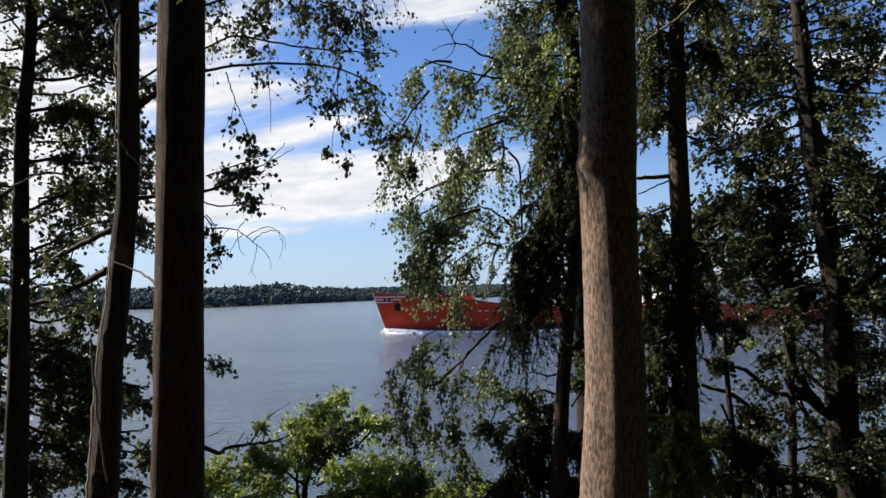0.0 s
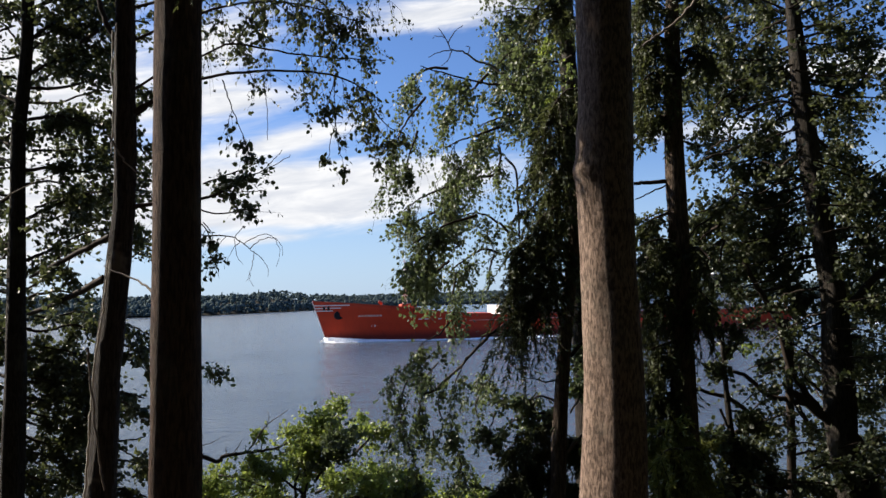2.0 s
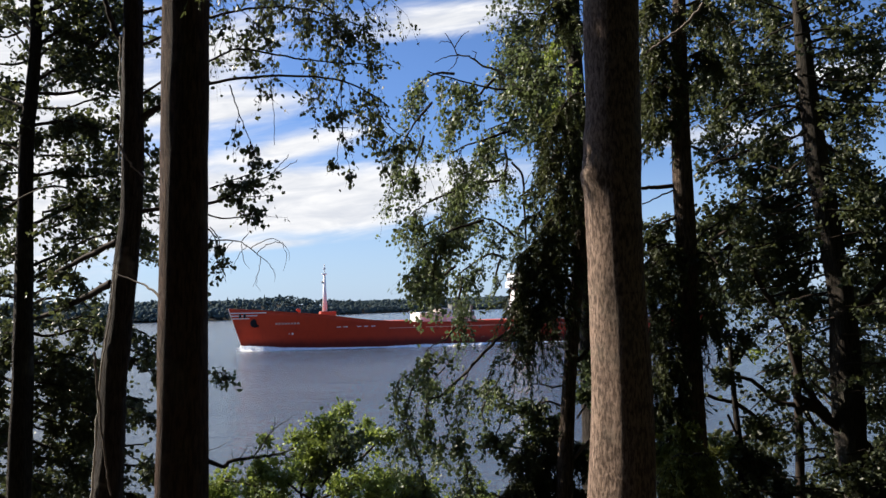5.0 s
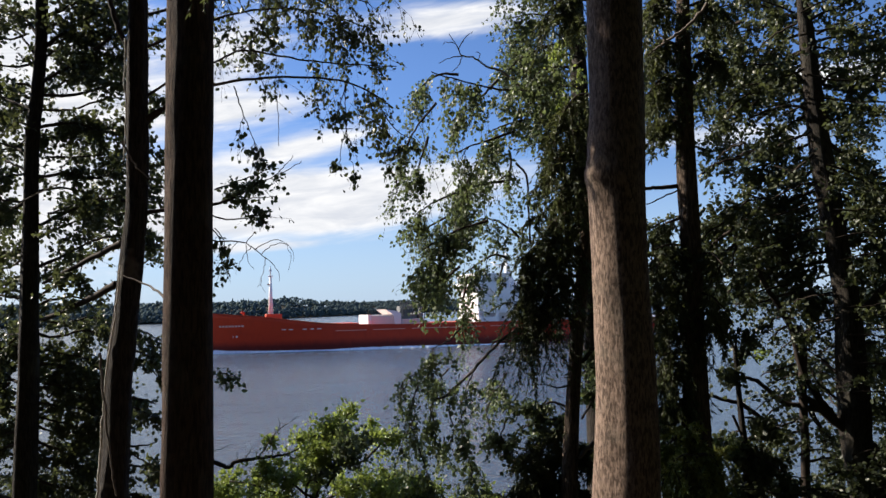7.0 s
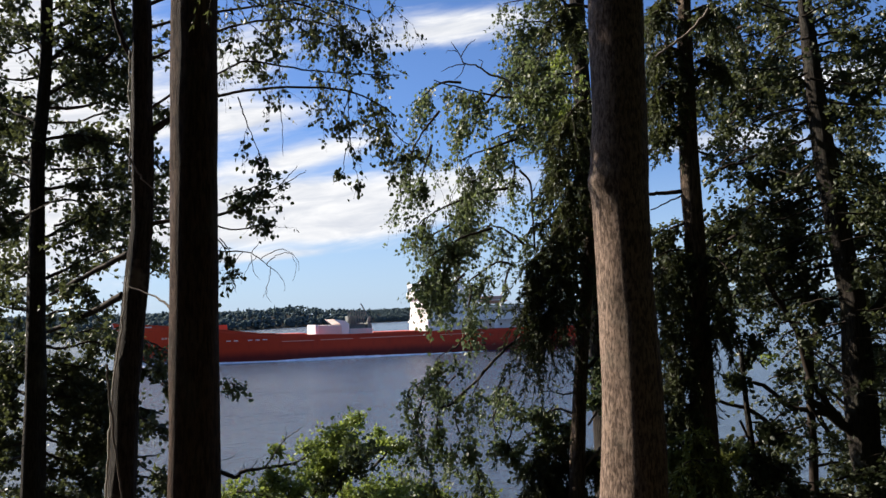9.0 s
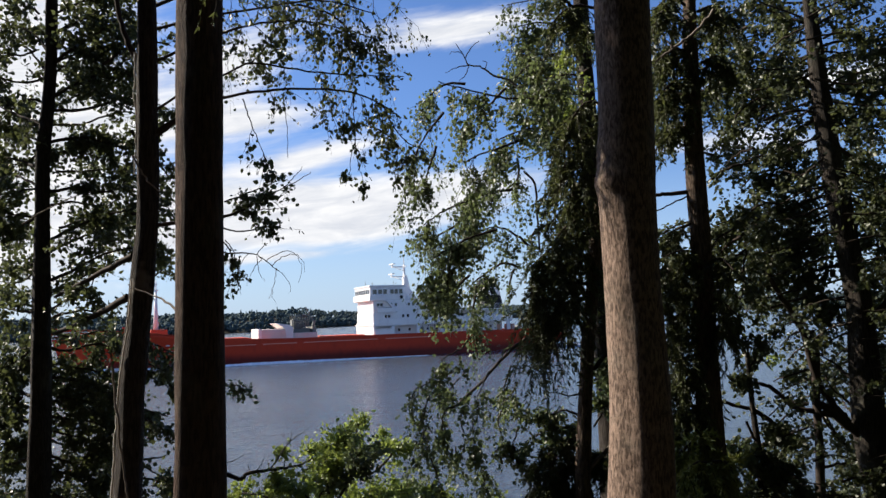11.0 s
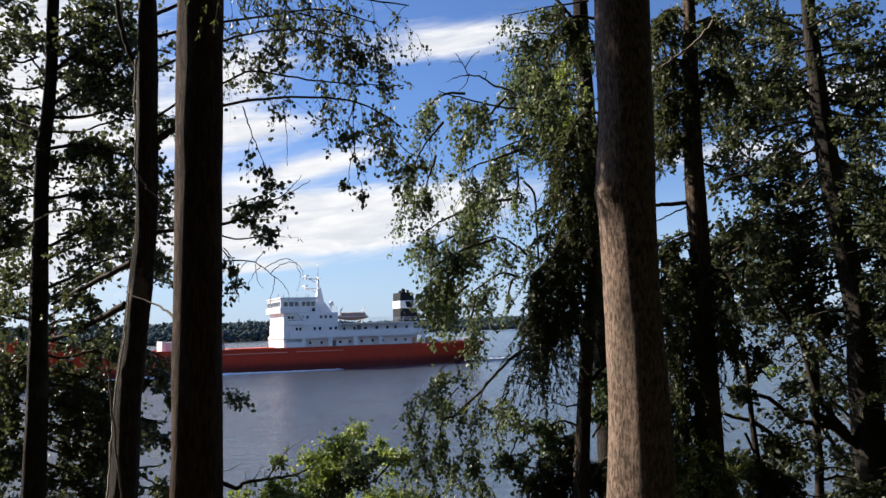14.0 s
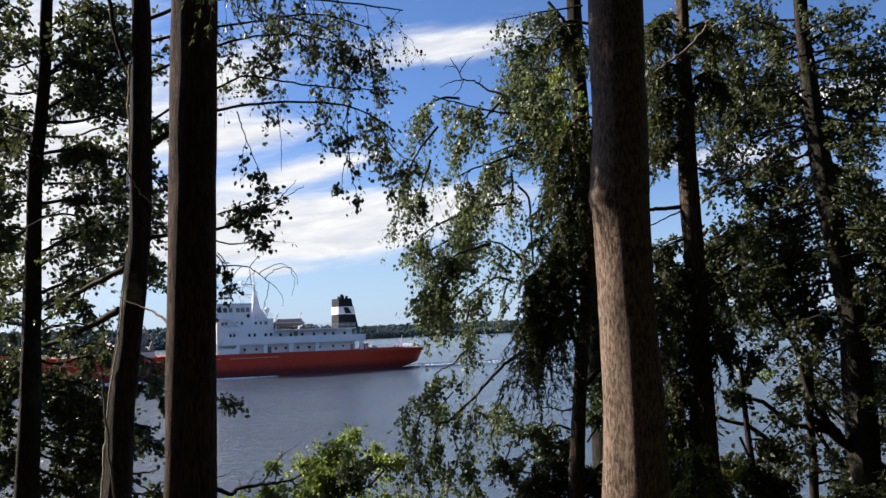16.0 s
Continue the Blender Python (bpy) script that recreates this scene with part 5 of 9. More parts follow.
bough(left_alder, [(-4.221, 8, 9.23), (-4.526, 8.25, 9.137), (-4.904, 8.5, 9.159)], 0.0197968, 0.00622184, 42, 0.46, 0.16, 8, 0.05, LEAF_ALDER)
bough(left_alder, [(-4.809, 9, 9.155), (-5.136, 9.25, 9.044), (-5.544, 9.5, 9.062)], 0.0165444, 0.00699957, 33, 0.5, 0.1, 8, 0.046, LEAF_ALDER)
bough(left_alder, [(-4.226, 8, 8.946), (-4.016, 8.167, 9.068), (-3.746, 8.333, 9.253), (-3.52, 8.5, 9.326)], 0.0197968, 0.00622184, 61, 0.46, 0.16, 8, 0.05, LEAF_ALDER)
bough(left_alder, [(-4.815, 9, 8.836), (-4.569, 9.167, 8.969), (-4.259, 9.333, 9.172), (-3.999, 9.5, 9.248)], 0.0165444, 0.00699957, 48, 0.5, 0.1, 8, 0.046, LEAF_ALDER)
bough(left_alder, [(-4.192, 8, 10.726), (-3.869, 8.167, 10.768), (-3.472, 8.333, 10.93), (-3.173, 8.5, 10.79)], 0.0197968, 0.00622184, 49, 0.46, 0.16, 8, 0.05, LEAF_ALDER)
bough(left_alder, [(-4.777, 9, 10.835), (-4.406, 9.167, 10.873), (-3.953, 9.333, 11.046), (-3.613, 9.5, 10.881)], 0.0165444, 0.00699957, 39, 0.5, 0.1, 8, 0.046, LEAF_ALDER)
bough(left_alder, [(-3.625, 8, 11.187), (-3.326, 8.25, 11.508), (-3.089, 8.5, 11.533)], 0.0197968, 0.00622184, 42, 0.46, 0.16, 8, 0.05, LEAF_ALDER)
bough(left_alder, [(-4.14, 9, 11.352), (-3.793, 9.25, 11.697), (-3.519, 9.5, 11.71)], 0.0165444, 0.00699957, 33, 0.5, 0.1, 8, 0.046, LEAF_ALDER)
bough(left_alder, [(-3.328, 8, 10.484), (-3.193, 8.25, 10.246), (-3.117, 8.5, 10.082)], 0.0197968, 0.00622184, 49, 0.46, 0.16, 8, 0.05, LEAF_ALDER)
bough(left_alder, [(-3.807, 9, 10.564), (-3.644, 9.25, 10.285), (-3.55, 9.5, 10.092)], 0.0165444, 0.00699957, 39, 0.5, 0.1, 8, 0.046, LEAF_ALDER)
bough(left_alder, [(-3.317, 8, 9.62), (-3.187, 8.25, 9.712), (-3.101, 8.5, 9.686)], 0.0197968, 0.00622184, 37, 0.46, 0.16, 8, 0.05, LEAF_ALDER)
bough(left_alder, [(-3.794, 9, 9.593), (-3.637, 9.25, 9.687), (-3.532, 9.5, 9.649)], 0.0165444, 0.00699957, 29, 0.5, 0.1, 8, 0.046, LEAF_ALDER)
bough(left_alder, [(-3.255, 8, 9.22), (-3.151, 8.25, 9.152), (-3.097, 8.5, 9.261)], 0.0197968, 0.00622184, 29, 0.46, 0.16, 8, 0.05, LEAF_ALDER)
bough(left_alder, [(-3.724, 9, 9.144), (-3.597, 9.25, 9.061), (-3.527, 9.5, 9.175)], 0.0165444, 0.00699957, 23, 0.5, 0.1, 8, 0.046, LEAF_ALDER)
bough(left_alder, [(-4.15, 8, 11.544), (-3.866, 8.25, 11.817), (-3.617, 8.5, 12.102)], 0.0197968, 0.00622184, 37, 0.46, 0.16, 8, 0.05, LEAF_ALDER)
bough(left_alder, [(-4.73, 9, 11.754), (-4.398, 9.25, 12.043), (-4.109, 9.5, 12.344)], 0.0165444, 0.00699957, 29, 0.5, 0.1, 8, 0.046, LEAF_ALDER)
bough(left_alder, [(-4.485, 8.6, 11.71), (-4.772, 8.6, 11.839), (-5.208, 8.6, 11.907)], 0.0158091, 0.00668847, 42, 0.42, 0.15, 8, 0.048, LEAF_ALDER)
bough(left_alder, [(-4.513, 8.6, 11.269), (-4.821, 8.6, 11.209), (-5.195, 8.6, 11.339)], 0.0158091, 0.00668847, 42, 0.42, 0.15, 8, 0.048, LEAF_ALDER)
bough(left_alder, [(-4.508, 8.6, 10.955), (-4.756, 8.6, 11.021), (-5.059, 8.6, 10.774)], 0.0158091, 0.00668847, 37, 0.42, 0.15, 8, 0.048, LEAF_ALDER)
bough(left_alder, [(-4.454, 8.6, 11.394), (-4.268, 8.6, 11.392), (-4.023, 8.6, 11.515)], 0.0158091, 0.00668847, 34, 0.42, 0.15, 8, 0.048, LEAF_ALDER)
bough(left_alder, [(-4.643, 8.6, 11.585), (-4.828, 8.6, 11.524), (-5.077, 8.6, 11.59)], 0.0158091, 0.00668847, 34, 0.42, 0.15, 8, 0.048, LEAF_ALDER)
bough(left_alder, [(-3.027, 7.2, 8.75), (-3.318, 7.4, 8.644), (-3.648, 7.6, 8.533), (-3.99, 7.8, 8.437)], 0.0356342, 0.0203624, 10, 0.25, 0.3, 7, 0.048, LEAF_ALDER, start=0.3)
bough(left_alder, [(-2.981, 7.2, 9.123), (-3.324, 7.4, 9.011), (-3.681, 7.6, 8.893), (-3.997, 7.8, 8.795)], 0.0305436, 0.0152718, 26, 0.25, 0.3, 8, 0.048, LEAF_ALDER, start=0.3)
bough(left_alder, [(-4.472, 8.4, 8.316), (-4.242, 8.533, 8.25), (-3.942, 8.667, 8.303), (-3.753, 8.8, 8.174)], 0.0207866, 0.00653293, 56, 0.42, 0.16, 8, 0.05, LEAF_ALDER)
bough(left_alder, [(-4.837, 9.2, 8.453), (-4.576, 9.333, 8.383), (-4.242, 9.467, 8.444), (-4.029, 9.6, 8.306)], 0.0169121, 0.00715511, 48, 0.45, 0.1, 8, 0.046, LEAF_ALDER)
bough(left_alder, [(-4.477, 8.4, 7.963), (-4.236, 8.533, 7.951), (-3.996, 8.667, 7.818), (-3.809, 8.8, 7.744)], 0.0207866, 0.00653293, 89, 0.42, 0.16, 8, 0.05, LEAF_ALDER)
bough(left_alder, [(-4.842, 9.2, 8.066), (-4.57, 9.333, 8.056), (-4.3, 9.467, 7.913), (-4.09, 9.6, 7.835)], 0.0169121, 0.00715511, 77, 0.45, 0.1, 8, 0.046, LEAF_ALDER)
bough(left_alder, [(-4.488, 8.4, 7.611), (-4.289, 8.533, 7.535), (-3.99, 8.667, 7.456), (-3.834, 8.8, 7.315)], 0.0207866, 0.00653293, 102, 0.42, 0.16, 8, 0.05, LEAF_ALDER)
bough(left_alder, [(-4.854, 9.2, 7.68), (-4.628, 9.333, 7.6), (-4.294, 9.467, 7.517), (-4.117, 9.6, 7.367)], 0.0169121, 0.00715511, 88, 0.45, 0.1, 8, 0.046, LEAF_ALDER)
bough(left_alder, [(-4.487, 8.4, 7.261), (-4.341, 8.533, 7.121), (-4.105, 8.667, 7.036), (-3.923, 8.8, 7.072)], 0.0207866, 0.00653293, 89, 0.42, 0.16, 8, 0.05, LEAF_ALDER)
bough(left_alder, [(-4.853, 9.2, 7.296), (-4.685, 9.333, 7.146), (-4.42, 9.467, 7.058), (-4.214, 9.6, 7.101)], 0.0169121, 0.00715511, 77, 0.45, 0.1, 8, 0.046, LEAF_ALDER)
bough(left_alder, [(-4.522, 8.4, 7.846), (-4.386, 8.6, 7.708), (-4.242, 8.8, 7.748)], 0.0207866, 0.00653293, 51, 0.42, 0.16, 8, 0.05, LEAF_ALDER)
bough(left_alder, [(-4.891, 9.2, 7.937), (-4.731, 9.4, 7.791), (-4.563, 9.6, 7.84)], 0.0169121, 0.00715511, 44, 0.45, 0.1, 8, 0.046, LEAF_ALDER)
bough(left_alder, [(-4.567, 8.4, 7.146), (-4.855, 8.6, 7.056), (-5.213, 8.8, 6.964)], 0.0207866, 0.00653293, 64, 0.42, 0.16, 8, 0.05, LEAF_ALDER)
bough(left_alder, [(-4.941, 9.2, 7.169), (-5.244, 9.4, 7.077), (-5.623, 9.6, 6.983)], 0.0169121, 0.00715511, 55, 0.45, 0.1, 8, 0.046, LEAF_ALDER)
bough(left_alder, [(-4.501, 8.4, 6.797), (-4.486, 8.6, 6.637), (-4.344, 8.8, 6.531)], 0.0207866, 0.00653293, 64, 0.42, 0.16, 8, 0.05, LEAF_ALDER)
bough(left_alder, [(-4.869, 9.2, 6.786), (-4.841, 9.4, 6.618), (-4.675, 9.6, 6.509)], 0.0169121, 0.00715511, 55, 0.45, 0.1, 8, 0.046, LEAF_ALDER)
bough(left_alder, [(-4.551, 8.4, 7.787), (-4.842, 8.6, 7.832), (-5.233, 8.8, 7.82)], 0.0207866, 0.00653293, 56, 0.42, 0.16, 8, 0.05, LEAF_ALDER)
bough(left_alder, [(-4.922, 9.2, 7.873), (-5.229, 9.4, 7.927), (-5.644, 9.6, 7.918)], 0.0169121, 0.00715511, 48, 0.45, 0.1, 8, 0.046, LEAF_ALDER)
bough(left_alder, [(-4.492, 8.4, 6.913), (-4.274, 8.533, 6.708), (-4.037, 8.667, 6.618), (-3.852, 8.8, 6.465)], 0.0207866, 0.00653293, 56, 0.42, 0.16, 8, 0.05, LEAF_ALDER)
bough(left_alder, [(-4.858, 9.2, 6.913), (-4.612, 9.333, 6.694), (-4.346, 9.467, 6.599), (-4.138, 9.6, 6.438)], 0.0169121, 0.00715511, 48, 0.45, 0.1, 8, 0.046, LEAF_ALDER)
bough(left_alder, [(-4.497, 8.4, 6.566), (-4.845, 8.6, 6.582), (-5.204, 8.8, 6.6)], 0.0207866, 0.00653293, 46, 0.42, 0.16, 8, 0.05, LEAF_ALDER)
bough(left_alder, [(-4.864, 9.2, 6.533), (-5.233, 9.4, 6.558), (-5.614, 9.6, 6.585)], 0.0169121, 0.00715511, 39, 0.45, 0.1, 8, 0.046, LEAF_ALDER)
bough(left_alder, [(-4.492, 8.4, 7.494), (-4.805, 8.6, 7.532), (-5.227, 8.8, 7.574)], 0.0207866, 0.00653293, 51, 0.42, 0.16, 8, 0.05, LEAF_ALDER)
bough(left_alder, [(-4.858, 9.2, 7.552), (-5.189, 9.4, 7.599), (-5.638, 9.6, 7.65)], 0.0169121, 0.00715511, 44, 0.45, 0.1, 8, 0.046, LEAF_ALDER)
bough(left_alder, [(-4.482, 8.4, 8.198), (-4.757, 8.6, 8.132), (-5.178, 8.8, 8.127)], 0.0207866, 0.00653293, 51, 0.42, 0.16, 8, 0.05, LEAF_ALDER)
bough(left_alder, [(-4.847, 9.2, 8.324), (-5.137, 9.4, 8.256), (-5.584, 9.6, 8.254)], 0.0169121, 0.00715511, 44, 0.45, 0.1, 8, 0.046, LEAF_ALDER)
bough(left_alder, [(-4.479, 8.4, 8.671), (-4.768, 8.6, 8.677), (-5.13, 8.8, 8.746)], 0.0207866, 0.00653293, 38, 0.42, 0.16, 8, 0.05, LEAF_ALDER)
bough(left_alder, [(-4.844, 9.2, 8.843), (-5.149, 9.4, 8.853), (-5.532, 9.6, 8.931)], 0.0169121, 0.00715511, 33, 0.45, 0.1, 8, 0.046, LEAF_ALDER)
bough(left_alder, [(-4.487, 8.4, 8.434), (-4.368, 8.533, 8.612), (-4.07, 8.667, 8.671), (-3.944, 8.8, 8.547)], 0.0207866, 0.00653293, 33, 0.42, 0.16, 8, 0.05, LEAF_ALDER)
bough(left_alder, [(-4.852, 9.2, 8.583), (-4.715, 9.333, 8.78), (-4.382, 9.467, 8.847), (-4.238, 9.6, 8.714)], 0.0169121, 0.00715511, 28, 0.45, 0.1, 8, 0.046, LEAF_ALDER)
bough(left_alder, [(-3.554, 8.4, 8.307), (-3.347, 8.55, 8.3), (-3.19, 8.7, 8.203)], 0.0178171, 0.00593903, 22, 0.22, 0.3, 8, 0.052, LEAF_ALDER)
bough(left_alder, [(-3.52, 8.4, 7.953), (-3.343, 8.55, 8), (-3.204, 8.7, 7.807)], 0.0178171, 0.00593903, 29, 0.22, 0.3, 8, 0.052, LEAF_ALDER)
bough(left_alder, [(-3.515, 8.4, 7.543), (-3.368, 8.55, 7.583), (-3.201, 8.7, 7.504)], 0.0178171, 0.00593903, 29, 0.22, 0.3, 8, 0.052, LEAF_ALDER)
bough(left_alder, [(-3.45, 8.4, 7.134), (-3.362, 8.55, 7.079), (-3.196, 8.7, 7.093)], 0.0178171, 0.00593903, 15, 0.22, 0.3, 8, 0.052, LEAF_ALDER)
bough(left_alder, [(-3.477, 8.4, 6.902), (-3.33, 8.55, 6.872), (-3.175, 8.7, 6.781)], 0.0178171, 0.00593903, 26, 0.22, 0.3, 8, 0.052, LEAF_ALDER)
bough(left_alder, [(-3.473, 8.4, 6.613), (-3.326, 8.55, 6.577), (-3.08, 8.7, 6.421)], 0.0178171, 0.00593903, 26, 0.22, 0.3, 8, 0.052, LEAF_ALDER)
dark_spruce = tree_at("spruce_tree", [(2.072, 7, 5.699, 0.1749), (2.072, 7, 6.16, 0.1399), (2.081, 7, 6.636, 0.1267), (2.085, 7, 7.264, 0.1186), (2.089, 7, 7.743, 0.1073), (2.093, 7, 8.227, 0.096), (2.098, 7, 9.063, 0.0872), (2.089, 7, 9.463, 0.0876), (2.088, 7, 9.967, 0.0808), (2.1, 7, 10.734, 0.0692), (2.117, 7, 11.253, 0.0547), (2.121, 7, 11.879, 0.0497), (2.127, 7, 12.665, 0.0435), (2.206, 7, 16.464, 0.0341), (2.317, 7, 21.092, 0.0217)],
    BARK_SPRUCE, "spruce with partly sunlit trunk and hanging boughs", "tree", (), 0.05, 12, 28)
bough(dark_spruce, [(2.093, 6.3, 10.896), (1.975, 6.3, 10.753), (1.859, 6.3, 10.658), (1.744, 6.3, 10.581), (1.656, 6.3, 10.512)], 0.0133628, 0.00890854, 0, 0.4, 0.5, 10, 0.06, LEAF_ALDER, wood=TWIG_DEAD, label="broken pale dead branch")
bough(dark_spruce, [(1.74, 6.3, 10.59), (1.714, 6.3, 10.65)], 0.00890854, 0.00534512, 0, 0.4, 0.5, 10, 0.06, LEAF_ALDER, wood=TWIG_DEAD)
bough(dark_spruce, [(2.029, 7, 9.518), (1.83, 7, 9.51), (1.72, 7, 9.502)], 0.0197968, 0.0148476, 0, 0.4, 0.5, 10, 0.06, LEAF_ALDER)
bough(dark_spruce, [(2.048, 7, 10.224), (1.848, 7, 10.227), (1.698, 7, 10.248)], 0.00989838, 0.00692886, 0, 0.4, 0.5, 10, 0.06, LEAF_ALDER, wood=TWIG_DEAD)
bough(dark_spruce, [(2.028, 7, 9.488), (1.878, 7, 9.43), (1.726, 7, 9.356)], 0.0079187, 0.00494919, 0, 0.4, 0.5, 10, 0.06, LEAF_ALDER)
shoots(dark_spruce, [(2.121, 7, 8.879), (1.936, 6.9, 8.924), (1.761, 6.8, 8.823), (1.684, 6.7, 8.676)], 0.0148476, 0.00494919, 30, 0.5)
shoots(dark_spruce, [(2.121, 7, 8.879), (2.213, 6.85, 8.918), (2.266, 6.7, 8.812)], 0.0148476, 0.00494919, 24, 0.45)
shoots(dark_spruce, [(2.115, 7, 8.483), (1.886, 6.85, 8.485), (1.724, 6.7, 8.392)], 0.0148476, 0.00494919, 30, 0.5)
shoots(dark_spruce, [(2.11, 7, 8.286), (2.196, 6.85, 8.337), (2.249, 6.7, 8.246)], 0.0148476, 0.00494919, 18, 0.4)
shoots(dark_spruce, [(2.104, 7, 7.894), (1.895, 6.85, 7.908), (1.735, 6.7, 7.876)], 0.0148476, 0.00494919, 24, 0.35)
shoots(dark_spruce, [(2.073, 7, 10.795), (1.871, 6.85, 10.747), (1.708, 6.7, 10.602)], 0.0148476, 0.00494919, 20, 0.4)
shoots(dark_spruce, [(2.079, 7, 11), (1.88, 6.85, 11.099), (1.693, 6.7, 10.994)], 0.0148476, 0.00494919, 24, 0.4)
shoots(dark_spruce, [(2.124, 7, 8.978), (1.875, 6.85, 8.994), (1.691, 6.7, 8.937)], 0.0148476, 0.00494919, 20, 0.35)
shoots(dark_spruce, [(2.118, 7, 8.582), (2.203, 6.85, 8.554), (2.269, 6.7, 8.434)], 0.0148476, 0.00494919, 16, 0.35)
shoots(dark_spruce, [(2.106, 7, 8.139), (1.9, 6.85, 8.1), (1.726, 6.7, 8.063)], 0.0148476, 0.00494919, 18, 0.35)
shoots(dark_spruce, [(2.057, 7, 10.54), (1.864, 6.85, 10.448), (1.685, 6.7, 10.26)], 0.0148476, 0.00494919, 24, 0.35)
shoots(dark_spruce, [(2.092, 7, 7.65), (1.902, 6.9, 7.616), (1.731, 6.8, 7.607)], 0.00989838, 0.00494919, 12, 0.12)
shoots(dark_spruce, [(2.089, 7, 7.529), (1.898, 6.9, 7.482), (1.727, 6.8, 7.465)], 0.00989838, 0.00494919, 12, 0.12)
shoots(dark_spruce, [(2.085, 7, 7.383), (1.895, 6.9, 7.367), (1.724, 6.8, 7.366)], 0.00989838, 0.00494919, 12, 0.12)
shoots(dark_spruce, [(2.081, 7, 7.238), (1.867, 6.9, 7.21), (1.722, 6.8, 7.254)], 0.00989838, 0.00494919, 12, 0.12)
shoots(dark_spruce, [(1.786, 6, 7.356), (1.686, 6, 7.378), (1.579, 6, 7.296), (1.513, 6, 7.152)], 0.0127265, 0.00509059, 34, 0.4, leaf=NEEDLE_SUNLIT, label="hanging spruce tips with sunlight put into their colour", dense=60)
shoots(dark_spruce, [(1.787, 6, 7.377), (1.875, 6, 7.376), (1.935, 6, 7.292)], 0.0127265, 0.00509059, 26, 0.4, leaf=NEEDLE_SUNLIT, label="hanging spruce tips with sunlight put into their colour", dense=60)
shoots(dark_spruce, [(1.786, 6, 7.335), (1.747, 6, 7.315), (1.702, 6, 7.192)], 0.0127265, 0.00509059, 26, 0.4, leaf=NEEDLE_SUNLIT, label="hanging spruce tips with sunlight put into their colour", dense=60)
weeping_spruce = tree_at("spruce_tree", [(1.029, 7.6, 5.333, 0.1075), (1.029, 7.6, 6.075, 0.086), (1.054, 7.6, 6.583, 0.0806), (1.1, 7.6, 7.326, 0.0699), (1.142, 7.6, 7.854, 0.0645), (1.195, 7.6, 8.386, 0.0645), (1.258, 7.6, 8.868, 0.0591), (1.309, 7.6, 9.246, 0.0537), (1.363, 7.6, 9.789, 0.0484), (1.41, 7.6, 10.502, 0.043)],
    BARK_SPRUCE, "slender dark spruce with drooping boughs", "tree", (), 0.05, 14, 28)
shoots(weeping_spruce, [(1.383, 7.6, 10.502), (1.236, 7.533, 10.486), (1.088, 7.467, 10.308), (0.996, 7.4, 10.078)], 0.0161202, 0.0053734, 49, 0.5)
shoots(weeping_spruce, [(1.378, 7.6, 10.227), (1.203, 7.533, 10.159), (1.028, 7.467, 9.931), (0.935, 7.4, 9.653)], 0.0161202, 0.0053734, 49, 0.55)
shoots(weeping_spruce, [(1.341, 7.6, 9.789), (1.196, 7.533, 9.779), (1.076, 7.467, 9.608), (1.01, 7.4, 9.44)], 0.0161202, 0.0053734, 39, 0.45)
shoots(weeping_spruce, [(1.324, 7.6, 9.463), (1.161, 7.533, 9.402), (0.99, 7.467, 9.289), (0.874, 7.4, 9.178)], 0.0161202, 0.0053734, 39, 0.4)
shoots(weeping_spruce, [(1.309, 7.6, 9.246), (1.051, 7.533, 9.215), (0.828, 7.467, 9.078), (0.634, 7.4, 8.917)], 0.0161202, 0.0053734, 62, 0.55)
shoots(weeping_spruce, [(1.294, 7.6, 9.03), (1.074, 7.533, 9), (0.85, 7.467, 8.866), (0.605, 7.4, 8.708)], 0.0161202, 0.0053734, 68, 0.5)
shoots(weeping_spruce, [(1.24, 7.6, 8.761), (0.989, 7.533, 8.761), (0.794, 7.467, 8.655), (0.575, 7.4, 8.499)], 0.0161202, 0.0053734, 54, 0.4)
shoots(weeping_spruce, [(1.222, 7.6, 8.653), (1.013, 7.533, 8.601), (0.844, 7.467, 8.496), (0.73, 7.4, 8.367)], 0.0161202, 0.0053734, 54, 0.62)
shoots(weeping_spruce, [(1.099, 7.6, 8.387), (0.903, 7.533, 8.416), (0.763, 7.467, 8.366), (0.651, 7.4, 8.29)], 0.0161202, 0.0053734, 39, 0.5)
shoots(weeping_spruce, [(0.995, 7.6, 11.675), (1.12, 7.533, 11.479), (1.215, 7.467, 11.314), (1.255, 7.4, 11.18)], 0.0161202, 0.0053734, 39, 0.4)
shoots(weeping_spruce, [(1.375, 7.6, 11.447), (1.201, 7.533, 11.451), (1.054, 7.467, 11.371), (0.936, 7.4, 11.238)], 0.0161202, 0.0053734, 39, 0.38)
shoots(weeping_spruce, [(1.121, 7.9, 7.28), (0.947, 7.833, 7.264), (0.774, 7.767, 7.142), (0.63, 7.7, 6.996)], 0.0195493, 0.00670261, 68, 0.4, droop=0.55, dense=56)
shoots(weeping_spruce, [(1.117, 7.9, 7.061), (0.943, 7.833, 7.021), (0.742, 7.767, 6.875), (0.546, 7.7, 6.785)], 0.0195493, 0.00670261, 78, 0.4, droop=0.55, dense=56)
shoots(weeping_spruce, [(1.112, 7.9, 6.789), (0.884, 7.833, 6.779), (0.659, 7.767, 6.716), (0.491, 7.7, 6.68)], 0.0195493, 0.00670261, 78, 0.4, droop=0.55, dense=56)
shoots(weeping_spruce, [(1.119, 7.9, 7.17), (1.24, 7.8, 7.132), (1.33, 7.7, 7.042)], 0.0195493, 0.00670261, 49, 0.4, droop=0.55, dense=56)
shoots(weeping_spruce, [(1.111, 7.9, 6.735), (1.259, 7.8, 6.702), (1.348, 7.7, 6.618)], 0.0195493, 0.00670261, 49, 0.4, droop=0.55, dense=56)
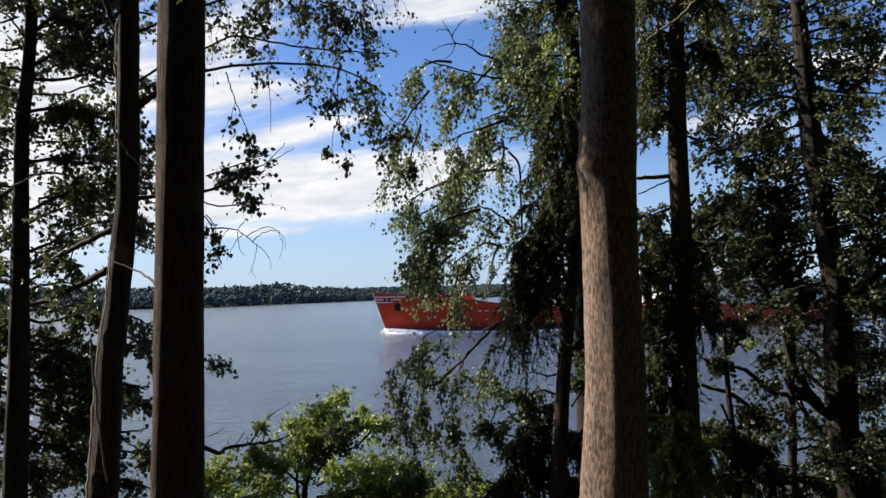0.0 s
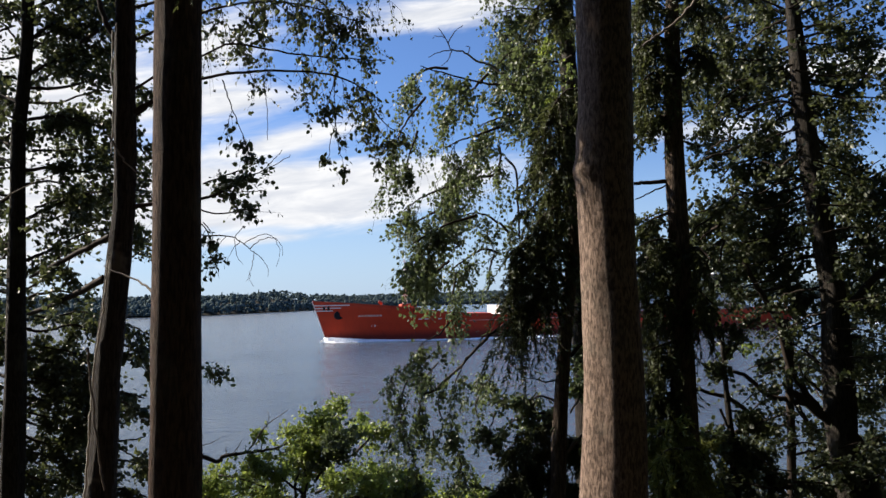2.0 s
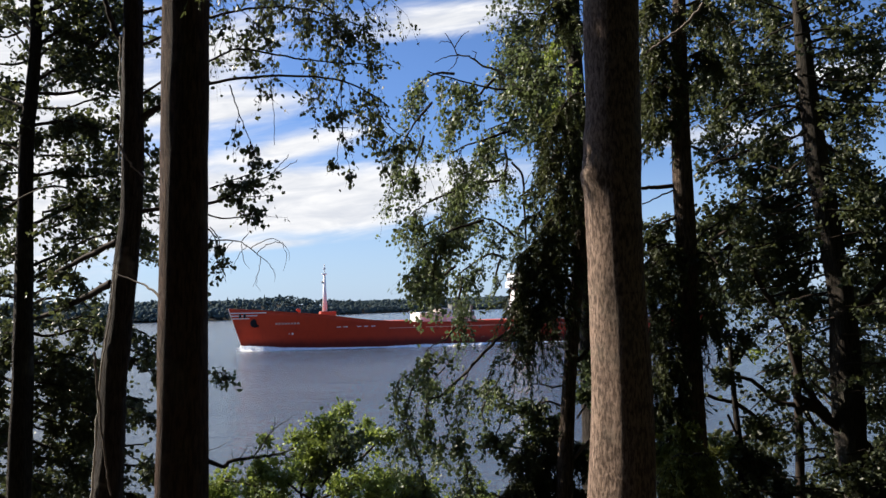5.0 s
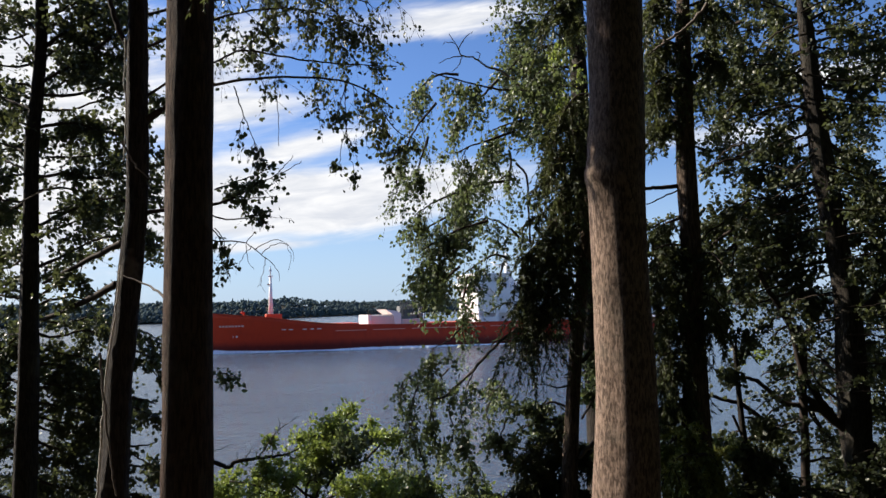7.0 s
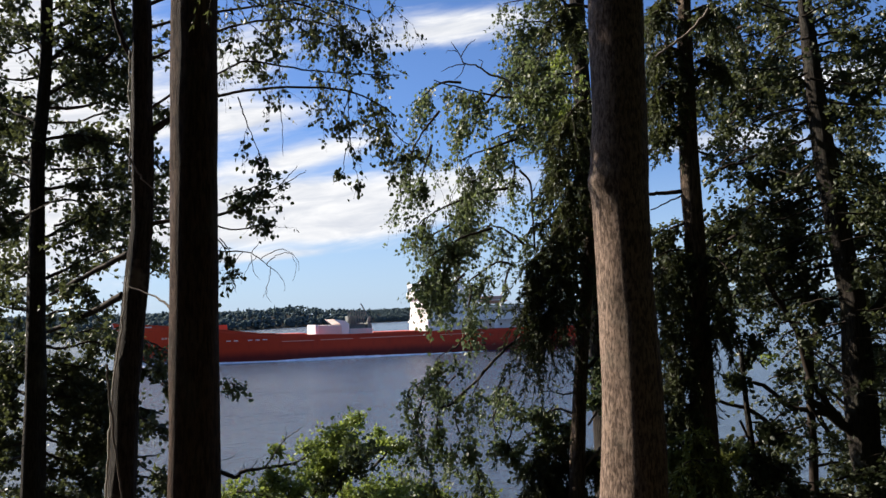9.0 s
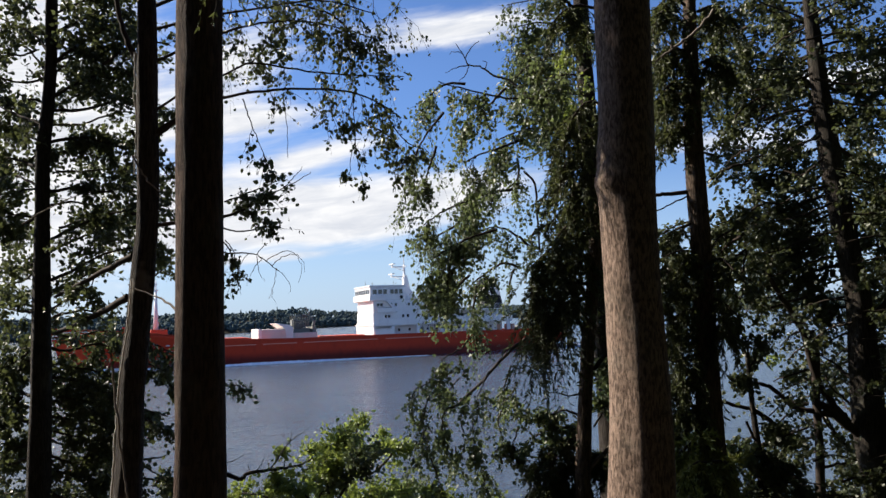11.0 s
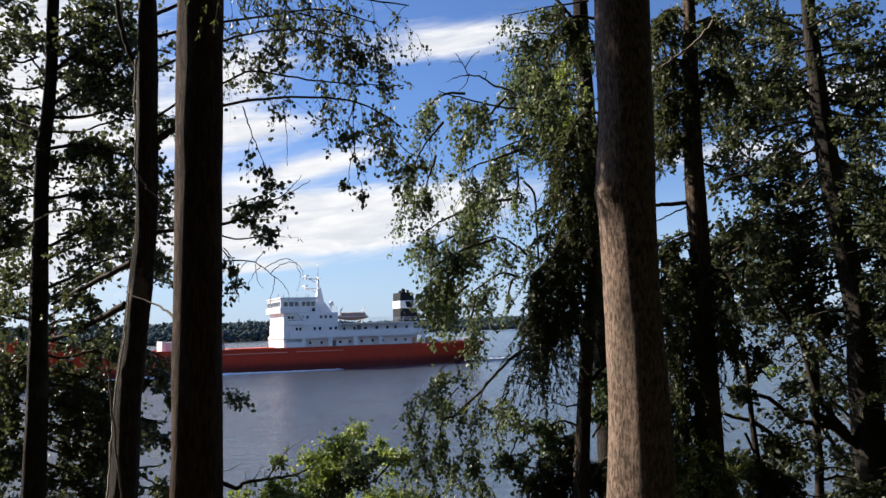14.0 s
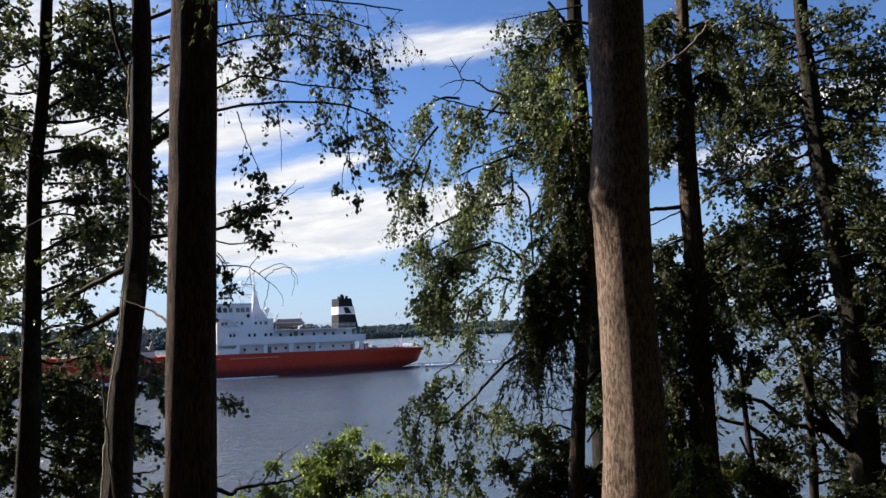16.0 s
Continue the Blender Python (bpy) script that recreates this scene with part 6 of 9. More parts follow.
bough(weeping_spruce, [(1.173, 7.6, 8.066), (1.208, 7.6, 7.959), (1.306, 7.6, 8.065), (1.388, 7.6, 8.117)], 0.026867, 0.0161202, 0, 0.4, 0.5, 10, 0.06, LEAF_ALDER)
bough(weeping_spruce, [(1.141, 7.6, 7.774), (1.006, 7.6, 7.723), (0.873, 7.6, 7.75), (0.767, 7.6, 7.752)], 0.0107468, 0.00429872, 0, 0.4, 0.5, 10, 0.06, LEAF_ALDER)
bough(weeping_spruce, [(1.204, 7.6, 8.279), (1.073, 7.6, 8.441), (0.942, 7.6, 8.603), (0.864, 7.6, 8.765)], 0.026867, 0.0107468, 0, 0.4, 0.5, 10, 0.06, LEAF_ALDER)
bough(weeping_spruce, [(1.112, 8, 7.486), (0.973, 8, 7.543), (0.803, 8, 7.489), (0.664, 8, 7.547)], 0.0141405, 0.00565621, 44, 0.2, 0.4, 10, 0.05, LEAF_BIRCH)
bough(weeping_spruce, [(1.109, 8, 7.32), (0.97, 8, 7.377), (0.745, 8, 7.324), (0.575, 8, 7.242)], 0.0141405, 0.00565621, 34, 0.2, 0.4, 10, 0.05, LEAF_BIRCH)
bough(weeping_spruce, [(0.521, 8, 7.381), (0.463, 8, 7.216), (0.545, 8, 7.104)], 0.00904994, 0.00452497, 26, 0.16, 0.5, 9, 0.05, LEAF_ALDER)
bough(weeping_spruce, [(1.258, 8, 7.819), (1.372, 8, 7.874), (1.432, 8, 8.041)], 0.0113124, 0.00565621, 30, 0.2, 0.3, 10, 0.05, LEAF_BIRCH)
bough(weeping_spruce, [(1.261, 8, 7.374), (1.365, 8, 7.539), (1.423, 8, 7.65)], 0.0113124, 0.00565621, 30, 0.2, 0.3, 10, 0.05, LEAF_BIRCH)
bough(weeping_spruce, [(1.343, 7.6, 7.244), (1.153, 7.6, 7.062)], 0.0214936, 0.0161202, 0, 0.4, 0.5, 10, 0.06, LEAF_ALDER, wood=TWIG_DEAD)
weeping_birch = tree_at("birch_tree", [(1.774, 10, 3.88, 0.2298), (1.774, 10, 5.169, 0.1838), (1.781, 10, 5.85, 0.1697), (1.775, 10, 7.229, 0.1414), (1.733, 10, 8.63, 0.1273), (1.705, 10, 10.053, 0.1131), (1.671, 10, 11.209, 0.1061), (1.661, 10, 11.792, 0.099), (1.648, 10, 12.97, 0.0919), (1.655, 10, 14.089, 0.0848)],
    BARK_BIRCH, "weeping birch with long hanging leafy twigs", "tree", (), 0.08, 17, 28)
bough(weeping_birch, [(1.243, 9, 10.452), (1.136, 9, 10.583), (0.992, 9, 10.78), (0.802, 9, 11.024), (0.611, 9, 11.177), (0.45, 9, 11.231), (0.322, 9, 11.331), (0.161, 9, 11.372)], 0.0222713, 0.00763589, 0, 0.4, 0.5, 10, 0.06, LEAF_ALDER, wood=TWIG_DEAD, label="bare dead birch branch")
bough(weeping_birch, [(0.161, 9, 11.372), (0.097, 9, 11.511), (0.021, 9, 11.624)], 0.00763589, 0.00381794, 0, 0.4, 0.5, 10, 0.06, LEAF_ALDER, wood=TWIG)
bough(weeping_birch, [(0.129, 9, 11.451), (0.208, 9, 11.576), (0.3, 9, 11.654)], 0.00699957, 0.00318162, 0, 0.4, 0.5, 10, 0.06, LEAF_ALDER, wood=TWIG)
bough(weeping_birch, [(0.193, 9, 11.365), (0.031, 9, 11.347), (-0.099, 9, 11.283)], 0.00763589, 0.00318162, 0, 0.4, 0.5, 10, 0.06, LEAF_ALDER, wood=TWIG)
bough(weeping_birch, [(0.167, 9, 11.372), (0.127, 9, 11.248), (0.049, 9, 11.189)], 0.00636324, 0.00318162, 0, 0.4, 0.5, 10, 0.06, LEAF_ALDER, wood=TWIG)
bough(weeping_birch, [(0.354, 9, 11.311), (0.374, 9, 11.396), (0.323, 9, 11.41)], 0.00572692, 0.00318162, 0, 0.4, 0.5, 10, 0.06, LEAF_ALDER, wood=TWIG)
bough(weeping_birch, [(0.097, 9, 11.511), (0, 9, 11.532), (-0.052, 9, 11.506)], 0.00509059, 0.0025453, 0, 0.4, 0.5, 10, 0.06, LEAF_ALDER, wood=TWIG)
bough(weeping_birch, [(0.739, 8.8, 10.077), (0.832, 8.8, 9.969), (0.861, 8.8, 9.874), (0.869, 8.8, 9.59), (0.875, 8.8, 9.182)], 0.013688, 0.0111993, 0, 0.4, 0.5, 10, 0.06, LEAF_ALDER)
bough(weeping_birch, [(1.348, 8.2, 10.781), (0.877, 8.2, 10.727), (0.466, 8.2, 10.761), (0.114, 8.2, 10.854), (-0.179, 8.2, 10.947)], 0.0150738, 0.00521786, 118, 0.408, 0.75, 7, 0.04, LEAF_BIRCH, wide=0.8, sway=0.0)
bough(weeping_birch, [(0.138, 9.9, 11.414), (-0.11, 9.9, 11.417), (-0.325, 9.9, 11.275), (-0.397, 9.9, 11.132)], 0.0181989, 0.00629961, 71, 0.336, 0.8, 6, 0.04, LEAF_BIRCH, wide=0.8, sway=0.0)
bough(weeping_birch, [(0.551, 8.6, 10.964), (0.364, 8.6, 10.779), (0.178, 8.6, 10.656), (-0.009, 8.6, 10.471)], 0.0158091, 0.00547239, 71, 0.36, 0.8, 6, 0.04, LEAF_BIRCH, wide=0.8, sway=0.0)
bough(weeping_birch, [(1.759, 10.6, 12.3), (1.378, 10.6, 12.343), (1.033, 10.6, 12.23), (0.876, 10.6, 11.999)], 0.0194857, 0.00674504, 156, 0.408, 0.6, 6, 0.04, LEAF_BIRCH, wide=0.8, sway=0.0)
bough(weeping_birch, [(1.554, 9.4, 11.595), (1.217, 9.4, 11.598), (0.91, 9.4, 11.464), (0.671, 9.4, 11.261)], 0.0172797, 0.00598145, 201, 0.408, 0.6, 6, 0.04, LEAF_BIRCH, wide=0.8, sway=0.0)
bough(weeping_birch, [(1.318, 8, 10.9), (1.031, 8, 10.903), (0.8, 8, 10.789)], 0.0147062, 0.00509059, 179, 0.408, 0.6, 6, 0.04, LEAF_BIRCH, wide=0.8, sway=0.0)
bough(weeping_birch, [(1.688, 10.2, 11.189), (1.38, 10.2, 11.118), (1.122, 10.2, 10.973)], 0.0187504, 0.00649051, 134, 0.384, 0.7, 6, 0.04, LEAF_BIRCH, wide=0.8, sway=0.0)
bough(weeping_birch, [(1.28, 9, 10.679), (0.957, 9, 10.618), (0.634, 9, 10.556), (0.44, 9, 10.46)], 0.0165444, 0.00572692, 71, 0.384, 0.8, 6, 0.04, LEAF_BIRCH, wide=0.8, sway=0.0)
bough(weeping_birch, [(0.694, 8.2, 10.313), (0.458, 8.2, 10.226), (0.253, 8.2, 10.169), (0.076, 8.2, 10.083)], 0.0150738, 0.00521786, 94, 0.432, 0.85, 7, 0.04, LEAF_BIRCH, wide=0.8, sway=0.0)
bough(weeping_birch, [(0.693, 9.9, 10.476), (0.478, 9.9, 10.264), (0.265, 9.9, 10.16), (0.123, 9.9, 10.054)], 0.0181989, 0.00629961, 94, 0.432, 0.85, 7, 0.04, LEAF_BIRCH, wide=0.8, sway=0.0)
bough(weeping_birch, [(0.23, 8.6, 9.911), (0.167, 8.6, 9.726), (0.104, 8.6, 9.542)], 0.0158091, 0.00547239, 71, 0.312, 0.85, 6, 0.04, LEAF_BIRCH, wide=0.8, sway=0.0)
bough(weeping_birch, [(0.817, 10.6, 10.538), (0.813, 10.6, 10.309), (0.66, 10.6, 10.159)], 0.0194857, 0.00674504, 42, 0.312, 0.85, 6, 0.04, LEAF_BIRCH, wide=0.8, sway=0.0)
bough(weeping_birch, [(-0.142, 9.4, 10.928), (-0.312, 9.4, 10.726), (-0.448, 9.4, 10.523), (-0.55, 9.4, 10.321)], 0.0172797, 0.00598145, 66, 0.408, 0.9, 6, 0.04, LEAF_BIRCH, wide=0.8, sway=0.6)
bough(weeping_birch, [(-0.21, 8, 10.22), (-0.268, 8, 10.048), (-0.327, 8, 9.875)], 0.0147062, 0.00509059, 42, 0.36, 0.9, 6, 0.04, LEAF_BIRCH, wide=0.8, sway=0.6)
bough(weeping_birch, [(-0.597, 10.2, 10.402), (-0.672, 10.2, 10.183), (-0.673, 10.2, 9.964)], 0.0187504, 0.00649051, 16, 0.312, 0.9, 4, 0.04, LEAF_BIRCH, wide=0.8, sway=0.6)
bough(weeping_birch, [(1.145, 9, 10.355), (1.078, 9, 10.162), (1.107, 9, 10)], 0.0165444, 0.00572692, 59, 0.288, 0.6, 6, 0.04, LEAF_BIRCH, wide=0.8, sway=0.0)
bough(weeping_birch, [(1.033, 8.2, 9.601), (0.888, 8.2, 9.662), (0.742, 8.2, 9.605)], 0.0150738, 0.00521786, 30, 0.264, 0.6, 5, 0.04, LEAF_BIRCH, wide=0.8, sway=0.0)
bough(weeping_birch, [(0.961, 9.9, 9.55), (0.889, 9.9, 9.409), (0.922, 9.9, 9.268)], 0.0181989, 0.00629961, 25, 0.24, 0.6, 5, 0.04, LEAF_BIRCH, wide=0.8, sway=0.0)
bough(weeping_birch, [(0.597, 8.6, 9.845), (0.229, 8.6, 9.787), (-0.079, 8.6, 9.667), (-0.263, 8.6, 9.577), (-0.386, 8.6, 9.486)], 0.0158091, 0.00547239, 82, 0.408, 0.85, 6, 0.04, LEAF_BIRCH, wide=0.8, sway=0.0)
bough(weeping_birch, [(0.129, 10.6, 9.937), (-0.024, 10.6, 9.711), (-0.289, 10.6, 9.562), (-0.44, 10.6, 9.451)], 0.0194857, 0.00674504, 82, 0.408, 0.85, 6, 0.04, LEAF_BIRCH, wide=0.8, sway=0.0)
bough(weeping_birch, [(0.81, 9.4, 9.297), (0.645, 9.4, 9.446), (0.446, 9.4, 9.529), (0.245, 9.4, 9.49)], 0.0172797, 0.00598145, 66, 0.336, 0.8, 6, 0.04, LEAF_BIRCH, wide=0.8, sway=0.0)
bough(weeping_birch, [(0.379, 8, 9.353), (0.094, 8, 9.27), (-0.134, 8, 9.158), (-0.277, 8, 9.075)], 0.0147062, 0.00509059, 106, 0.384, 0.85, 7, 0.04, LEAF_BIRCH, wide=0.8, sway=0.0)
bough(weeping_birch, [(0.766, 10.2, 9.076), (0.586, 10.2, 9.15), (0.405, 10.2, 9.08), (0.186, 10.2, 8.923), (0.077, 10.2, 8.83)], 0.0187504, 0.00649051, 71, 0.312, 0.8, 6, 0.04, LEAF_BIRCH, wide=0.8, sway=0.0)
bough(weeping_birch, [(0.233, 9, 9.269), (0.007, 9, 9.079), (-0.185, 9, 8.954), (-0.313, 9, 8.923)], 0.0165444, 0.00572692, 106, 0.336, 0.85, 7, 0.04, LEAF_BIRCH, wide=0.8, sway=0.0)
bough(weeping_birch, [(0.092, 8.2, 8.911), (-0.054, 8.2, 8.796), (-0.228, 8.2, 8.74), (-0.315, 8.2, 8.77)], 0.0150738, 0.00521786, 59, 0.24, 0.8, 6, 0.04, LEAF_BIRCH, wide=0.8, sway=0.0)
bough(weeping_birch, [(0.194, 9.9, 8.855), (0.149, 9.9, 8.575), (0.139, 9.9, 8.296)], 0.0181989, 0.00629961, 71, 0.264, 0.9, 6, 0.04, LEAF_BIRCH, wide=0.8, sway=0.6)
bough(weeping_birch, [(-0.085, 8.6, 8.993), (-0.117, 8.6, 8.811), (-0.088, 8.6, 8.689)], 0.0158091, 0.00547239, 42, 0.24, 0.85, 6, 0.04, LEAF_BIRCH, wide=0.8, sway=0.0)
bough(weeping_birch, [(0.721, 10.6, 9.1), (0.659, 10.6, 8.95), (0.626, 10.6, 8.763)], 0.0194857, 0.00674504, 16, 0.216, 0.9, 4, 0.04, LEAF_BIRCH, wide=0.8, sway=0.0)
bough(weeping_birch, [(0.709, 8.4, 8.262), (0.56, 8.4, 8.175), (0.38, 8.4, 8.012), (0.081, 8.4, 7.71), (-0.097, 8.4, 7.566), (-0.216, 8.4, 7.508), (-0.235, 8.4, 7.334), (-0.207, 8.4, 7.147)], 0.0190049, 0.00712683, 30, 0.28, 0.8, 10, 0.048, LEAF_BIRCH, start=0.3, label="slanting bough over the water")
bough(weeping_birch, [(0.081, 8.4, 7.71), (-0.027, 8.4, 7.506), (-0.04, 8.4, 7.361), (0.017, 8.4, 7.244), (0.087, 8.4, 7.167)], 0.0118781, 0.00534512, 14, 0.2, 0.8, 8, 0.048, LEAF_BIRCH, start=0.1)
bough(weeping_birch, [(0.083, 8, 8.28), (-0.031, 8, 8.168), (-0.144, 8, 8.113), (-0.229, 8, 8.058)], 0.00904994, 0.00395935, 43, 0.276, 0.8, 7, 0.037, LEAF_BIRCH, wide=0.8)
bough(weeping_birch, [(-0.241, 8.4, 7.919), (-0.39, 8.4, 7.803), (-0.508, 8.4, 7.745), (-0.569, 8.4, 7.57)], 0.00950244, 0.00415732, 43, 0.299, 0.8, 7, 0.037, LEAF_BIRCH, wide=0.8)
bough(weeping_birch, [(-0.039, 9.3, 7.789), (-0.171, 9.3, 7.661), (-0.368, 9.3, 7.533)], 0.0105206, 0.00460274, 36, 0.276, 0.8, 7, 0.037, LEAF_BIRCH, wide=0.8)
bough(weeping_birch, [(-0.336, 7.8, 7.744), (-0.392, 7.8, 7.581), (-0.409, 7.8, 7.419)], 0.0088237, 0.00386037, 36, 0.345, 0.8, 7, 0.037, LEAF_BIRCH, wide=0.8)
bough(weeping_birch, [(0.586, 9.9, 7.875), (0.514, 9.9, 7.668), (0.408, 9.9, 7.497), (0.302, 9.9, 7.394)], 0.0111993, 0.0048997, 43, 0.299, 0.8, 7, 0.037, LEAF_BIRCH, wide=0.8)
bough(weeping_birch, [(0.574, 8.7, 7.768), (0.511, 8.7, 7.647), (0.387, 8.7, 7.527)], 0.00984181, 0.00430579, 29, 0.299, 0.8, 7, 0.037, LEAF_BIRCH, wide=0.8)
bough(weeping_birch, [(0.248, 8, 7.941), (0.162, 8, 7.775), (0.104, 8, 7.608)], 0.00904994, 0.00395935, 24, 0.276, 0.8, 7, 0.037, LEAF_BIRCH, wide=0.8)
bough(weeping_birch, [(0.079, 8.4, 7.505), (0.077, 8.4, 7.33), (0.105, 8.4, 7.184)], 0.00950244, 0.00415732, 29, 0.322, 0.8, 7, 0.037, LEAF_BIRCH, wide=0.8)
bough(weeping_birch, [(-0.468, 9.3, 7.211), (-0.489, 9.3, 7.018), (-0.426, 9.3, 6.824)], 0.0105206, 0.00460274, 31, 0.345, 0.8, 7, 0.037, LEAF_BIRCH, wide=0.8)
bough(weeping_birch, [(-0.34, 7.8, 7.148), (-0.287, 7.8, 6.986), (-0.234, 7.8, 6.824)], 0.0088237, 0.00386037, 36, 0.322, 0.8, 7, 0.037, LEAF_BIRCH, wide=0.8)
bough(weeping_birch, [(-0.119, 9.9, 6.918), (-0.121, 9.9, 6.781), (-0.191, 9.9, 6.645)], 0.0111993, 0.0048997, 21, 0.276, 0.8, 7, 0.037, LEAF_BIRCH, wide=0.8)
bough(weeping_birch, [(0.078, 8.7, 7.108), (0.136, 8.7, 6.927), (0.195, 8.7, 6.746)], 0.00984181, 0.00430579, 36, 0.322, 0.8, 7, 0.037, LEAF_BIRCH, wide=0.8)
bough(weeping_birch, [(0.152, 8, 6.943), (0.178, 8, 6.805), (0.233, 8, 6.667)], 0.00904994, 0.00395935, 29, 0.253, 0.8, 7, 0.037, LEAF_BIRCH, wide=0.8)
bough(weeping_birch, [(0.373, 8.4, 7.502), (0.342, 8.4, 7.386), (0.37, 8.4, 7.24)], 0.00950244, 0.00415732, 13, 0.23, 0.8, 7, 0.037, LEAF_BIRCH, wide=0.8)
bank_bush = tree_at("willow_bush", [(-1.566, 8.8, 4.602, 0.0778), (-1.566, 8.8, 5.541, 0.0622), (-1.553, 8.8, 5.96, 0.0498), (-1.522, 8.8, 6.441, 0.0311), (-1.491, 8.8, 6.804, 0.0187)],
    BARK_ALDER, "sunlit light-green willow bush on the bank", "bush", (), 0.05, 20, 10)
bough(bank_bush, [(-1.419, 8.2, 6.469), (-1.343, 8.267, 6.906), (-1.266, 8.333, 7.18), (-1.217, 8.4, 7.373)], 0.0150738, 0.00521786, 121, 0.24, 0.1, 9, 0.045, LEAF_BUSH, wide=0.6)
bough(bank_bush, [(-1.455, 9.8, 6.88), (-1.331, 9.9, 7.102), (-1.309, 10, 7.226)], 0.018015, 0.00623598, 67, 0.168, 0.1, 9, 0.045, LEAF_BUSH, wide=0.6)
bough(bank_bush, [(-1.56, 9.2, 6.41), (-1.739, 9.3, 6.709), (-1.79, 9.4, 6.983)], 0.0169121, 0.00585418, 81, 0.24, 0.1, 9, 0.045, LEAF_BUSH, wide=0.6)
bough(bank_bush, [(-1.257, 7.9, 6.759), (-1.104, 8, 7.011), (-1.004, 8.1, 7.159)], 0.0145223, 0.00502696, 108, 0.264, 0.1, 9, 0.045, LEAF_BIRCH, wide=0.6)
bough(bank_bush, [(-1.363, 10.4, 6.491), (-1.155, 10.5, 6.76), (-1.054, 10.6, 6.926)], 0.019118, 0.00661777, 67, 0.216, 0.1, 9, 0.045, LEAF_BUSH, wide=0.6)
bough(bank_bush, [(-0.969, 8.8, 6.859), (-0.824, 8.9, 6.993), (-0.738, 9, 7.13)], 0.0161768, 0.00559965, 48, 0.168, 0.1, 9, 0.045, LEAF_BUSH, wide=0.6)
bough(bank_bush, [(-1.419, 8.2, 6.582), (-1.661, 8.267, 6.739), (-1.849, 8.333, 6.841), (-1.981, 8.4, 6.887)], 0.0150738, 0.00521786, 121, 0.288, 0.1, 9, 0.045, LEAF_BUSH, wide=0.6)
bough(bank_bush, [(-1.559, 9.8, 6.206), (-1.294, 9.867, 6.323), (-1.026, 9.933, 6.374), (-0.753, 10, 6.425)], 0.018015, 0.00623598, 192, 0.312, 0.1, 9, 0.045, LEAF_BUSH, wide=0.6)
bough(bank_bush, [(-1.592, 9.2, 6.221), (-1.998, 9.3, 6.328), (-2.347, 9.4, 6.437)], 0.0169121, 0.00585418, 121, 0.312, 0.1, 9, 0.045, LEAF_BUSH, wide=0.6)
bough(bank_bush, [(-1.257, 7.9, 6.542), (-0.935, 7.967, 6.577), (-0.55, 8.033, 6.612), (-0.216, 8.1, 6.62)], 0.0145223, 0.00502696, 245, 0.312, 0.1, 9, 0.045, LEAF_BUSH, wide=0.6)
bough(bank_bush, [(-1.365, 10.4, 5.92), (-0.939, 10.5, 6.106), (-0.725, 10.6, 6.227)], 0.019118, 0.00661777, 108, 0.288, 0.1, 9, 0.045, LEAF_BIRCH, wide=0.6)
bough(bank_bush, [(-0.911, 8.8, 6.194), (-0.423, 8.867, 6.292), (0.072, 8.933, 6.332), (0.386, 9, 6.374)], 0.0161768, 0.00559965, 245, 0.288, 0.1, 9, 0.045, LEAF_BUSH, wide=0.6)
bough(bank_bush, [(-1.533, 8.2, 6.358), (-1.085, 8.267, 6.392), (-0.514, 8.333, 6.369), (0.066, 8.4, 6.375)], 0.0150738, 0.00521786, 245, 0.288, 0.1, 9, 0.045, LEAF_BUSH, wide=0.6)
bough(bank_bush, [(-1.696, 9.8, 5.939), (-2.325, 9.867, 5.995), (-2.687, 9.933, 6.118), (-2.914, 10, 6.173)], 0.018015, 0.00623598, 192, 0.312, 0.1, 9, 0.045, LEAF_BUSH, wide=0.6)
bough(bank_bush, [(-1.976, 9.2, 6.415), (-2.379, 9.267, 6.531), (-2.656, 9.333, 6.519), (-2.773, 9.4, 6.377)], 0.0169121, 0.00585418, 121, 0.312, 0.1, 9, 0.045, LEAF_BUSH, wide=0.6)
bough(bank_bush, [(-1.339, 7.9, 6.814), (-1.384, 8, 7.014), (-1.373, 8.1, 7.107)], 0.0145223, 0.00502696, 81, 0.24, 0.1, 9, 0.045, LEAF_BUSH, wide=0.6)
bough(bank_bush, [(-1.938, 8.6, 6.907), (-1.92, 8.6, 7.055), (-1.957, 8.6, 7.115)], 0.00729652, 0.0042563, 14, 0.1, 0.2, 6, 0.045, LEAF_BUSH)
bough(bank_bush, [(-2.656, 8.4, 7.021), (-2.48, 8.4, 6.933), (-2.333, 8.4, 6.879), (-2.263, 8.4, 6.936), (-1.981, 8.4, 6.968), (-1.746, 8.4, 7), (-1.617, 8.4, 7.057)], 0.0296951, 0.00950244, 0, 0.4, 0.5, 10, 0.06, LEAF_ALDER, label="bare crooked branch over the water")
bough(bank_bush, [(-1.746, 8.4, 7), (-1.658, 8.4, 6.959), (-1.6, 8.4, 6.981)], 0.00950244, 0.00475122, 0, 0.4, 0.5, 10, 0.06, LEAF_ALDER)
bough(bank_bush, [(-2.04, 8.4, 6.963), (-1.923, 8.4, 7.118), (-1.835, 8.4, 7.234), (-1.747, 8.4, 7.303), (-1.617, 8.4, 7.395)], 0.00831464, 0.00296951, 0, 0.4, 0.5, 10, 0.06, LEAF_ALDER, wood=TWIG_DEAD)
bough(bank_bush, [(-1.835, 8.4, 7.222), (-1.806, 8.4, 7.321), (-1.818, 8.4, 7.379)], 0.00534512, 0.00237561, 0, 0.4, 0.5, 10, 0.06, LEAF_ALDER, wood=TWIG_DEAD)
bough(bank_bush, [(-2.204, 8.4, 6.941), (-2.128, 8.4, 7.016), (-2.087, 8.4, 7.091)], 0.00534512, 0.00237561, 0, 0.4, 0.5, 10, 0.06, LEAF_ALDER, wood=TWIG_DEAD)
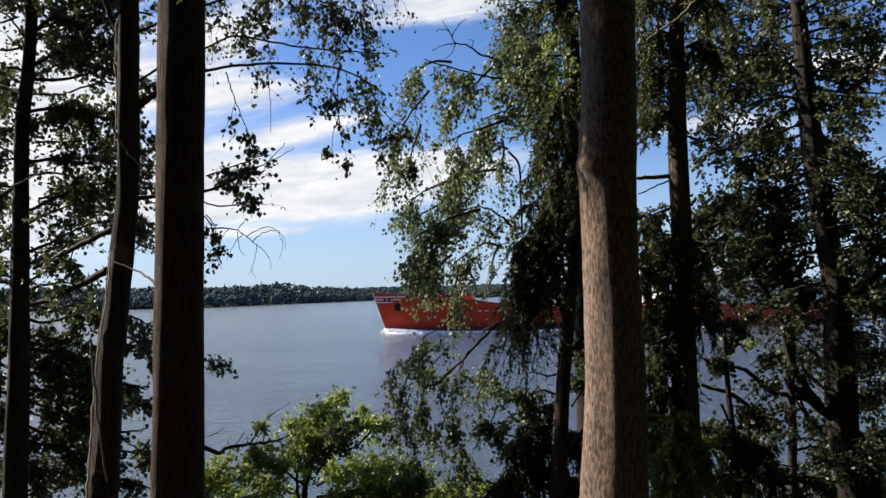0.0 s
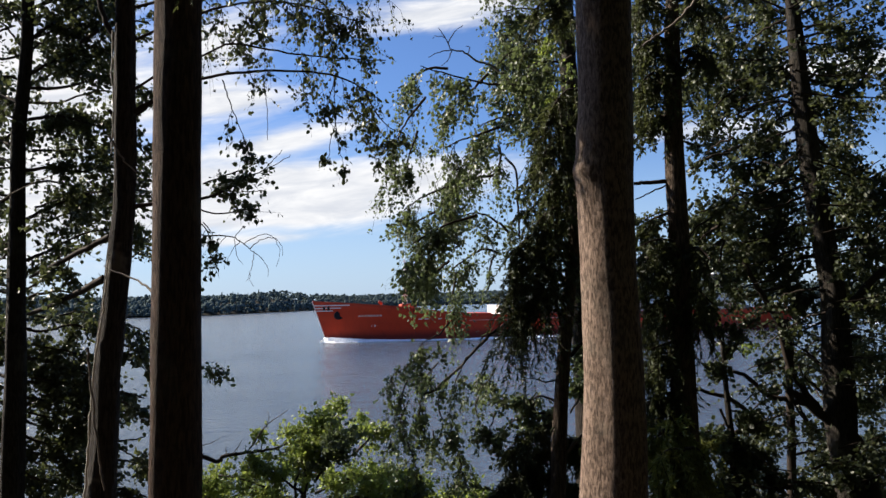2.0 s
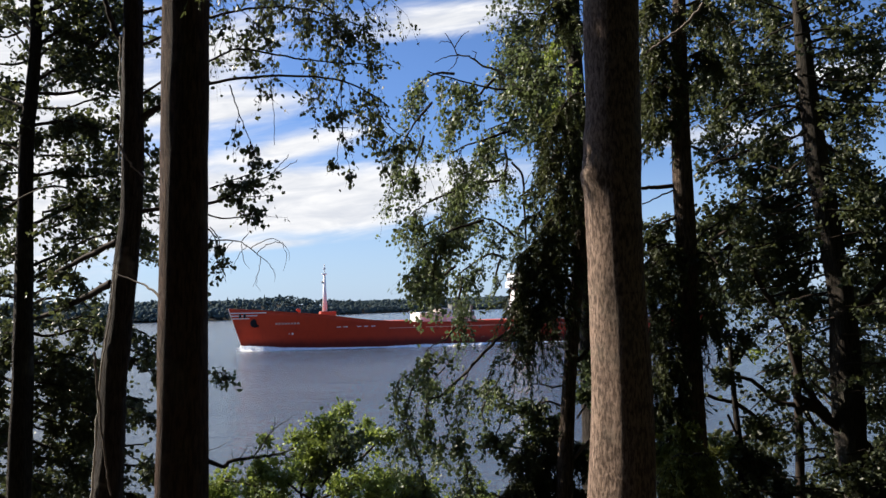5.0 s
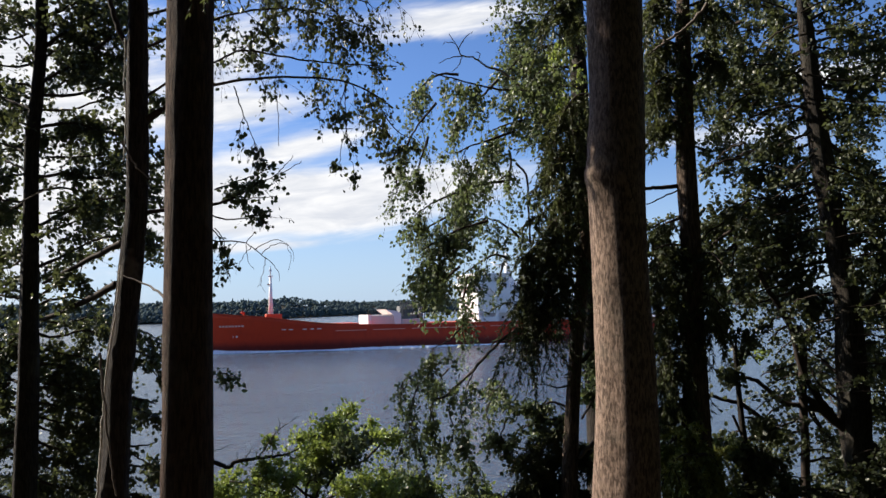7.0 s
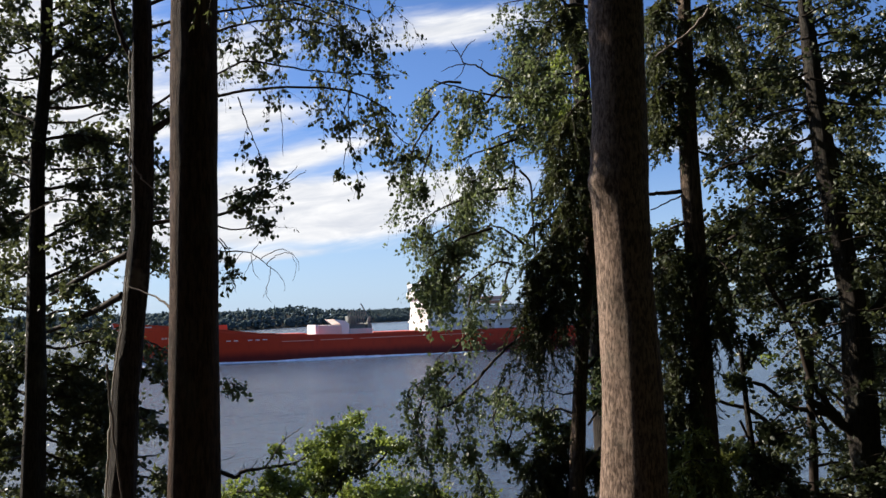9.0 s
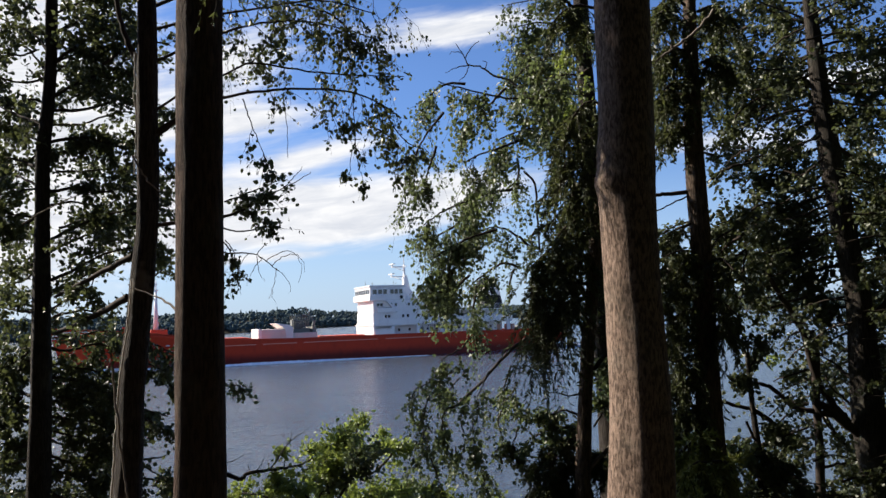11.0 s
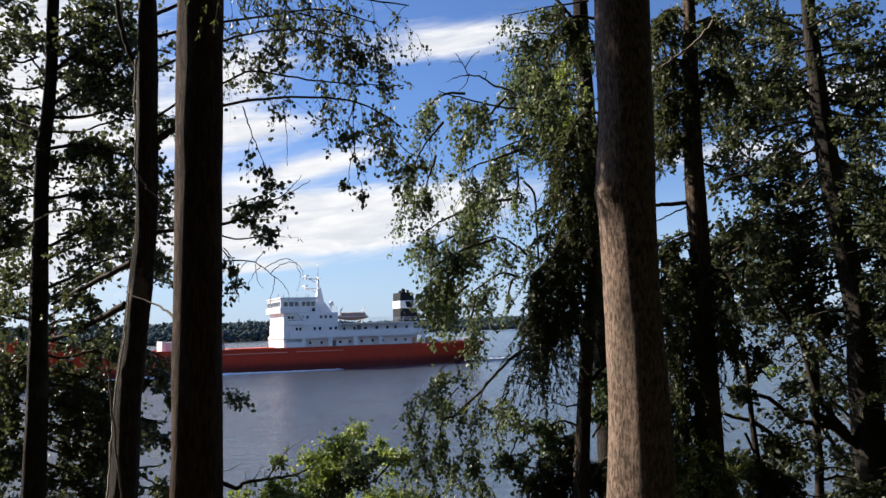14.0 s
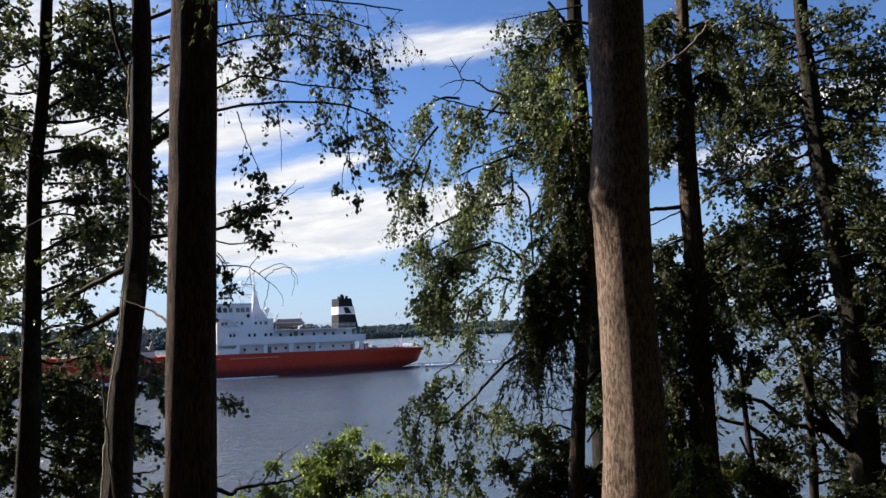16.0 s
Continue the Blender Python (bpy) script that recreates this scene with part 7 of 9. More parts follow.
bough(bank_bush, [(-2.245, 8.4, 6.936), (-2.257, 8.4, 7.035)], 0.00534512, 0.00237561, 0, 0.4, 0.5, 10, 0.06, LEAF_ALDER, wood=TWIG_DEAD)
bough(bank_bush, [(-1.952, 8.4, 7.06), (-1.864, 8.4, 7.205), (-1.853, 8.4, 7.263)], 0.00534512, 0.00237561, 0, 0.4, 0.5, 10, 0.06, LEAF_ALDER, wood=TWIG_DEAD)
bough(bank_bush, [(-2.568, 8.4, 7.038), (-2.393, 8.4, 7.077), (-2.305, 8.4, 7.134)], 0.00475122, 0.00237561, 0, 0.4, 0.5, 10, 0.06, LEAF_ALDER, wood=TWIG_DEAD)
bough(bank_bush, [(-1.494, 8.3, 6.388), (-1.523, 8.3, 6.616), (-1.494, 8.3, 6.73), (-1.378, 8.3, 6.797)], 0.017605, 0.00821565, 0, 0.4, 0.5, 10, 0.06, LEAF_ALDER)
right_alder = tree_at("alder_tree", [(4.146, 8.2, 4.968, 0.1884), (4.146, 8.2, 5.741, 0.1507), (4.126, 8.2, 6.401, 0.1391), (4.057, 8.2, 6.976, 0.1507), (4.045, 8.2, 7.545, 0.1565), (4.04, 8.2, 8.003, 0.1391), (4.016, 8.2, 8.579, 0.1218), (3.943, 8.2, 9.103, 0.116), (3.881, 8.2, 9.63, 0.116), (3.832, 8.2, 10.043, 0.1044), (3.781, 8.2, 10.755, 0.087), (3.738, 8.2, 11.535, 0.0696), (3.736, 8.2, 12.14, 0.0638), (3.753, 8.2, 13.118, 0.0522)],
    BARK_ALDER, "crooked alder with several stems and dark leaves", "tree", (), 0.1, 23, 28)
bough(right_alder, [(4.382, 8.2, 5.961), (4.317, 8.2, 6.466), (4.291, 8.2, 6.804), (4.196, 8.2, 7.003), (4.029, 8.2, 7.135), (3.834, 8.2, 7.291), (3.64, 8.2, 7.463), (3.499, 8.2, 7.55)], 0.0869643, 0.0347857, 0, 0.4, 0.5, 10, 0.06, LEAF_ALDER, label="curved grey bough")
bough(right_alder, [(4.034, 8.2, 8.003), (4.132, 8.2, 8.289), (4.314, 8.2, 8.518), (4.555, 8.2, 8.748)], 0.0579762, 0.0347857, 0, 0.4, 0.5, 10, 0.06, LEAF_ALDER)
bough(right_alder, [(3.835, 8.2, 7.319), (3.698, 8.2, 7.491), (3.536, 8.2, 7.779), (3.436, 8.2, 8.239), (3.245, 8.2, 8.587), (3.083, 8.2, 8.937)], 0.0405833, 0.0231905, 0, 0.4, 0.5, 10, 0.06, LEAF_ALDER)
bough(right_alder, [(3.495, 8.2, 6.306), (3.525, 8.2, 6.982), (3.528, 8.2, 7.55), (3.555, 8.2, 8.008), (3.494, 8.2, 8.238)], 0.046381, 0.0347857, 0, 0.4, 0.5, 10, 0.06, LEAF_ALDER)
bough(right_alder, [(3.751, 8.2, 7.377), (3.524, 8.2, 7.436), (3.296, 8.2, 7.496), (3.072, 8.2, 7.698), (2.901, 8.2, 7.728)], 0.0347857, 0.0173929, 0, 0.4, 0.5, 10, 0.06, LEAF_ALDER)
bough(right_alder, [(2.939, 8.2, 7.101), (3.172, 8.2, 7.212), (2.949, 8.2, 7.442), (2.779, 8.2, 7.501), (2.579, 8.2, 7.56)], 0.0289881, 0.0173929, 0, 0.4, 0.5, 10, 0.06, LEAF_ALDER)
bough(right_alder, [(3.875, 8.2, 10.754), (3.996, 8.2, 10.843), (4.234, 8.2, 10.9), (4.502, 8.2, 10.987)], 0.0173929, 0.00869643, 20, 0.25, 0.4, 8, 0.056, LEAF_ALDER, start=0.2)
bough(right_alder, [(2.603, 8.2, 9.82), (2.793, 8.2, 9.936), (3.028, 8.2, 9.98)], 0.0173929, 0.0115952, 0, 0.4, 0.5, 10, 0.06, LEAF_ALDER)
bough(right_alder, [(3.86, 8.2, 10.338), (3.631, 8.2, 10.507), (3.278, 8.2, 10.463), (3.099, 8.2, 10.376)], 0.0173929, 0.00869643, 0, 0.4, 0.5, 10, 0.06, LEAF_ALDER)
bough(right_alder, [(2.628, 8.2, 10.322), (2.801, 8.2, 10.201), (2.974, 8.2, 10.111)], 0.00695714, 0.00347857, 0, 0.4, 0.5, 10, 0.06, LEAF_ALDER, wood=TWIG_DEAD)
bough(right_alder, [(2.446, 7.6, 6.787), (2.572, 7.6, 6.578), (2.622, 7.6, 6.473)], 0.0161202, 0.0107468, 0, 0.4, 0.5, 10, 0.06, LEAF_ALDER, wood=TWIG_DEAD)
bough(right_alder, [(3.813, 8.4, 11.486), (3.598, 8.6, 11.687), (3.369, 8.8, 11.893)], 0.0178171, 0.00653293, 58, 0.42, 0.16, 8, 0.045, LEAF_ALDER)
bough(right_alder, [(4.356, 9.4, 11.675), (4.108, 9.6, 11.887), (3.845, 9.8, 12.105)], 0.0159505, 0.00731066, 24, 0.46, 0.1, 8, 0.042, LEAF_ALDER)
bough(right_alder, [(3.332, 7.5, 11.244), (3.106, 7.6, 11.395), (2.873, 7.7, 11.549)], 0.0106054, 0.0053027, 14, 0.3, 0.1, 8, 0.046, LEAF_ALDER)
bough(right_alder, [(3.821, 8.4, 11.363), (3.648, 8.6, 11.308), (3.536, 8.8, 11.182)], 0.0178171, 0.00653293, 63, 0.42, 0.16, 8, 0.045, LEAF_ALDER)
bough(right_alder, [(4.364, 9.4, 11.537), (4.163, 9.6, 11.465), (4.031, 9.8, 11.315)], 0.0159505, 0.00731066, 26, 0.46, 0.1, 8, 0.042, LEAF_ALDER)
bough(right_alder, [(3.339, 7.5, 11.134), (3.15, 7.6, 11.06), (3.019, 7.7, 10.926)], 0.0106054, 0.0053027, 15, 0.3, 0.1, 8, 0.046, LEAF_ALDER)
bough(right_alder, [(3.858, 8.4, 11.055), (3.67, 8.533, 10.974), (3.417, 8.667, 11.016), (3.217, 8.8, 11.057)], 0.0178171, 0.00653293, 110, 0.42, 0.16, 8, 0.045, LEAF_ALDER)
bough(right_alder, [(4.406, 9.4, 11.194), (4.19, 9.533, 11.097), (3.902, 9.667, 11.137), (3.675, 9.8, 11.176)], 0.0159505, 0.00731066, 45, 0.46, 0.1, 8, 0.042, LEAF_ALDER)
bough(right_alder, [(3.372, 7.5, 10.859), (3.181, 7.567, 10.772), (2.935, 7.633, 10.795), (2.74, 7.7, 10.817)], 0.0106054, 0.0053027, 26, 0.3, 0.1, 8, 0.046, LEAF_ALDER)
bough(right_alder, [(3.882, 8.4, 10.871), (3.602, 8.533, 10.789), (3.284, 8.667, 10.765), (3.081, 8.8, 10.739)], 0.0178171, 0.00653293, 121, 0.42, 0.16, 8, 0.045, LEAF_ALDER)
bough(right_alder, [(4.432, 9.4, 10.989), (4.115, 9.533, 10.89), (3.755, 9.667, 10.857), (3.524, 9.8, 10.822)], 0.0159505, 0.00731066, 50, 0.46, 0.1, 8, 0.042, LEAF_ALDER)
bough(right_alder, [(3.393, 7.5, 10.695), (3.121, 7.567, 10.607), (2.819, 7.633, 10.574), (2.621, 7.7, 10.538)], 0.0106054, 0.0053027, 29, 0.3, 0.1, 8, 0.046, LEAF_ALDER)
bough(right_alder, [(3.069, 8.4, 10.88), (2.924, 8.6, 10.876), (2.799, 8.8, 10.806)], 0.0178171, 0.00653293, 49, 0.42, 0.16, 8, 0.045, LEAF_ALDER)
bough(right_alder, [(3.523, 9.4, 10.998), (3.355, 9.6, 10.984), (3.211, 9.8, 10.896)], 0.0159505, 0.00731066, 20, 0.46, 0.1, 8, 0.042, LEAF_ALDER)
bough(right_alder, [(2.667, 7.5, 10.702), (2.51, 7.6, 10.678), (2.374, 7.7, 10.597)], 0.0106054, 0.0053027, 11, 0.3, 0.1, 8, 0.046, LEAF_ALDER)
bough(right_alder, [(3.302, 8.4, 10.633), (3.128, 8.6, 10.5), (3.164, 8.8, 10.356)], 0.0178171, 0.00653293, 81, 0.42, 0.16, 8, 0.045, LEAF_ALDER)
bough(right_alder, [(3.783, 9.4, 10.723), (3.583, 9.6, 10.565), (3.616, 9.8, 10.396)], 0.0159505, 0.00731066, 33, 0.46, 0.1, 8, 0.042, LEAF_ALDER)
bough(right_alder, [(2.875, 7.5, 10.482), (2.691, 7.6, 10.345), (2.694, 7.7, 10.203)], 0.0106054, 0.0053027, 19, 0.3, 0.1, 8, 0.046, LEAF_ALDER)
bough(right_alder, [(3.898, 8.4, 10.505), (3.741, 8.6, 10.431), (3.635, 8.8, 10.351)], 0.0178171, 0.00653293, 66, 0.42, 0.16, 8, 0.045, LEAF_ALDER)
bough(right_alder, [(4.451, 9.4, 10.58), (4.266, 9.6, 10.488), (4.14, 9.8, 10.391)], 0.0159505, 0.00731066, 27, 0.46, 0.1, 8, 0.042, LEAF_ALDER)
bough(right_alder, [(3.408, 7.5, 10.367), (3.232, 7.6, 10.284), (3.106, 7.7, 10.198)], 0.0106054, 0.0053027, 16, 0.3, 0.1, 8, 0.046, LEAF_ALDER)
bough(right_alder, [(3.917, 8.4, 10.202), (3.701, 8.533, 10.109), (3.508, 8.667, 10.012), (3.369, 8.8, 9.91)], 0.0178171, 0.00653293, 101, 0.42, 0.16, 8, 0.045, LEAF_ALDER)
bough(right_alder, [(4.472, 9.4, 10.241), (4.224, 9.533, 10.132), (4.003, 9.667, 10.018), (3.845, 9.8, 9.901)], 0.0159505, 0.00731066, 42, 0.46, 0.1, 8, 0.042, LEAF_ALDER)
bough(right_alder, [(3.425, 7.5, 10.096), (3.209, 7.567, 10.003), (3.016, 7.633, 9.909), (2.874, 7.7, 9.812)], 0.0106054, 0.0053027, 24, 0.3, 0.1, 8, 0.046, LEAF_ALDER)
bough(right_alder, [(3.224, 8.4, 10.088), (3.115, 8.6, 10.066), (3.058, 8.8, 9.977)], 0.0178171, 0.00653293, 23, 0.42, 0.16, 8, 0.045, LEAF_ALDER)
bough(right_alder, [(3.696, 9.4, 10.114), (3.568, 9.6, 10.081), (3.498, 9.8, 9.975)], 0.0159505, 0.00731066, 9, 0.46, 0.1, 8, 0.042, LEAF_ALDER)
bough(right_alder, [(2.806, 7.5, 9.994), (2.679, 7.6, 9.961), (2.601, 7.7, 9.871)], 0.0106054, 0.0053027, 5, 0.3, 0.1, 8, 0.046, LEAF_ALDER)
bough(right_alder, [(3.939, 8.4, 9.959), (3.781, 8.6, 9.812), (3.683, 8.8, 9.907)], 0.0178171, 0.00653293, 63, 0.42, 0.16, 8, 0.045, LEAF_ALDER)
bough(right_alder, [(4.495, 9.4, 9.97), (4.31, 9.6, 9.798), (4.193, 9.8, 9.897)], 0.0159505, 0.00731066, 26, 0.46, 0.1, 8, 0.042, LEAF_ALDER)
bough(right_alder, [(3.444, 7.5, 9.879), (3.268, 7.6, 9.736), (3.148, 7.7, 9.809)], 0.0106054, 0.0053027, 15, 0.3, 0.1, 8, 0.046, LEAF_ALDER)
bough(right_alder, [(3.957, 8.4, 9.658), (3.745, 8.533, 9.618), (3.553, 8.667, 9.514), (3.359, 8.8, 9.595)], 0.0178171, 0.00653293, 101, 0.42, 0.16, 8, 0.045, LEAF_ALDER)
bough(right_alder, [(4.516, 9.4, 9.633), (4.273, 9.533, 9.585), (4.053, 9.667, 9.465), (3.833, 9.8, 9.551)], 0.0159505, 0.00731066, 42, 0.46, 0.1, 8, 0.042, LEAF_ALDER)
bough(right_alder, [(3.461, 7.5, 9.61), (3.248, 7.567, 9.568), (3.056, 7.633, 9.47), (2.865, 7.7, 9.536)], 0.0106054, 0.0053027, 24, 0.3, 0.1, 8, 0.046, LEAF_ALDER)
bough(right_alder, [(3.981, 8.4, 9.477), (3.736, 8.533, 9.374), (3.485, 8.667, 9.329), (3.229, 8.8, 9.408)], 0.0178171, 0.00653293, 116, 0.42, 0.16, 8, 0.045, LEAF_ALDER)
bough(right_alder, [(4.542, 9.4, 9.432), (4.263, 9.533, 9.313), (3.978, 9.667, 9.259), (3.687, 9.8, 9.343)], 0.0159505, 0.00731066, 48, 0.46, 0.1, 8, 0.042, LEAF_ALDER)
bough(right_alder, [(3.482, 7.5, 9.448), (3.241, 7.567, 9.352), (2.996, 7.633, 9.308), (2.751, 7.7, 9.372)], 0.0106054, 0.0053027, 28, 0.3, 0.1, 8, 0.046, LEAF_ALDER)
bough(right_alder, [(3.265, 8.4, 9.485), (3.094, 8.6, 9.388), (2.913, 8.8, 9.317)], 0.0178171, 0.00653293, 63, 0.42, 0.16, 8, 0.045, LEAF_ALDER)
bough(right_alder, [(3.741, 9.4, 9.44), (3.544, 9.6, 9.326), (3.337, 9.8, 9.242)], 0.0159505, 0.00731066, 26, 0.46, 0.1, 8, 0.042, LEAF_ALDER)
bough(right_alder, [(2.843, 7.5, 9.455), (2.661, 7.6, 9.362), (2.475, 7.7, 9.293)], 0.0106054, 0.0053027, 15, 0.3, 0.1, 8, 0.046, LEAF_ALDER)
bough(right_alder, [(4.029, 8.4, 9.177), (3.788, 8.533, 9.131), (3.536, 8.667, 9.021), (3.277, 8.8, 8.97)], 0.0178171, 0.00653293, 116, 0.42, 0.16, 8, 0.045, LEAF_ALDER)
bough(right_alder, [(4.596, 9.4, 9.097), (4.321, 9.533, 9.041), (4.035, 9.667, 8.915), (3.741, 9.8, 8.855)], 0.0159505, 0.00731066, 48, 0.46, 0.1, 8, 0.042, LEAF_ALDER)
bough(right_alder, [(3.526, 7.5, 9.18), (3.287, 7.567, 9.135), (3.042, 7.633, 9.035), (2.794, 7.7, 8.988)], 0.0106054, 0.0053027, 28, 0.3, 0.1, 8, 0.046, LEAF_ALDER)
bough(right_alder, [(2.959, 8.4, 9.249), (2.843, 8.6, 9.146), (2.779, 8.8, 8.975)], 0.0178171, 0.00653293, 43, 0.42, 0.16, 8, 0.045, LEAF_ALDER)
bough(right_alder, [(3.4, 9.4, 9.176), (3.264, 9.6, 9.056), (3.187, 9.8, 8.861)], 0.0159505, 0.00731066, 18, 0.46, 0.1, 8, 0.042, LEAF_ALDER)
bough(right_alder, [(2.57, 7.5, 9.244), (2.439, 7.6, 9.147), (2.357, 7.7, 8.993)], 0.0106054, 0.0053027, 10, 0.3, 0.1, 8, 0.046, LEAF_ALDER)
bough(right_alder, [(4.08, 8.4, 8.938), (3.84, 8.533, 8.888), (3.589, 8.667, 8.775), (3.394, 8.8, 8.719)], 0.0178171, 0.00653293, 66, 0.42, 0.16, 8, 0.045, LEAF_ALDER)
bough(right_alder, [(4.652, 9.4, 8.83), (4.379, 9.533, 8.77), (4.094, 9.667, 8.641), (3.871, 9.8, 8.577)], 0.0159505, 0.00731066, 27, 0.46, 0.1, 8, 0.042, LEAF_ALDER)
bough(right_alder, [(3.571, 7.5, 8.967), (3.333, 7.567, 8.92), (3.088, 7.633, 8.818), (2.896, 7.7, 8.769)], 0.0106054, 0.0053027, 16, 0.3, 0.1, 8, 0.046, LEAF_ALDER)
bough(right_alder, [(3.071, 8.4, 9.008), (3.075, 8.6, 8.778), (3.017, 8.8, 8.599)], 0.0178171, 0.00653293, 52, 0.42, 0.16, 8, 0.045, LEAF_ALDER)
bough(right_alder, [(3.524, 9.4, 8.908), (3.523, 9.6, 8.646), (3.452, 9.8, 8.443)], 0.0159505, 0.00731066, 21, 0.46, 0.1, 8, 0.042, LEAF_ALDER)
bough(right_alder, [(2.67, 7.5, 9.029), (2.645, 7.6, 8.821), (2.566, 7.7, 8.663)], 0.0106054, 0.0053027, 12, 0.3, 0.1, 8, 0.046, LEAF_ALDER)
bough(right_alder, [(3.873, 8.4, 11.485), (4.218, 8.6, 11.68), (4.638, 8.8, 11.88)], 0.0178171, 0.00653293, 58, 0.42, 0.16, 8, 0.045, LEAF_ALDER)
bough(right_alder, [(4.423, 9.4, 11.674), (4.799, 9.6, 11.88), (5.257, 9.8, 12.09)], 0.0159505, 0.00731066, 24, 0.46, 0.1, 8, 0.042, LEAF_ALDER)
bough(right_alder, [(3.386, 7.5, 11.243), (3.654, 7.6, 11.389), (3.984, 7.7, 11.538)], 0.0106054, 0.0053027, 14, 0.3, 0.1, 8, 0.046, LEAF_ALDER)
bough(right_alder, [(3.853, 8.4, 11.239), (4.174, 8.533, 11.342), (4.55, 8.667, 11.384), (4.939, 8.8, 11.489)], 0.0178171, 0.00653293, 101, 0.42, 0.16, 8, 0.045, LEAF_ALDER)
bough(right_alder, [(4.4, 9.4, 11.4), (4.752, 9.533, 11.507), (5.166, 9.667, 11.546), (5.592, 9.8, 11.656)], 0.0159505, 0.00731066, 42, 0.46, 0.1, 8, 0.042, LEAF_ALDER)
bough(right_alder, [(3.367, 7.5, 11.023), (3.628, 7.567, 11.099), (3.934, 7.633, 11.119), (4.248, 7.7, 11.195)], 0.0106054, 0.0053027, 24, 0.3, 0.1, 8, 0.046, LEAF_ALDER)
bough(right_alder, [(3.981, 8.4, 11.115), (4.321, 8.6, 11.143), (4.677, 8.8, 11.266)], 0.0178171, 0.00653293, 49, 0.42, 0.16, 8, 0.045, LEAF_ALDER)
bough(right_alder, [(4.543, 9.4, 11.261), (4.914, 9.6, 11.282), (5.3, 9.8, 11.408)], 0.0159505, 0.00731066, 20, 0.46, 0.1, 8, 0.042, LEAF_ALDER)
bough(right_alder, [(3.482, 7.5, 10.912), (3.746, 7.6, 10.915), (4.018, 7.7, 11)], 0.0106054, 0.0053027, 11, 0.3, 0.1, 8, 0.046, LEAF_ALDER)
bough(right_alder, [(3.909, 8.4, 10.81), (4.275, 8.533, 10.781), (4.652, 8.667, 10.814), (5.037, 8.8, 10.814)], 0.0178171, 0.00653293, 87, 0.42, 0.16, 8, 0.045, LEAF_ALDER)
bough(right_alder, [(4.463, 9.4, 10.92), (4.865, 9.533, 10.882), (5.279, 9.667, 10.911), (5.701, 9.8, 10.905)], 0.0159505, 0.00731066, 36, 0.46, 0.1, 8, 0.042, LEAF_ALDER)
bough(right_alder, [(3.418, 7.5, 10.64), (3.718, 7.567, 10.601), (4.024, 7.633, 10.616), (4.334, 7.7, 10.604)], 0.0106054, 0.0053027, 21, 0.3, 0.1, 8, 0.046, LEAF_ALDER)
bough(right_alder, [(3.961, 8.4, 10.566), (4.3, 8.6, 10.581), (4.65, 8.8, 10.595)], 0.0178171, 0.00653293, 87, 0.42, 0.16, 8, 0.045, LEAF_ALDER)
bough(right_alder, [(4.52, 9.4, 10.647), (4.89, 9.6, 10.655), (5.27, 9.8, 10.662)], 0.0159505, 0.00731066, 36, 0.46, 0.1, 8, 0.042, LEAF_ALDER)
bough(right_alder, [(3.464, 7.5, 10.421), (3.727, 7.6, 10.417), (3.995, 7.7, 10.412)], 0.0106054, 0.0053027, 21, 0.3, 0.1, 8, 0.046, LEAF_ALDER)
bough(right_alder, [(4.014, 8.4, 10.383), (4.23, 8.6, 10.364), (4.451, 8.8, 10.311)], 0.0178171, 0.00653293, 37, 0.42, 0.16, 8, 0.045, LEAF_ALDER)
bough(right_alder, [(4.58, 9.4, 10.443), (4.812, 9.6, 10.413), (5.048, 9.8, 10.346)], 0.0159505, 0.00731066, 15, 0.46, 0.1, 8, 0.042, LEAF_ALDER)
bough(right_alder, [(3.512, 7.5, 10.258), (3.665, 7.6, 10.225), (3.82, 7.7, 10.163)], 0.0106054, 0.0053027, 9, 0.3, 0.1, 8, 0.046, LEAF_ALDER)
bough(right_alder, [(4.035, 8.4, 10.14), (4.28, 8.6, 10.053), (4.501, 8.8, 9.993)], 0.0178171, 0.00653293, 52, 0.42, 0.16, 8, 0.045, LEAF_ALDER)
bough(right_alder, [(4.603, 9.4, 10.172), (4.867, 9.6, 10.067), (5.104, 9.8, 9.993)], 0.0159505, 0.00731066, 21, 0.46, 0.1, 8, 0.042, LEAF_ALDER)
bough(right_alder, [(3.531, 7.5, 10.041), (3.709, 7.6, 9.95), (3.865, 7.7, 9.885)], 0.0106054, 0.0053027, 12, 0.3, 0.1, 8, 0.046, LEAF_ALDER)
bough(right_alder, [(4.054, 8.4, 9.838), (4.359, 8.533, 9.795), (4.671, 8.667, 9.751), (4.999, 8.8, 9.893)], 0.0178171, 0.00653293, 87, 0.42, 0.16, 8, 0.045, LEAF_ALDER)
bough(right_alder, [(4.624, 9.4, 9.834), (4.958, 9.533, 9.782), (5.299, 9.667, 9.728), (5.657, 9.8, 9.882)], 0.0159505, 0.00731066, 36, 0.46, 0.1, 8, 0.042, LEAF_ALDER)
bough(right_alder, [(3.547, 7.5, 9.77), (3.792, 7.567, 9.725), (4.041, 7.633, 9.679), (4.3, 7.7, 9.797)], 0.0106054, 0.0053027, 21, 0.3, 0.1, 8, 0.046, LEAF_ALDER)
bough(right_alder, [(4.075, 8.4, 9.597), (4.444, 8.6, 9.558), (4.863, 8.8, 9.642)], 0.0178171, 0.00653293, 81, 0.42, 0.16, 8, 0.045, LEAF_ALDER)
bough(right_alder, [(4.647, 9.4, 9.565), (5.05, 9.6, 9.516), (5.506, 9.8, 9.603)], 0.0159505, 0.00731066, 33, 0.46, 0.1, 8, 0.042, LEAF_ALDER)
bough(right_alder, [(3.566, 7.5, 9.555), (3.855, 7.6, 9.512), (4.182, 7.7, 9.578)], 0.0106054, 0.0053027, 19, 0.3, 0.1, 8, 0.046, LEAF_ALDER)
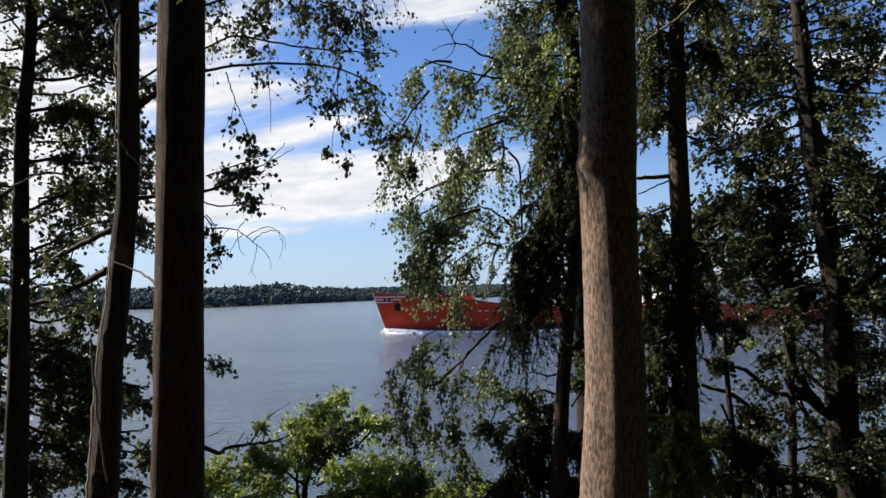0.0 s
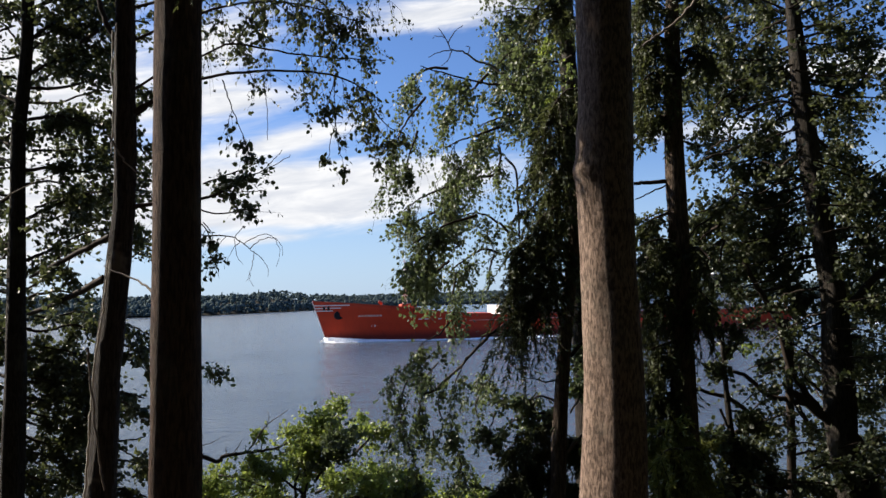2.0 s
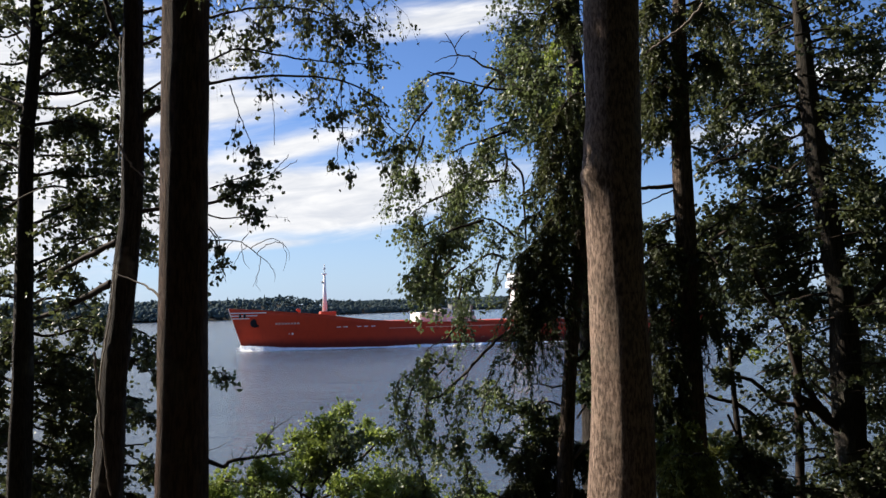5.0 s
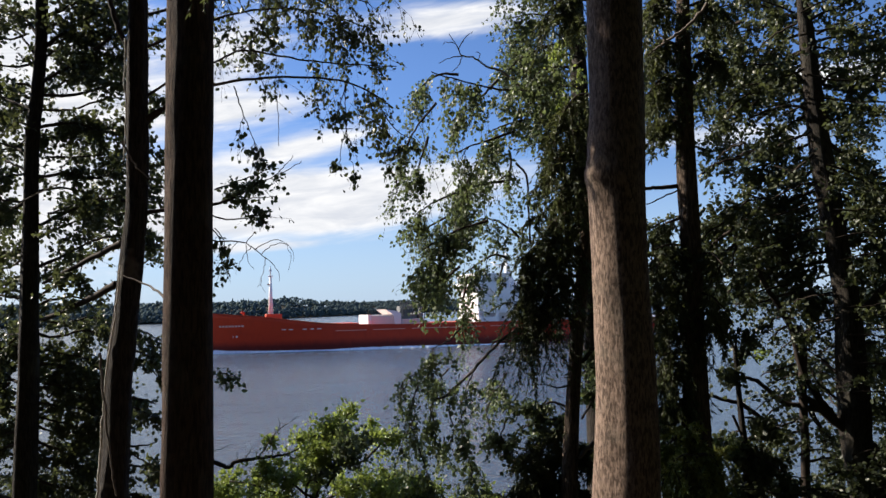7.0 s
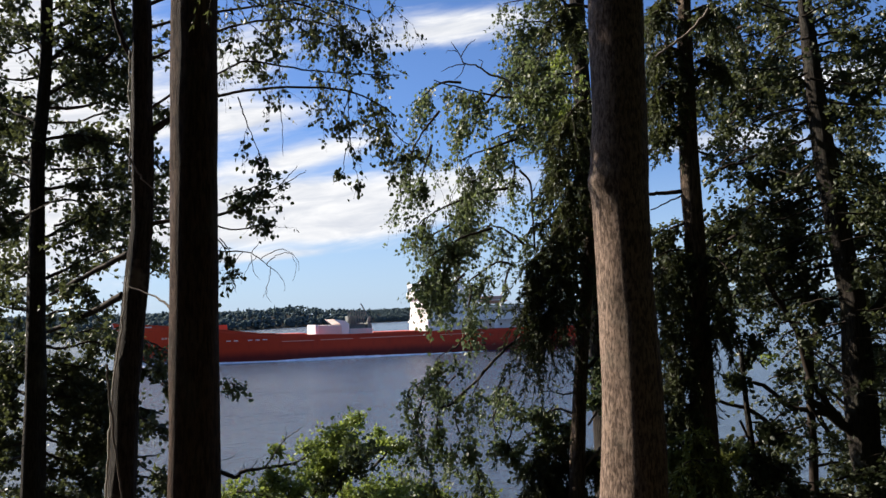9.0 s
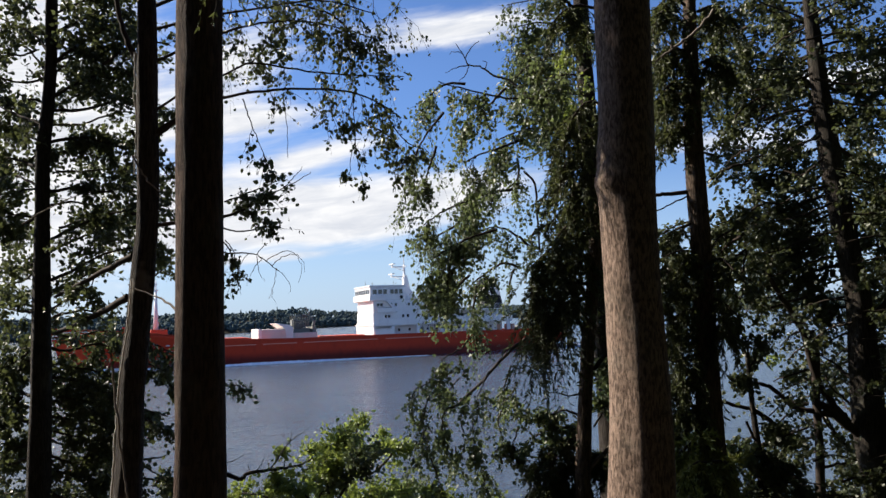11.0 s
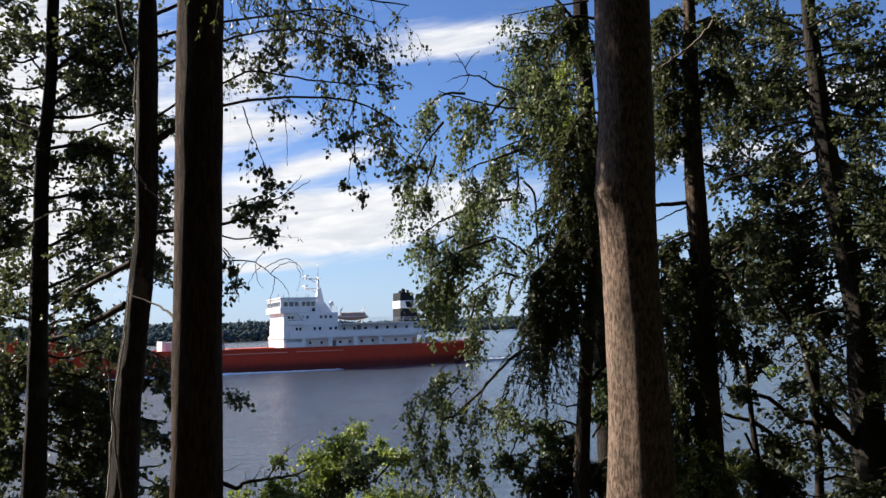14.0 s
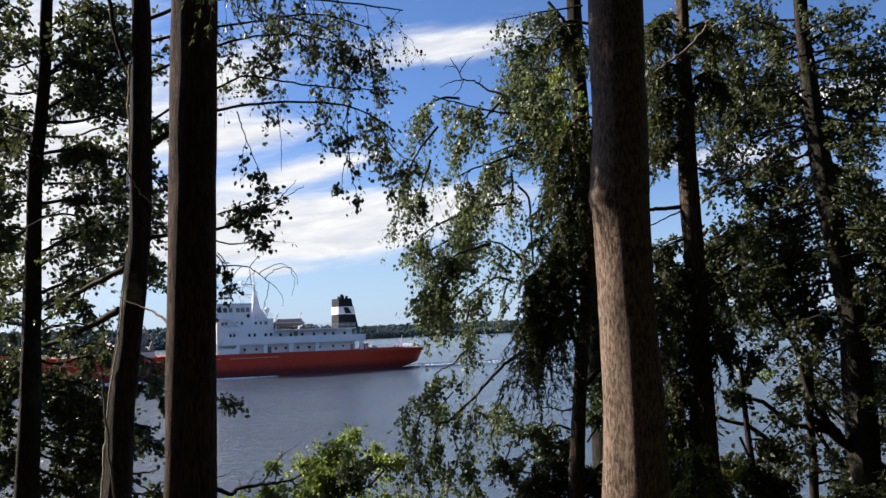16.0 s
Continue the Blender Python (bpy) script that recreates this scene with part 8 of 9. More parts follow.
bough(right_alder, [(4.095, 8.4, 9.356), (4.498, 8.6, 9.373), (4.949, 8.8, 9.453)], 0.0178171, 0.00653293, 87, 0.42, 0.16, 8, 0.045, LEAF_ALDER)
bough(right_alder, [(4.67, 9.4, 9.297), (5.11, 9.6, 9.31), (5.601, 9.8, 9.393)], 0.0159505, 0.00731066, 36, 0.46, 0.1, 8, 0.042, LEAF_ALDER)
bough(right_alder, [(3.585, 7.5, 9.34), (3.902, 7.6, 9.349), (4.257, 7.7, 9.412)], 0.0106054, 0.0053027, 21, 0.3, 0.1, 8, 0.046, LEAF_ALDER)
bough(right_alder, [(4.114, 8.4, 9.057), (4.488, 8.6, 9.129), (4.904, 8.8, 9.14)], 0.0178171, 0.00653293, 81, 0.42, 0.16, 8, 0.045, LEAF_ALDER)
bough(right_alder, [(4.691, 9.4, 8.962), (5.099, 9.6, 9.037), (5.552, 9.8, 9.045)], 0.0159505, 0.00731066, 33, 0.46, 0.1, 8, 0.042, LEAF_ALDER)
bough(right_alder, [(3.601, 7.5, 9.073), (3.894, 7.6, 9.132), (4.218, 7.7, 9.137)], 0.0106054, 0.0053027, 19, 0.3, 0.1, 8, 0.046, LEAF_ALDER)
bough(right_alder, [(4.134, 8.4, 8.819), (4.479, 8.6, 8.885), (4.897, 8.8, 8.953)], 0.0178171, 0.00653293, 72, 0.42, 0.16, 8, 0.045, LEAF_ALDER)
bough(right_alder, [(4.713, 9.4, 8.696), (5.088, 9.6, 8.765), (5.543, 9.8, 8.836)], 0.0159505, 0.00731066, 30, 0.46, 0.1, 8, 0.042, LEAF_ALDER)
bough(right_alder, [(3.62, 7.5, 8.86), (3.885, 7.6, 8.916), (4.211, 7.7, 8.973)], 0.0106054, 0.0053027, 17, 0.3, 0.1, 8, 0.046, LEAF_ALDER)
bough(right_alder, [(3.148, 8.4, 11.493), (3.035, 8.6, 11.503), (2.918, 8.8, 11.64)], 0.0178171, 0.00653293, 34, 0.42, 0.16, 8, 0.045, LEAF_ALDER)
bough(right_alder, [(3.612, 9.4, 11.683), (3.48, 9.6, 11.683), (3.343, 9.8, 11.823)], 0.0159505, 0.00731066, 14, 0.46, 0.1, 8, 0.042, LEAF_ALDER)
bough(right_alder, [(2.737, 7.5, 11.25), (2.608, 7.6, 11.233), (2.477, 7.7, 11.327)], 0.0106054, 0.0053027, 8, 0.3, 0.1, 8, 0.046, LEAF_ALDER)
bough(right_alder, [(2.831, 8.4, 11.005), (2.773, 8.6, 11.003), (2.772, 8.8, 10.966)], 0.0178171, 0.00653293, 31, 0.42, 0.16, 8, 0.045, LEAF_ALDER)
bough(right_alder, [(3.258, 9.4, 11.138), (3.187, 9.6, 11.126), (3.181, 9.8, 11.074)], 0.0159505, 0.00731066, 13, 0.46, 0.1, 8, 0.042, LEAF_ALDER)
bough(right_alder, [(2.455, 7.5, 10.814), (2.377, 7.6, 10.79), (2.35, 7.7, 10.737)], 0.0106054, 0.0053027, 7, 0.3, 0.1, 8, 0.046, LEAF_ALDER)
bough(right_alder, [(3.592, 8.4, 8.587), (3.432, 8.6, 8.531), (3.324, 8.8, 8.471)], 0.0178171, 0.00653293, 20, 0.42, 0.16, 8, 0.045, LEAF_ALDER)
bough(right_alder, [(4.106, 9.4, 8.437), (3.921, 9.6, 8.371), (3.793, 9.8, 8.302)], 0.0159505, 0.00731066, 8, 0.46, 0.1, 8, 0.042, LEAF_ALDER)
bough(right_alder, [(3.135, 7.5, 8.652), (2.96, 7.6, 8.603), (2.835, 7.7, 8.552)], 0.0106054, 0.0053027, 4, 0.3, 0.1, 8, 0.046, LEAF_ALDER)
bough(right_alder, [(3.638, 8.4, 8.231), (3.543, 8.6, 8.227), (3.435, 8.8, 8.068)], 0.0178171, 0.00653293, 7, 0.42, 0.16, 8, 0.045, LEAF_ALDER)
bough(right_alder, [(4.159, 9.4, 8.04), (4.044, 9.6, 8.033), (3.916, 9.8, 7.853)], 0.0159505, 0.00731066, 3, 0.46, 0.1, 8, 0.042, LEAF_ALDER)
bough(right_alder, [(3.177, 7.5, 8.335), (3.059, 7.6, 8.334), (2.932, 7.7, 8.199)], 0.0106054, 0.0053027, 1, 0.3, 0.1, 8, 0.046, LEAF_ALDER)
bough(right_alder, [(4.121, 8.4, 8.463), (3.976, 8.6, 8.464), (3.818, 8.8, 8.404)], 0.0178171, 0.00653293, 29, 0.42, 0.16, 8, 0.045, LEAF_ALDER)
bough(right_alder, [(4.698, 9.4, 8.299), (4.527, 9.6, 8.297), (4.343, 9.8, 8.227)], 0.0159505, 0.00731066, 12, 0.46, 0.1, 8, 0.042, LEAF_ALDER)
bough(right_alder, [(3.608, 7.5, 8.542), (3.442, 7.6, 8.544), (3.268, 7.7, 8.493)], 0.0106054, 0.0053027, 7, 0.3, 0.1, 8, 0.046, LEAF_ALDER)
bough(right_alder, [(4.112, 8.4, 8.227), (3.965, 8.6, 8.162), (3.867, 8.8, 8.033)], 0.0178171, 0.00653293, 31, 0.42, 0.16, 8, 0.045, LEAF_ALDER)
bough(right_alder, [(4.688, 9.4, 8.035), (4.515, 9.6, 7.96), (4.397, 9.8, 7.814)], 0.0159505, 0.00731066, 13, 0.46, 0.1, 8, 0.042, LEAF_ALDER)
bough(right_alder, [(3.6, 7.5, 8.33), (3.432, 7.6, 8.277), (3.311, 7.7, 8.168)], 0.0106054, 0.0053027, 7, 0.3, 0.1, 8, 0.046, LEAF_ALDER)
bough(right_alder, [(4.175, 8.4, 8.344), (4.517, 8.6, 8.338), (4.904, 8.8, 8.393)], 0.0178171, 0.00653293, 72, 0.42, 0.16, 8, 0.045, LEAF_ALDER)
bough(right_alder, [(4.759, 9.4, 8.166), (5.131, 9.6, 8.156), (5.551, 9.8, 8.214)], 0.0159505, 0.00731066, 30, 0.46, 0.1, 8, 0.042, LEAF_ALDER)
bough(right_alder, [(3.657, 7.5, 8.435), (3.92, 7.6, 8.432), (4.218, 7.7, 8.483)], 0.0106054, 0.0053027, 17, 0.3, 0.1, 8, 0.046, LEAF_ALDER)
bough(right_alder, [(4.194, 8.4, 8.049), (4.505, 8.6, 8.036), (4.886, 8.8, 7.961)], 0.0178171, 0.00653293, 49, 0.42, 0.16, 8, 0.045, LEAF_ALDER)
bough(right_alder, [(4.779, 9.4, 7.836), (5.117, 9.6, 7.82), (5.531, 9.8, 7.734)], 0.0159505, 0.00731066, 20, 0.46, 0.1, 8, 0.042, LEAF_ALDER)
bough(right_alder, [(3.673, 7.5, 8.172), (3.909, 7.6, 8.165), (4.203, 7.7, 8.104)], 0.0106054, 0.0053027, 11, 0.3, 0.1, 8, 0.046, LEAF_ALDER)
bough(right_alder, [(4.182, 8.4, 7.755), (4.493, 8.6, 7.735), (4.845, 8.8, 7.715)], 0.0178171, 0.00653293, 58, 0.42, 0.16, 8, 0.045, LEAF_ALDER)
bough(right_alder, [(4.766, 9.4, 7.508), (5.103, 9.6, 7.485), (5.485, 9.8, 7.461)], 0.0159505, 0.00731066, 24, 0.46, 0.1, 8, 0.042, LEAF_ALDER)
bough(right_alder, [(3.663, 7.5, 7.909), (3.899, 7.6, 7.899), (4.167, 7.7, 7.889)], 0.0106054, 0.0053027, 14, 0.3, 0.1, 8, 0.046, LEAF_ALDER)
bough(right_alder, [(4.2, 8.4, 7.462), (4.541, 8.6, 7.435), (4.863, 8.8, 7.408)], 0.0178171, 0.00653293, 49, 0.42, 0.16, 8, 0.045, LEAF_ALDER)
bough(right_alder, [(4.786, 9.4, 7.181), (5.157, 9.6, 7.151), (5.505, 9.8, 7.12)], 0.0159505, 0.00731066, 20, 0.46, 0.1, 8, 0.042, LEAF_ALDER)
bough(right_alder, [(3.68, 7.5, 7.647), (3.942, 7.6, 7.634), (4.183, 7.7, 7.62)], 0.0106054, 0.0053027, 11, 0.3, 0.1, 8, 0.046, LEAF_ALDER)
bough(right_alder, [(3.622, 8.4, 7.761), (3.525, 8.6, 7.685), (3.42, 8.8, 7.607)], 0.0178171, 0.00653293, 14, 0.42, 0.16, 8, 0.045, LEAF_ALDER)
bough(right_alder, [(4.14, 9.4, 7.515), (4.024, 9.6, 7.429), (3.899, 9.8, 7.341)], 0.0159505, 0.00731066, 6, 0.46, 0.1, 8, 0.042, LEAF_ALDER)
bough(right_alder, [(3.163, 7.5, 7.914), (3.043, 7.6, 7.855), (2.919, 7.7, 7.795)], 0.0106054, 0.0053027, 3, 0.3, 0.1, 8, 0.046, LEAF_ALDER)
bough(right_alder, [(3.61, 8.4, 7.41), (3.455, 8.6, 7.387), (3.346, 8.8, 7.241)], 0.0178171, 0.00653293, 26, 0.42, 0.16, 8, 0.045, LEAF_ALDER)
bough(right_alder, [(4.126, 9.4, 7.123), (3.945, 9.6, 7.097), (3.817, 9.8, 6.934)], 0.0159505, 0.00731066, 10, 0.46, 0.1, 8, 0.042, LEAF_ALDER)
bough(right_alder, [(3.152, 7.5, 7.601), (2.981, 7.6, 7.591), (2.855, 7.7, 7.474)], 0.0106054, 0.0053027, 6, 0.3, 0.1, 8, 0.046, LEAF_ALDER)
bough(right_alder, [(3.976, 8.4, 7.757), (3.894, 8.6, 7.862), (3.801, 8.8, 7.91)], 0.0178171, 0.00653293, 37, 0.42, 0.16, 8, 0.045, LEAF_ALDER)
bough(right_alder, [(4.536, 9.4, 7.511), (4.435, 9.6, 7.626), (4.323, 9.8, 7.678)], 0.0159505, 0.00731066, 15, 0.46, 0.1, 8, 0.042, LEAF_ALDER)
bough(right_alder, [(3.479, 7.5, 7.911), (3.369, 7.6, 8.011), (3.253, 7.7, 8.06)], 0.0106054, 0.0053027, 9, 0.3, 0.1, 8, 0.046, LEAF_ALDER)
bough(right_alder, [(3.601, 8.4, 7.177), (3.505, 8.6, 7.088), (3.399, 8.8, 6.966)], 0.0178171, 0.00653293, 26, 0.42, 0.16, 8, 0.045, LEAF_ALDER)
bough(right_alder, [(4.117, 9.4, 6.863), (4.001, 9.6, 6.764), (3.875, 9.8, 6.628)], 0.0159505, 0.00731066, 10, 0.46, 0.1, 8, 0.042, LEAF_ALDER)
bough(right_alder, [(3.145, 7.5, 7.393), (3.025, 7.6, 7.327), (2.901, 7.7, 7.233)], 0.0106054, 0.0053027, 6, 0.3, 0.1, 8, 0.046, LEAF_ALDER)
bough(right_alder, [(3.619, 8.4, 6.829), (3.917, 8.6, 6.846), (4.251, 8.8, 6.745)], 0.0178171, 0.00653293, 49, 0.42, 0.16, 8, 0.045, LEAF_ALDER)
bough(right_alder, [(4.136, 9.4, 6.474), (4.46, 9.6, 6.494), (4.824, 9.8, 6.382)], 0.0159505, 0.00731066, 20, 0.46, 0.1, 8, 0.042, LEAF_ALDER)
bough(right_alder, [(3.16, 7.5, 7.081), (3.39, 7.6, 7.113), (3.648, 7.7, 7.039)], 0.0106054, 0.0053027, 11, 0.3, 0.1, 8, 0.046, LEAF_ALDER)
bough(right_alder, [(4.175, 8.4, 6.823), (4.517, 8.6, 6.84), (4.84, 8.8, 6.86)], 0.0178171, 0.00653293, 58, 0.42, 0.16, 8, 0.045, LEAF_ALDER)
bough(right_alder, [(4.758, 9.4, 6.467), (5.13, 9.6, 6.487), (5.479, 9.8, 6.51)], 0.0159505, 0.00731066, 24, 0.46, 0.1, 8, 0.042, LEAF_ALDER)
bough(right_alder, [(3.658, 7.5, 7.076), (3.921, 7.6, 7.107), (4.163, 7.7, 7.14)], 0.0106054, 0.0053027, 14, 0.3, 0.1, 8, 0.046, LEAF_ALDER)
bough(right_alder, [(3.466, 8.4, 6.657), (3.373, 8.6, 6.733), (3.269, 8.8, 6.755)], 0.0178171, 0.00653293, 49, 0.42, 0.16, 8, 0.045, LEAF_ALDER)
bough(right_alder, [(3.965, 9.4, 6.282), (3.853, 9.6, 6.368), (3.731, 9.8, 6.394)], 0.0159505, 0.00731066, 20, 0.46, 0.1, 8, 0.042, LEAF_ALDER)
bough(right_alder, [(3.024, 7.5, 6.927), (2.909, 7.6, 7.013), (2.787, 7.7, 7.048)], 0.0106054, 0.0053027, 11, 0.3, 0.1, 8, 0.046, LEAF_ALDER)
bough(right_alder, [(3.694, 8.4, 6.482), (4.021, 8.6, 6.431), (4.358, 8.8, 6.32)], 0.0178171, 0.00653293, 72, 0.42, 0.16, 8, 0.045, LEAF_ALDER)
bough(right_alder, [(4.22, 9.4, 6.086), (4.577, 9.6, 6.032), (4.942, 9.8, 5.91)], 0.0159505, 0.00731066, 30, 0.46, 0.1, 8, 0.042, LEAF_ALDER)
bough(right_alder, [(3.228, 7.5, 6.771), (3.482, 7.6, 6.745), (3.741, 7.7, 6.667)], 0.0106054, 0.0053027, 17, 0.3, 0.1, 8, 0.046, LEAF_ALDER)
bough(right_alder, [(4.396, 8.4, 6.474), (4.682, 8.6, 6.483), (4.916, 8.8, 6.496)], 0.0178171, 0.00653293, 43, 0.42, 0.16, 8, 0.045, LEAF_ALDER)
bough(right_alder, [(5.004, 9.4, 6.078), (5.314, 9.6, 6.09), (5.564, 9.8, 6.105)], 0.0159505, 0.00731066, 18, 0.46, 0.1, 8, 0.042, LEAF_ALDER)
bough(right_alder, [(3.855, 7.5, 6.764), (4.067, 7.6, 6.792), (4.23, 7.7, 6.821)], 0.0106054, 0.0053027, 10, 0.3, 0.1, 8, 0.046, LEAF_ALDER)
bough(right_alder, [(3.458, 8.4, 6.426), (3.243, 8.6, 6.439), (3.074, 8.8, 6.394)], 0.0178171, 0.00653293, 72, 0.42, 0.16, 8, 0.045, LEAF_ALDER)
bough(right_alder, [(3.956, 9.4, 6.024), (3.709, 9.6, 6.041), (3.513, 9.8, 5.992)], 0.0159505, 0.00731066, 30, 0.46, 0.1, 8, 0.042, LEAF_ALDER)
bough(right_alder, [(3.017, 7.5, 6.721), (2.794, 7.6, 6.753), (2.617, 7.7, 6.732)], 0.0106054, 0.0053027, 17, 0.3, 0.1, 8, 0.046, LEAF_ALDER)
bough(right_alder, [(4.022, 8.4, 7.406), (3.943, 8.6, 7.561), (3.978, 8.8, 7.663)], 0.0178171, 0.00653293, 29, 0.42, 0.16, 8, 0.045, LEAF_ALDER)
bough(right_alder, [(4.586, 9.4, 7.118), (4.49, 9.6, 7.291), (4.52, 9.8, 7.403)], 0.0159505, 0.00731066, 12, 0.46, 0.1, 8, 0.042, LEAF_ALDER)
bough(right_alder, [(3.52, 7.5, 7.597), (3.413, 7.6, 7.745), (3.407, 7.7, 7.843)], 0.0106054, 0.0053027, 7, 0.3, 0.1, 8, 0.046, LEAF_ALDER)
bough(right_alder, [(3.668, 8.4, 7.41), (3.926, 8.6, 7.084), (4.135, 8.8, 6.928)], 0.0178171, 0.00653293, 29, 0.42, 0.16, 8, 0.045, LEAF_ALDER)
bough(right_alder, [(4.192, 9.4, 7.122), (4.47, 9.6, 6.759), (4.695, 9.8, 6.586)], 0.0159505, 0.00731066, 12, 0.46, 0.1, 8, 0.042, LEAF_ALDER)
bough(right_alder, [(3.204, 7.5, 7.6), (3.397, 7.6, 7.323), (3.546, 7.7, 7.2)], 0.0106054, 0.0053027, 7, 0.3, 0.1, 8, 0.046, LEAF_ALDER)
bough(right_alder, [(4.04, 8.9, 11.664), (3.65, 9.05, 11.655), (3.111, 9.2, 11.579)], 0.0151021, 0.00629254, 70, 0.42, 0.15, 8, 0.045, LEAF_ALDER)
bough(right_alder, [(4.017, 8.9, 11.925), (3.595, 9.05, 11.988), (3.054, 9.2, 11.917)], 0.0151021, 0.00629254, 70, 0.42, 0.15, 8, 0.045, LEAF_ALDER)
bough(right_alder, [(4.09, 8.9, 11.272), (3.639, 9.05, 11.325), (3.135, 9.2, 11.277)], 0.0151021, 0.00629254, 50, 0.42, 0.15, 8, 0.045, LEAF_ALDER)
bough(right_alder, [(4.429, 8.9, 8.46), (4.759, 9.05, 8.457), (5.168, 9.2, 8.582)], 0.0151021, 0.00629254, 56, 0.42, 0.15, 8, 0.045, LEAF_ALDER)
bough(right_alder, [(4.446, 8.9, 8.585), (4.832, 9.05, 8.679), (5.238, 9.2, 8.711)], 0.0151021, 0.00629254, 46, 0.42, 0.15, 8, 0.045, LEAF_ALDER)
bough(right_alder, [(4.046, 8.9, 12.188), (3.606, 9.05, 12.322), (2.999, 9.2, 12.325)], 0.0151021, 0.00629254, 60, 0.42, 0.15, 8, 0.045, LEAF_ALDER)
bough(right_alder, [(4.39, 8.9, 6.479), (4.675, 9.05, 6.38), (5.137, 9.2, 6.341)], 0.0151021, 0.00629254, 60, 0.36, 0.15, 8, 0.045, LEAF_ALDER)
bough(right_alder, [(4.348, 8.9, 6.357), (4.043, 9.05, 6.325), (3.785, 9.2, 6.166)], 0.0151021, 0.00629254, 60, 0.36, 0.15, 8, 0.045, LEAF_ALDER)
bough(right_alder, [(4.375, 8.9, 7.712), (4.728, 9.05, 7.695), (5.135, 9.2, 7.807)], 0.0151021, 0.00629254, 44, 0.36, 0.15, 8, 0.045, LEAF_ALDER)
bough(right_alder, [(4.373, 8.9, 7.34), (4.712, 9.05, 7.286), (5.116, 9.2, 7.358)], 0.0151021, 0.00629254, 40, 0.36, 0.15, 8, 0.045, LEAF_ALDER)
bough(right_alder, [(4.371, 8.9, 6.97), (4.756, 9.05, 6.816), (5.125, 9.2, 6.816)], 0.0151021, 0.00629254, 36, 0.36, 0.15, 8, 0.045, LEAF_ALDER)
bough(right_alder, [(4.345, 8.9, 7.898), (4.097, 9.05, 7.828), (3.967, 9.2, 7.691)], 0.0151021, 0.00629254, 24, 0.36, 0.15, 8, 0.045, LEAF_ALDER)
young_hazel = tree_at("hazel_bush", [(2.791, 7.8, 5.211, 0.0689), (2.791, 7.8, 5.993, 0.0551), (2.799, 7.8, 6.419, 0.0496), (2.789, 7.8, 6.954, 0.0386), (2.751, 7.8, 7.494, 0.0276), (2.724, 7.8, 8.039, 0.0221)],
    BARK_ALDER, "young broadleaf bush beside the spruce", "bush", (), 0.05, 31, 10)
bough(young_hazel, [(2.724, 7.8, 8.039), (2.663, 7.8, 8.203), (2.624, 7.8, 8.368)], 0.0110296, 0.00441185, 21, 0.22, 0.3, 10, 0.052, LEAF_ALDER)
bough(young_hazel, [(2.728, 7.8, 7.82), (2.624, 7.8, 7.822), (2.542, 7.8, 7.822)], 0.0110296, 0.00441185, 21, 0.22, 0.3, 10, 0.052, LEAF_ALDER)
bough(young_hazel, [(2.742, 7.8, 7.929), (2.821, 7.8, 8.01), (2.932, 7.8, 8.036)], 0.0110296, 0.00441185, 10, 0.22, 0.3, 10, 0.052, LEAF_ALDER)
bough(young_hazel, [(2.747, 7.8, 7.386), (2.857, 7.8, 7.385), (3.017, 7.8, 7.275)], 0.0110296, 0.00441185, 25, 0.22, 0.3, 10, 0.052, LEAF_ALDER)
bough(young_hazel, [(2.755, 7.8, 7.278), (2.661, 7.8, 7.225), (2.603, 7.8, 7.118)], 0.0110296, 0.00441185, 19, 0.22, 0.3, 10, 0.052, LEAF_BIRCH)
bough(young_hazel, [(2.77, 7.8, 7.062), (2.901, 7.8, 7.061), (3.035, 7.8, 7.005)], 0.0110296, 0.00441185, 25, 0.22, 0.3, 10, 0.052, LEAF_ALDER)
bough(young_hazel, [(2.785, 7.8, 6.847), (2.648, 7.8, 6.795), (2.563, 7.8, 6.688)], 0.0110296, 0.00441185, 27, 0.22, 0.3, 10, 0.052, LEAF_ALDER)
bough(young_hazel, [(2.78, 7.8, 6.686), (2.943, 7.8, 6.684), (3.159, 7.8, 6.629)], 0.0110296, 0.00441185, 31, 0.22, 0.3, 10, 0.052, LEAF_ALDER)
bough(young_hazel, [(2.735, 7.8, 8.039), (2.743, 7.8, 8.148), (2.827, 7.8, 8.202)], 0.0110296, 0.00441185, 5, 0.22, 0.3, 10, 0.052, LEAF_ALDER)
bough(young_hazel, [(2.719, 7.8, 8.258), (2.642, 7.8, 8.423), (2.608, 7.8, 8.588)], 0.0110296, 0.00441185, 19, 0.22, 0.3, 10, 0.052, LEAF_BIRCH)
# Crowns out of view; the first starts lower, to shade the lit trunk.
crown_above(near_trunk, 6.9)
crown_above(lit_trunk)
crown_above(dark_spruce)
bough(right_alder, [(2.771, 9.4, 11.102), (2.552, 9.4, 10.968), (2.31, 9.4, 10.698)], 0.0132921, 0.00664605, 46, 0.3, 0.2, 7, 0.044, LEAF_ALDER)
bough(right_alder, [(2.759, 9.4, 10.625), (2.541, 9.4, 10.525), (2.322, 9.4, 10.358)], 0.0132921, 0.00664605, 40, 0.3, 0.2, 7, 0.044, LEAF_ALDER)
bough(right_alder, [(2.779, 9.4, 11.376), (2.561, 9.4, 11.31), (2.322, 9.4, 11.175)], 0.0132921, 0.00664605, 36, 0.3, 0.2, 7, 0.044, LEAF_ALDER)
bough(right_alder, [(2.783, 9.4, 9.544), (2.548, 9.4, 9.48), (2.311, 9.4, 9.348)], 0.0132921, 0.00664605, 34, 0.3, 0.2, 7, 0.044, LEAF_ALDER)
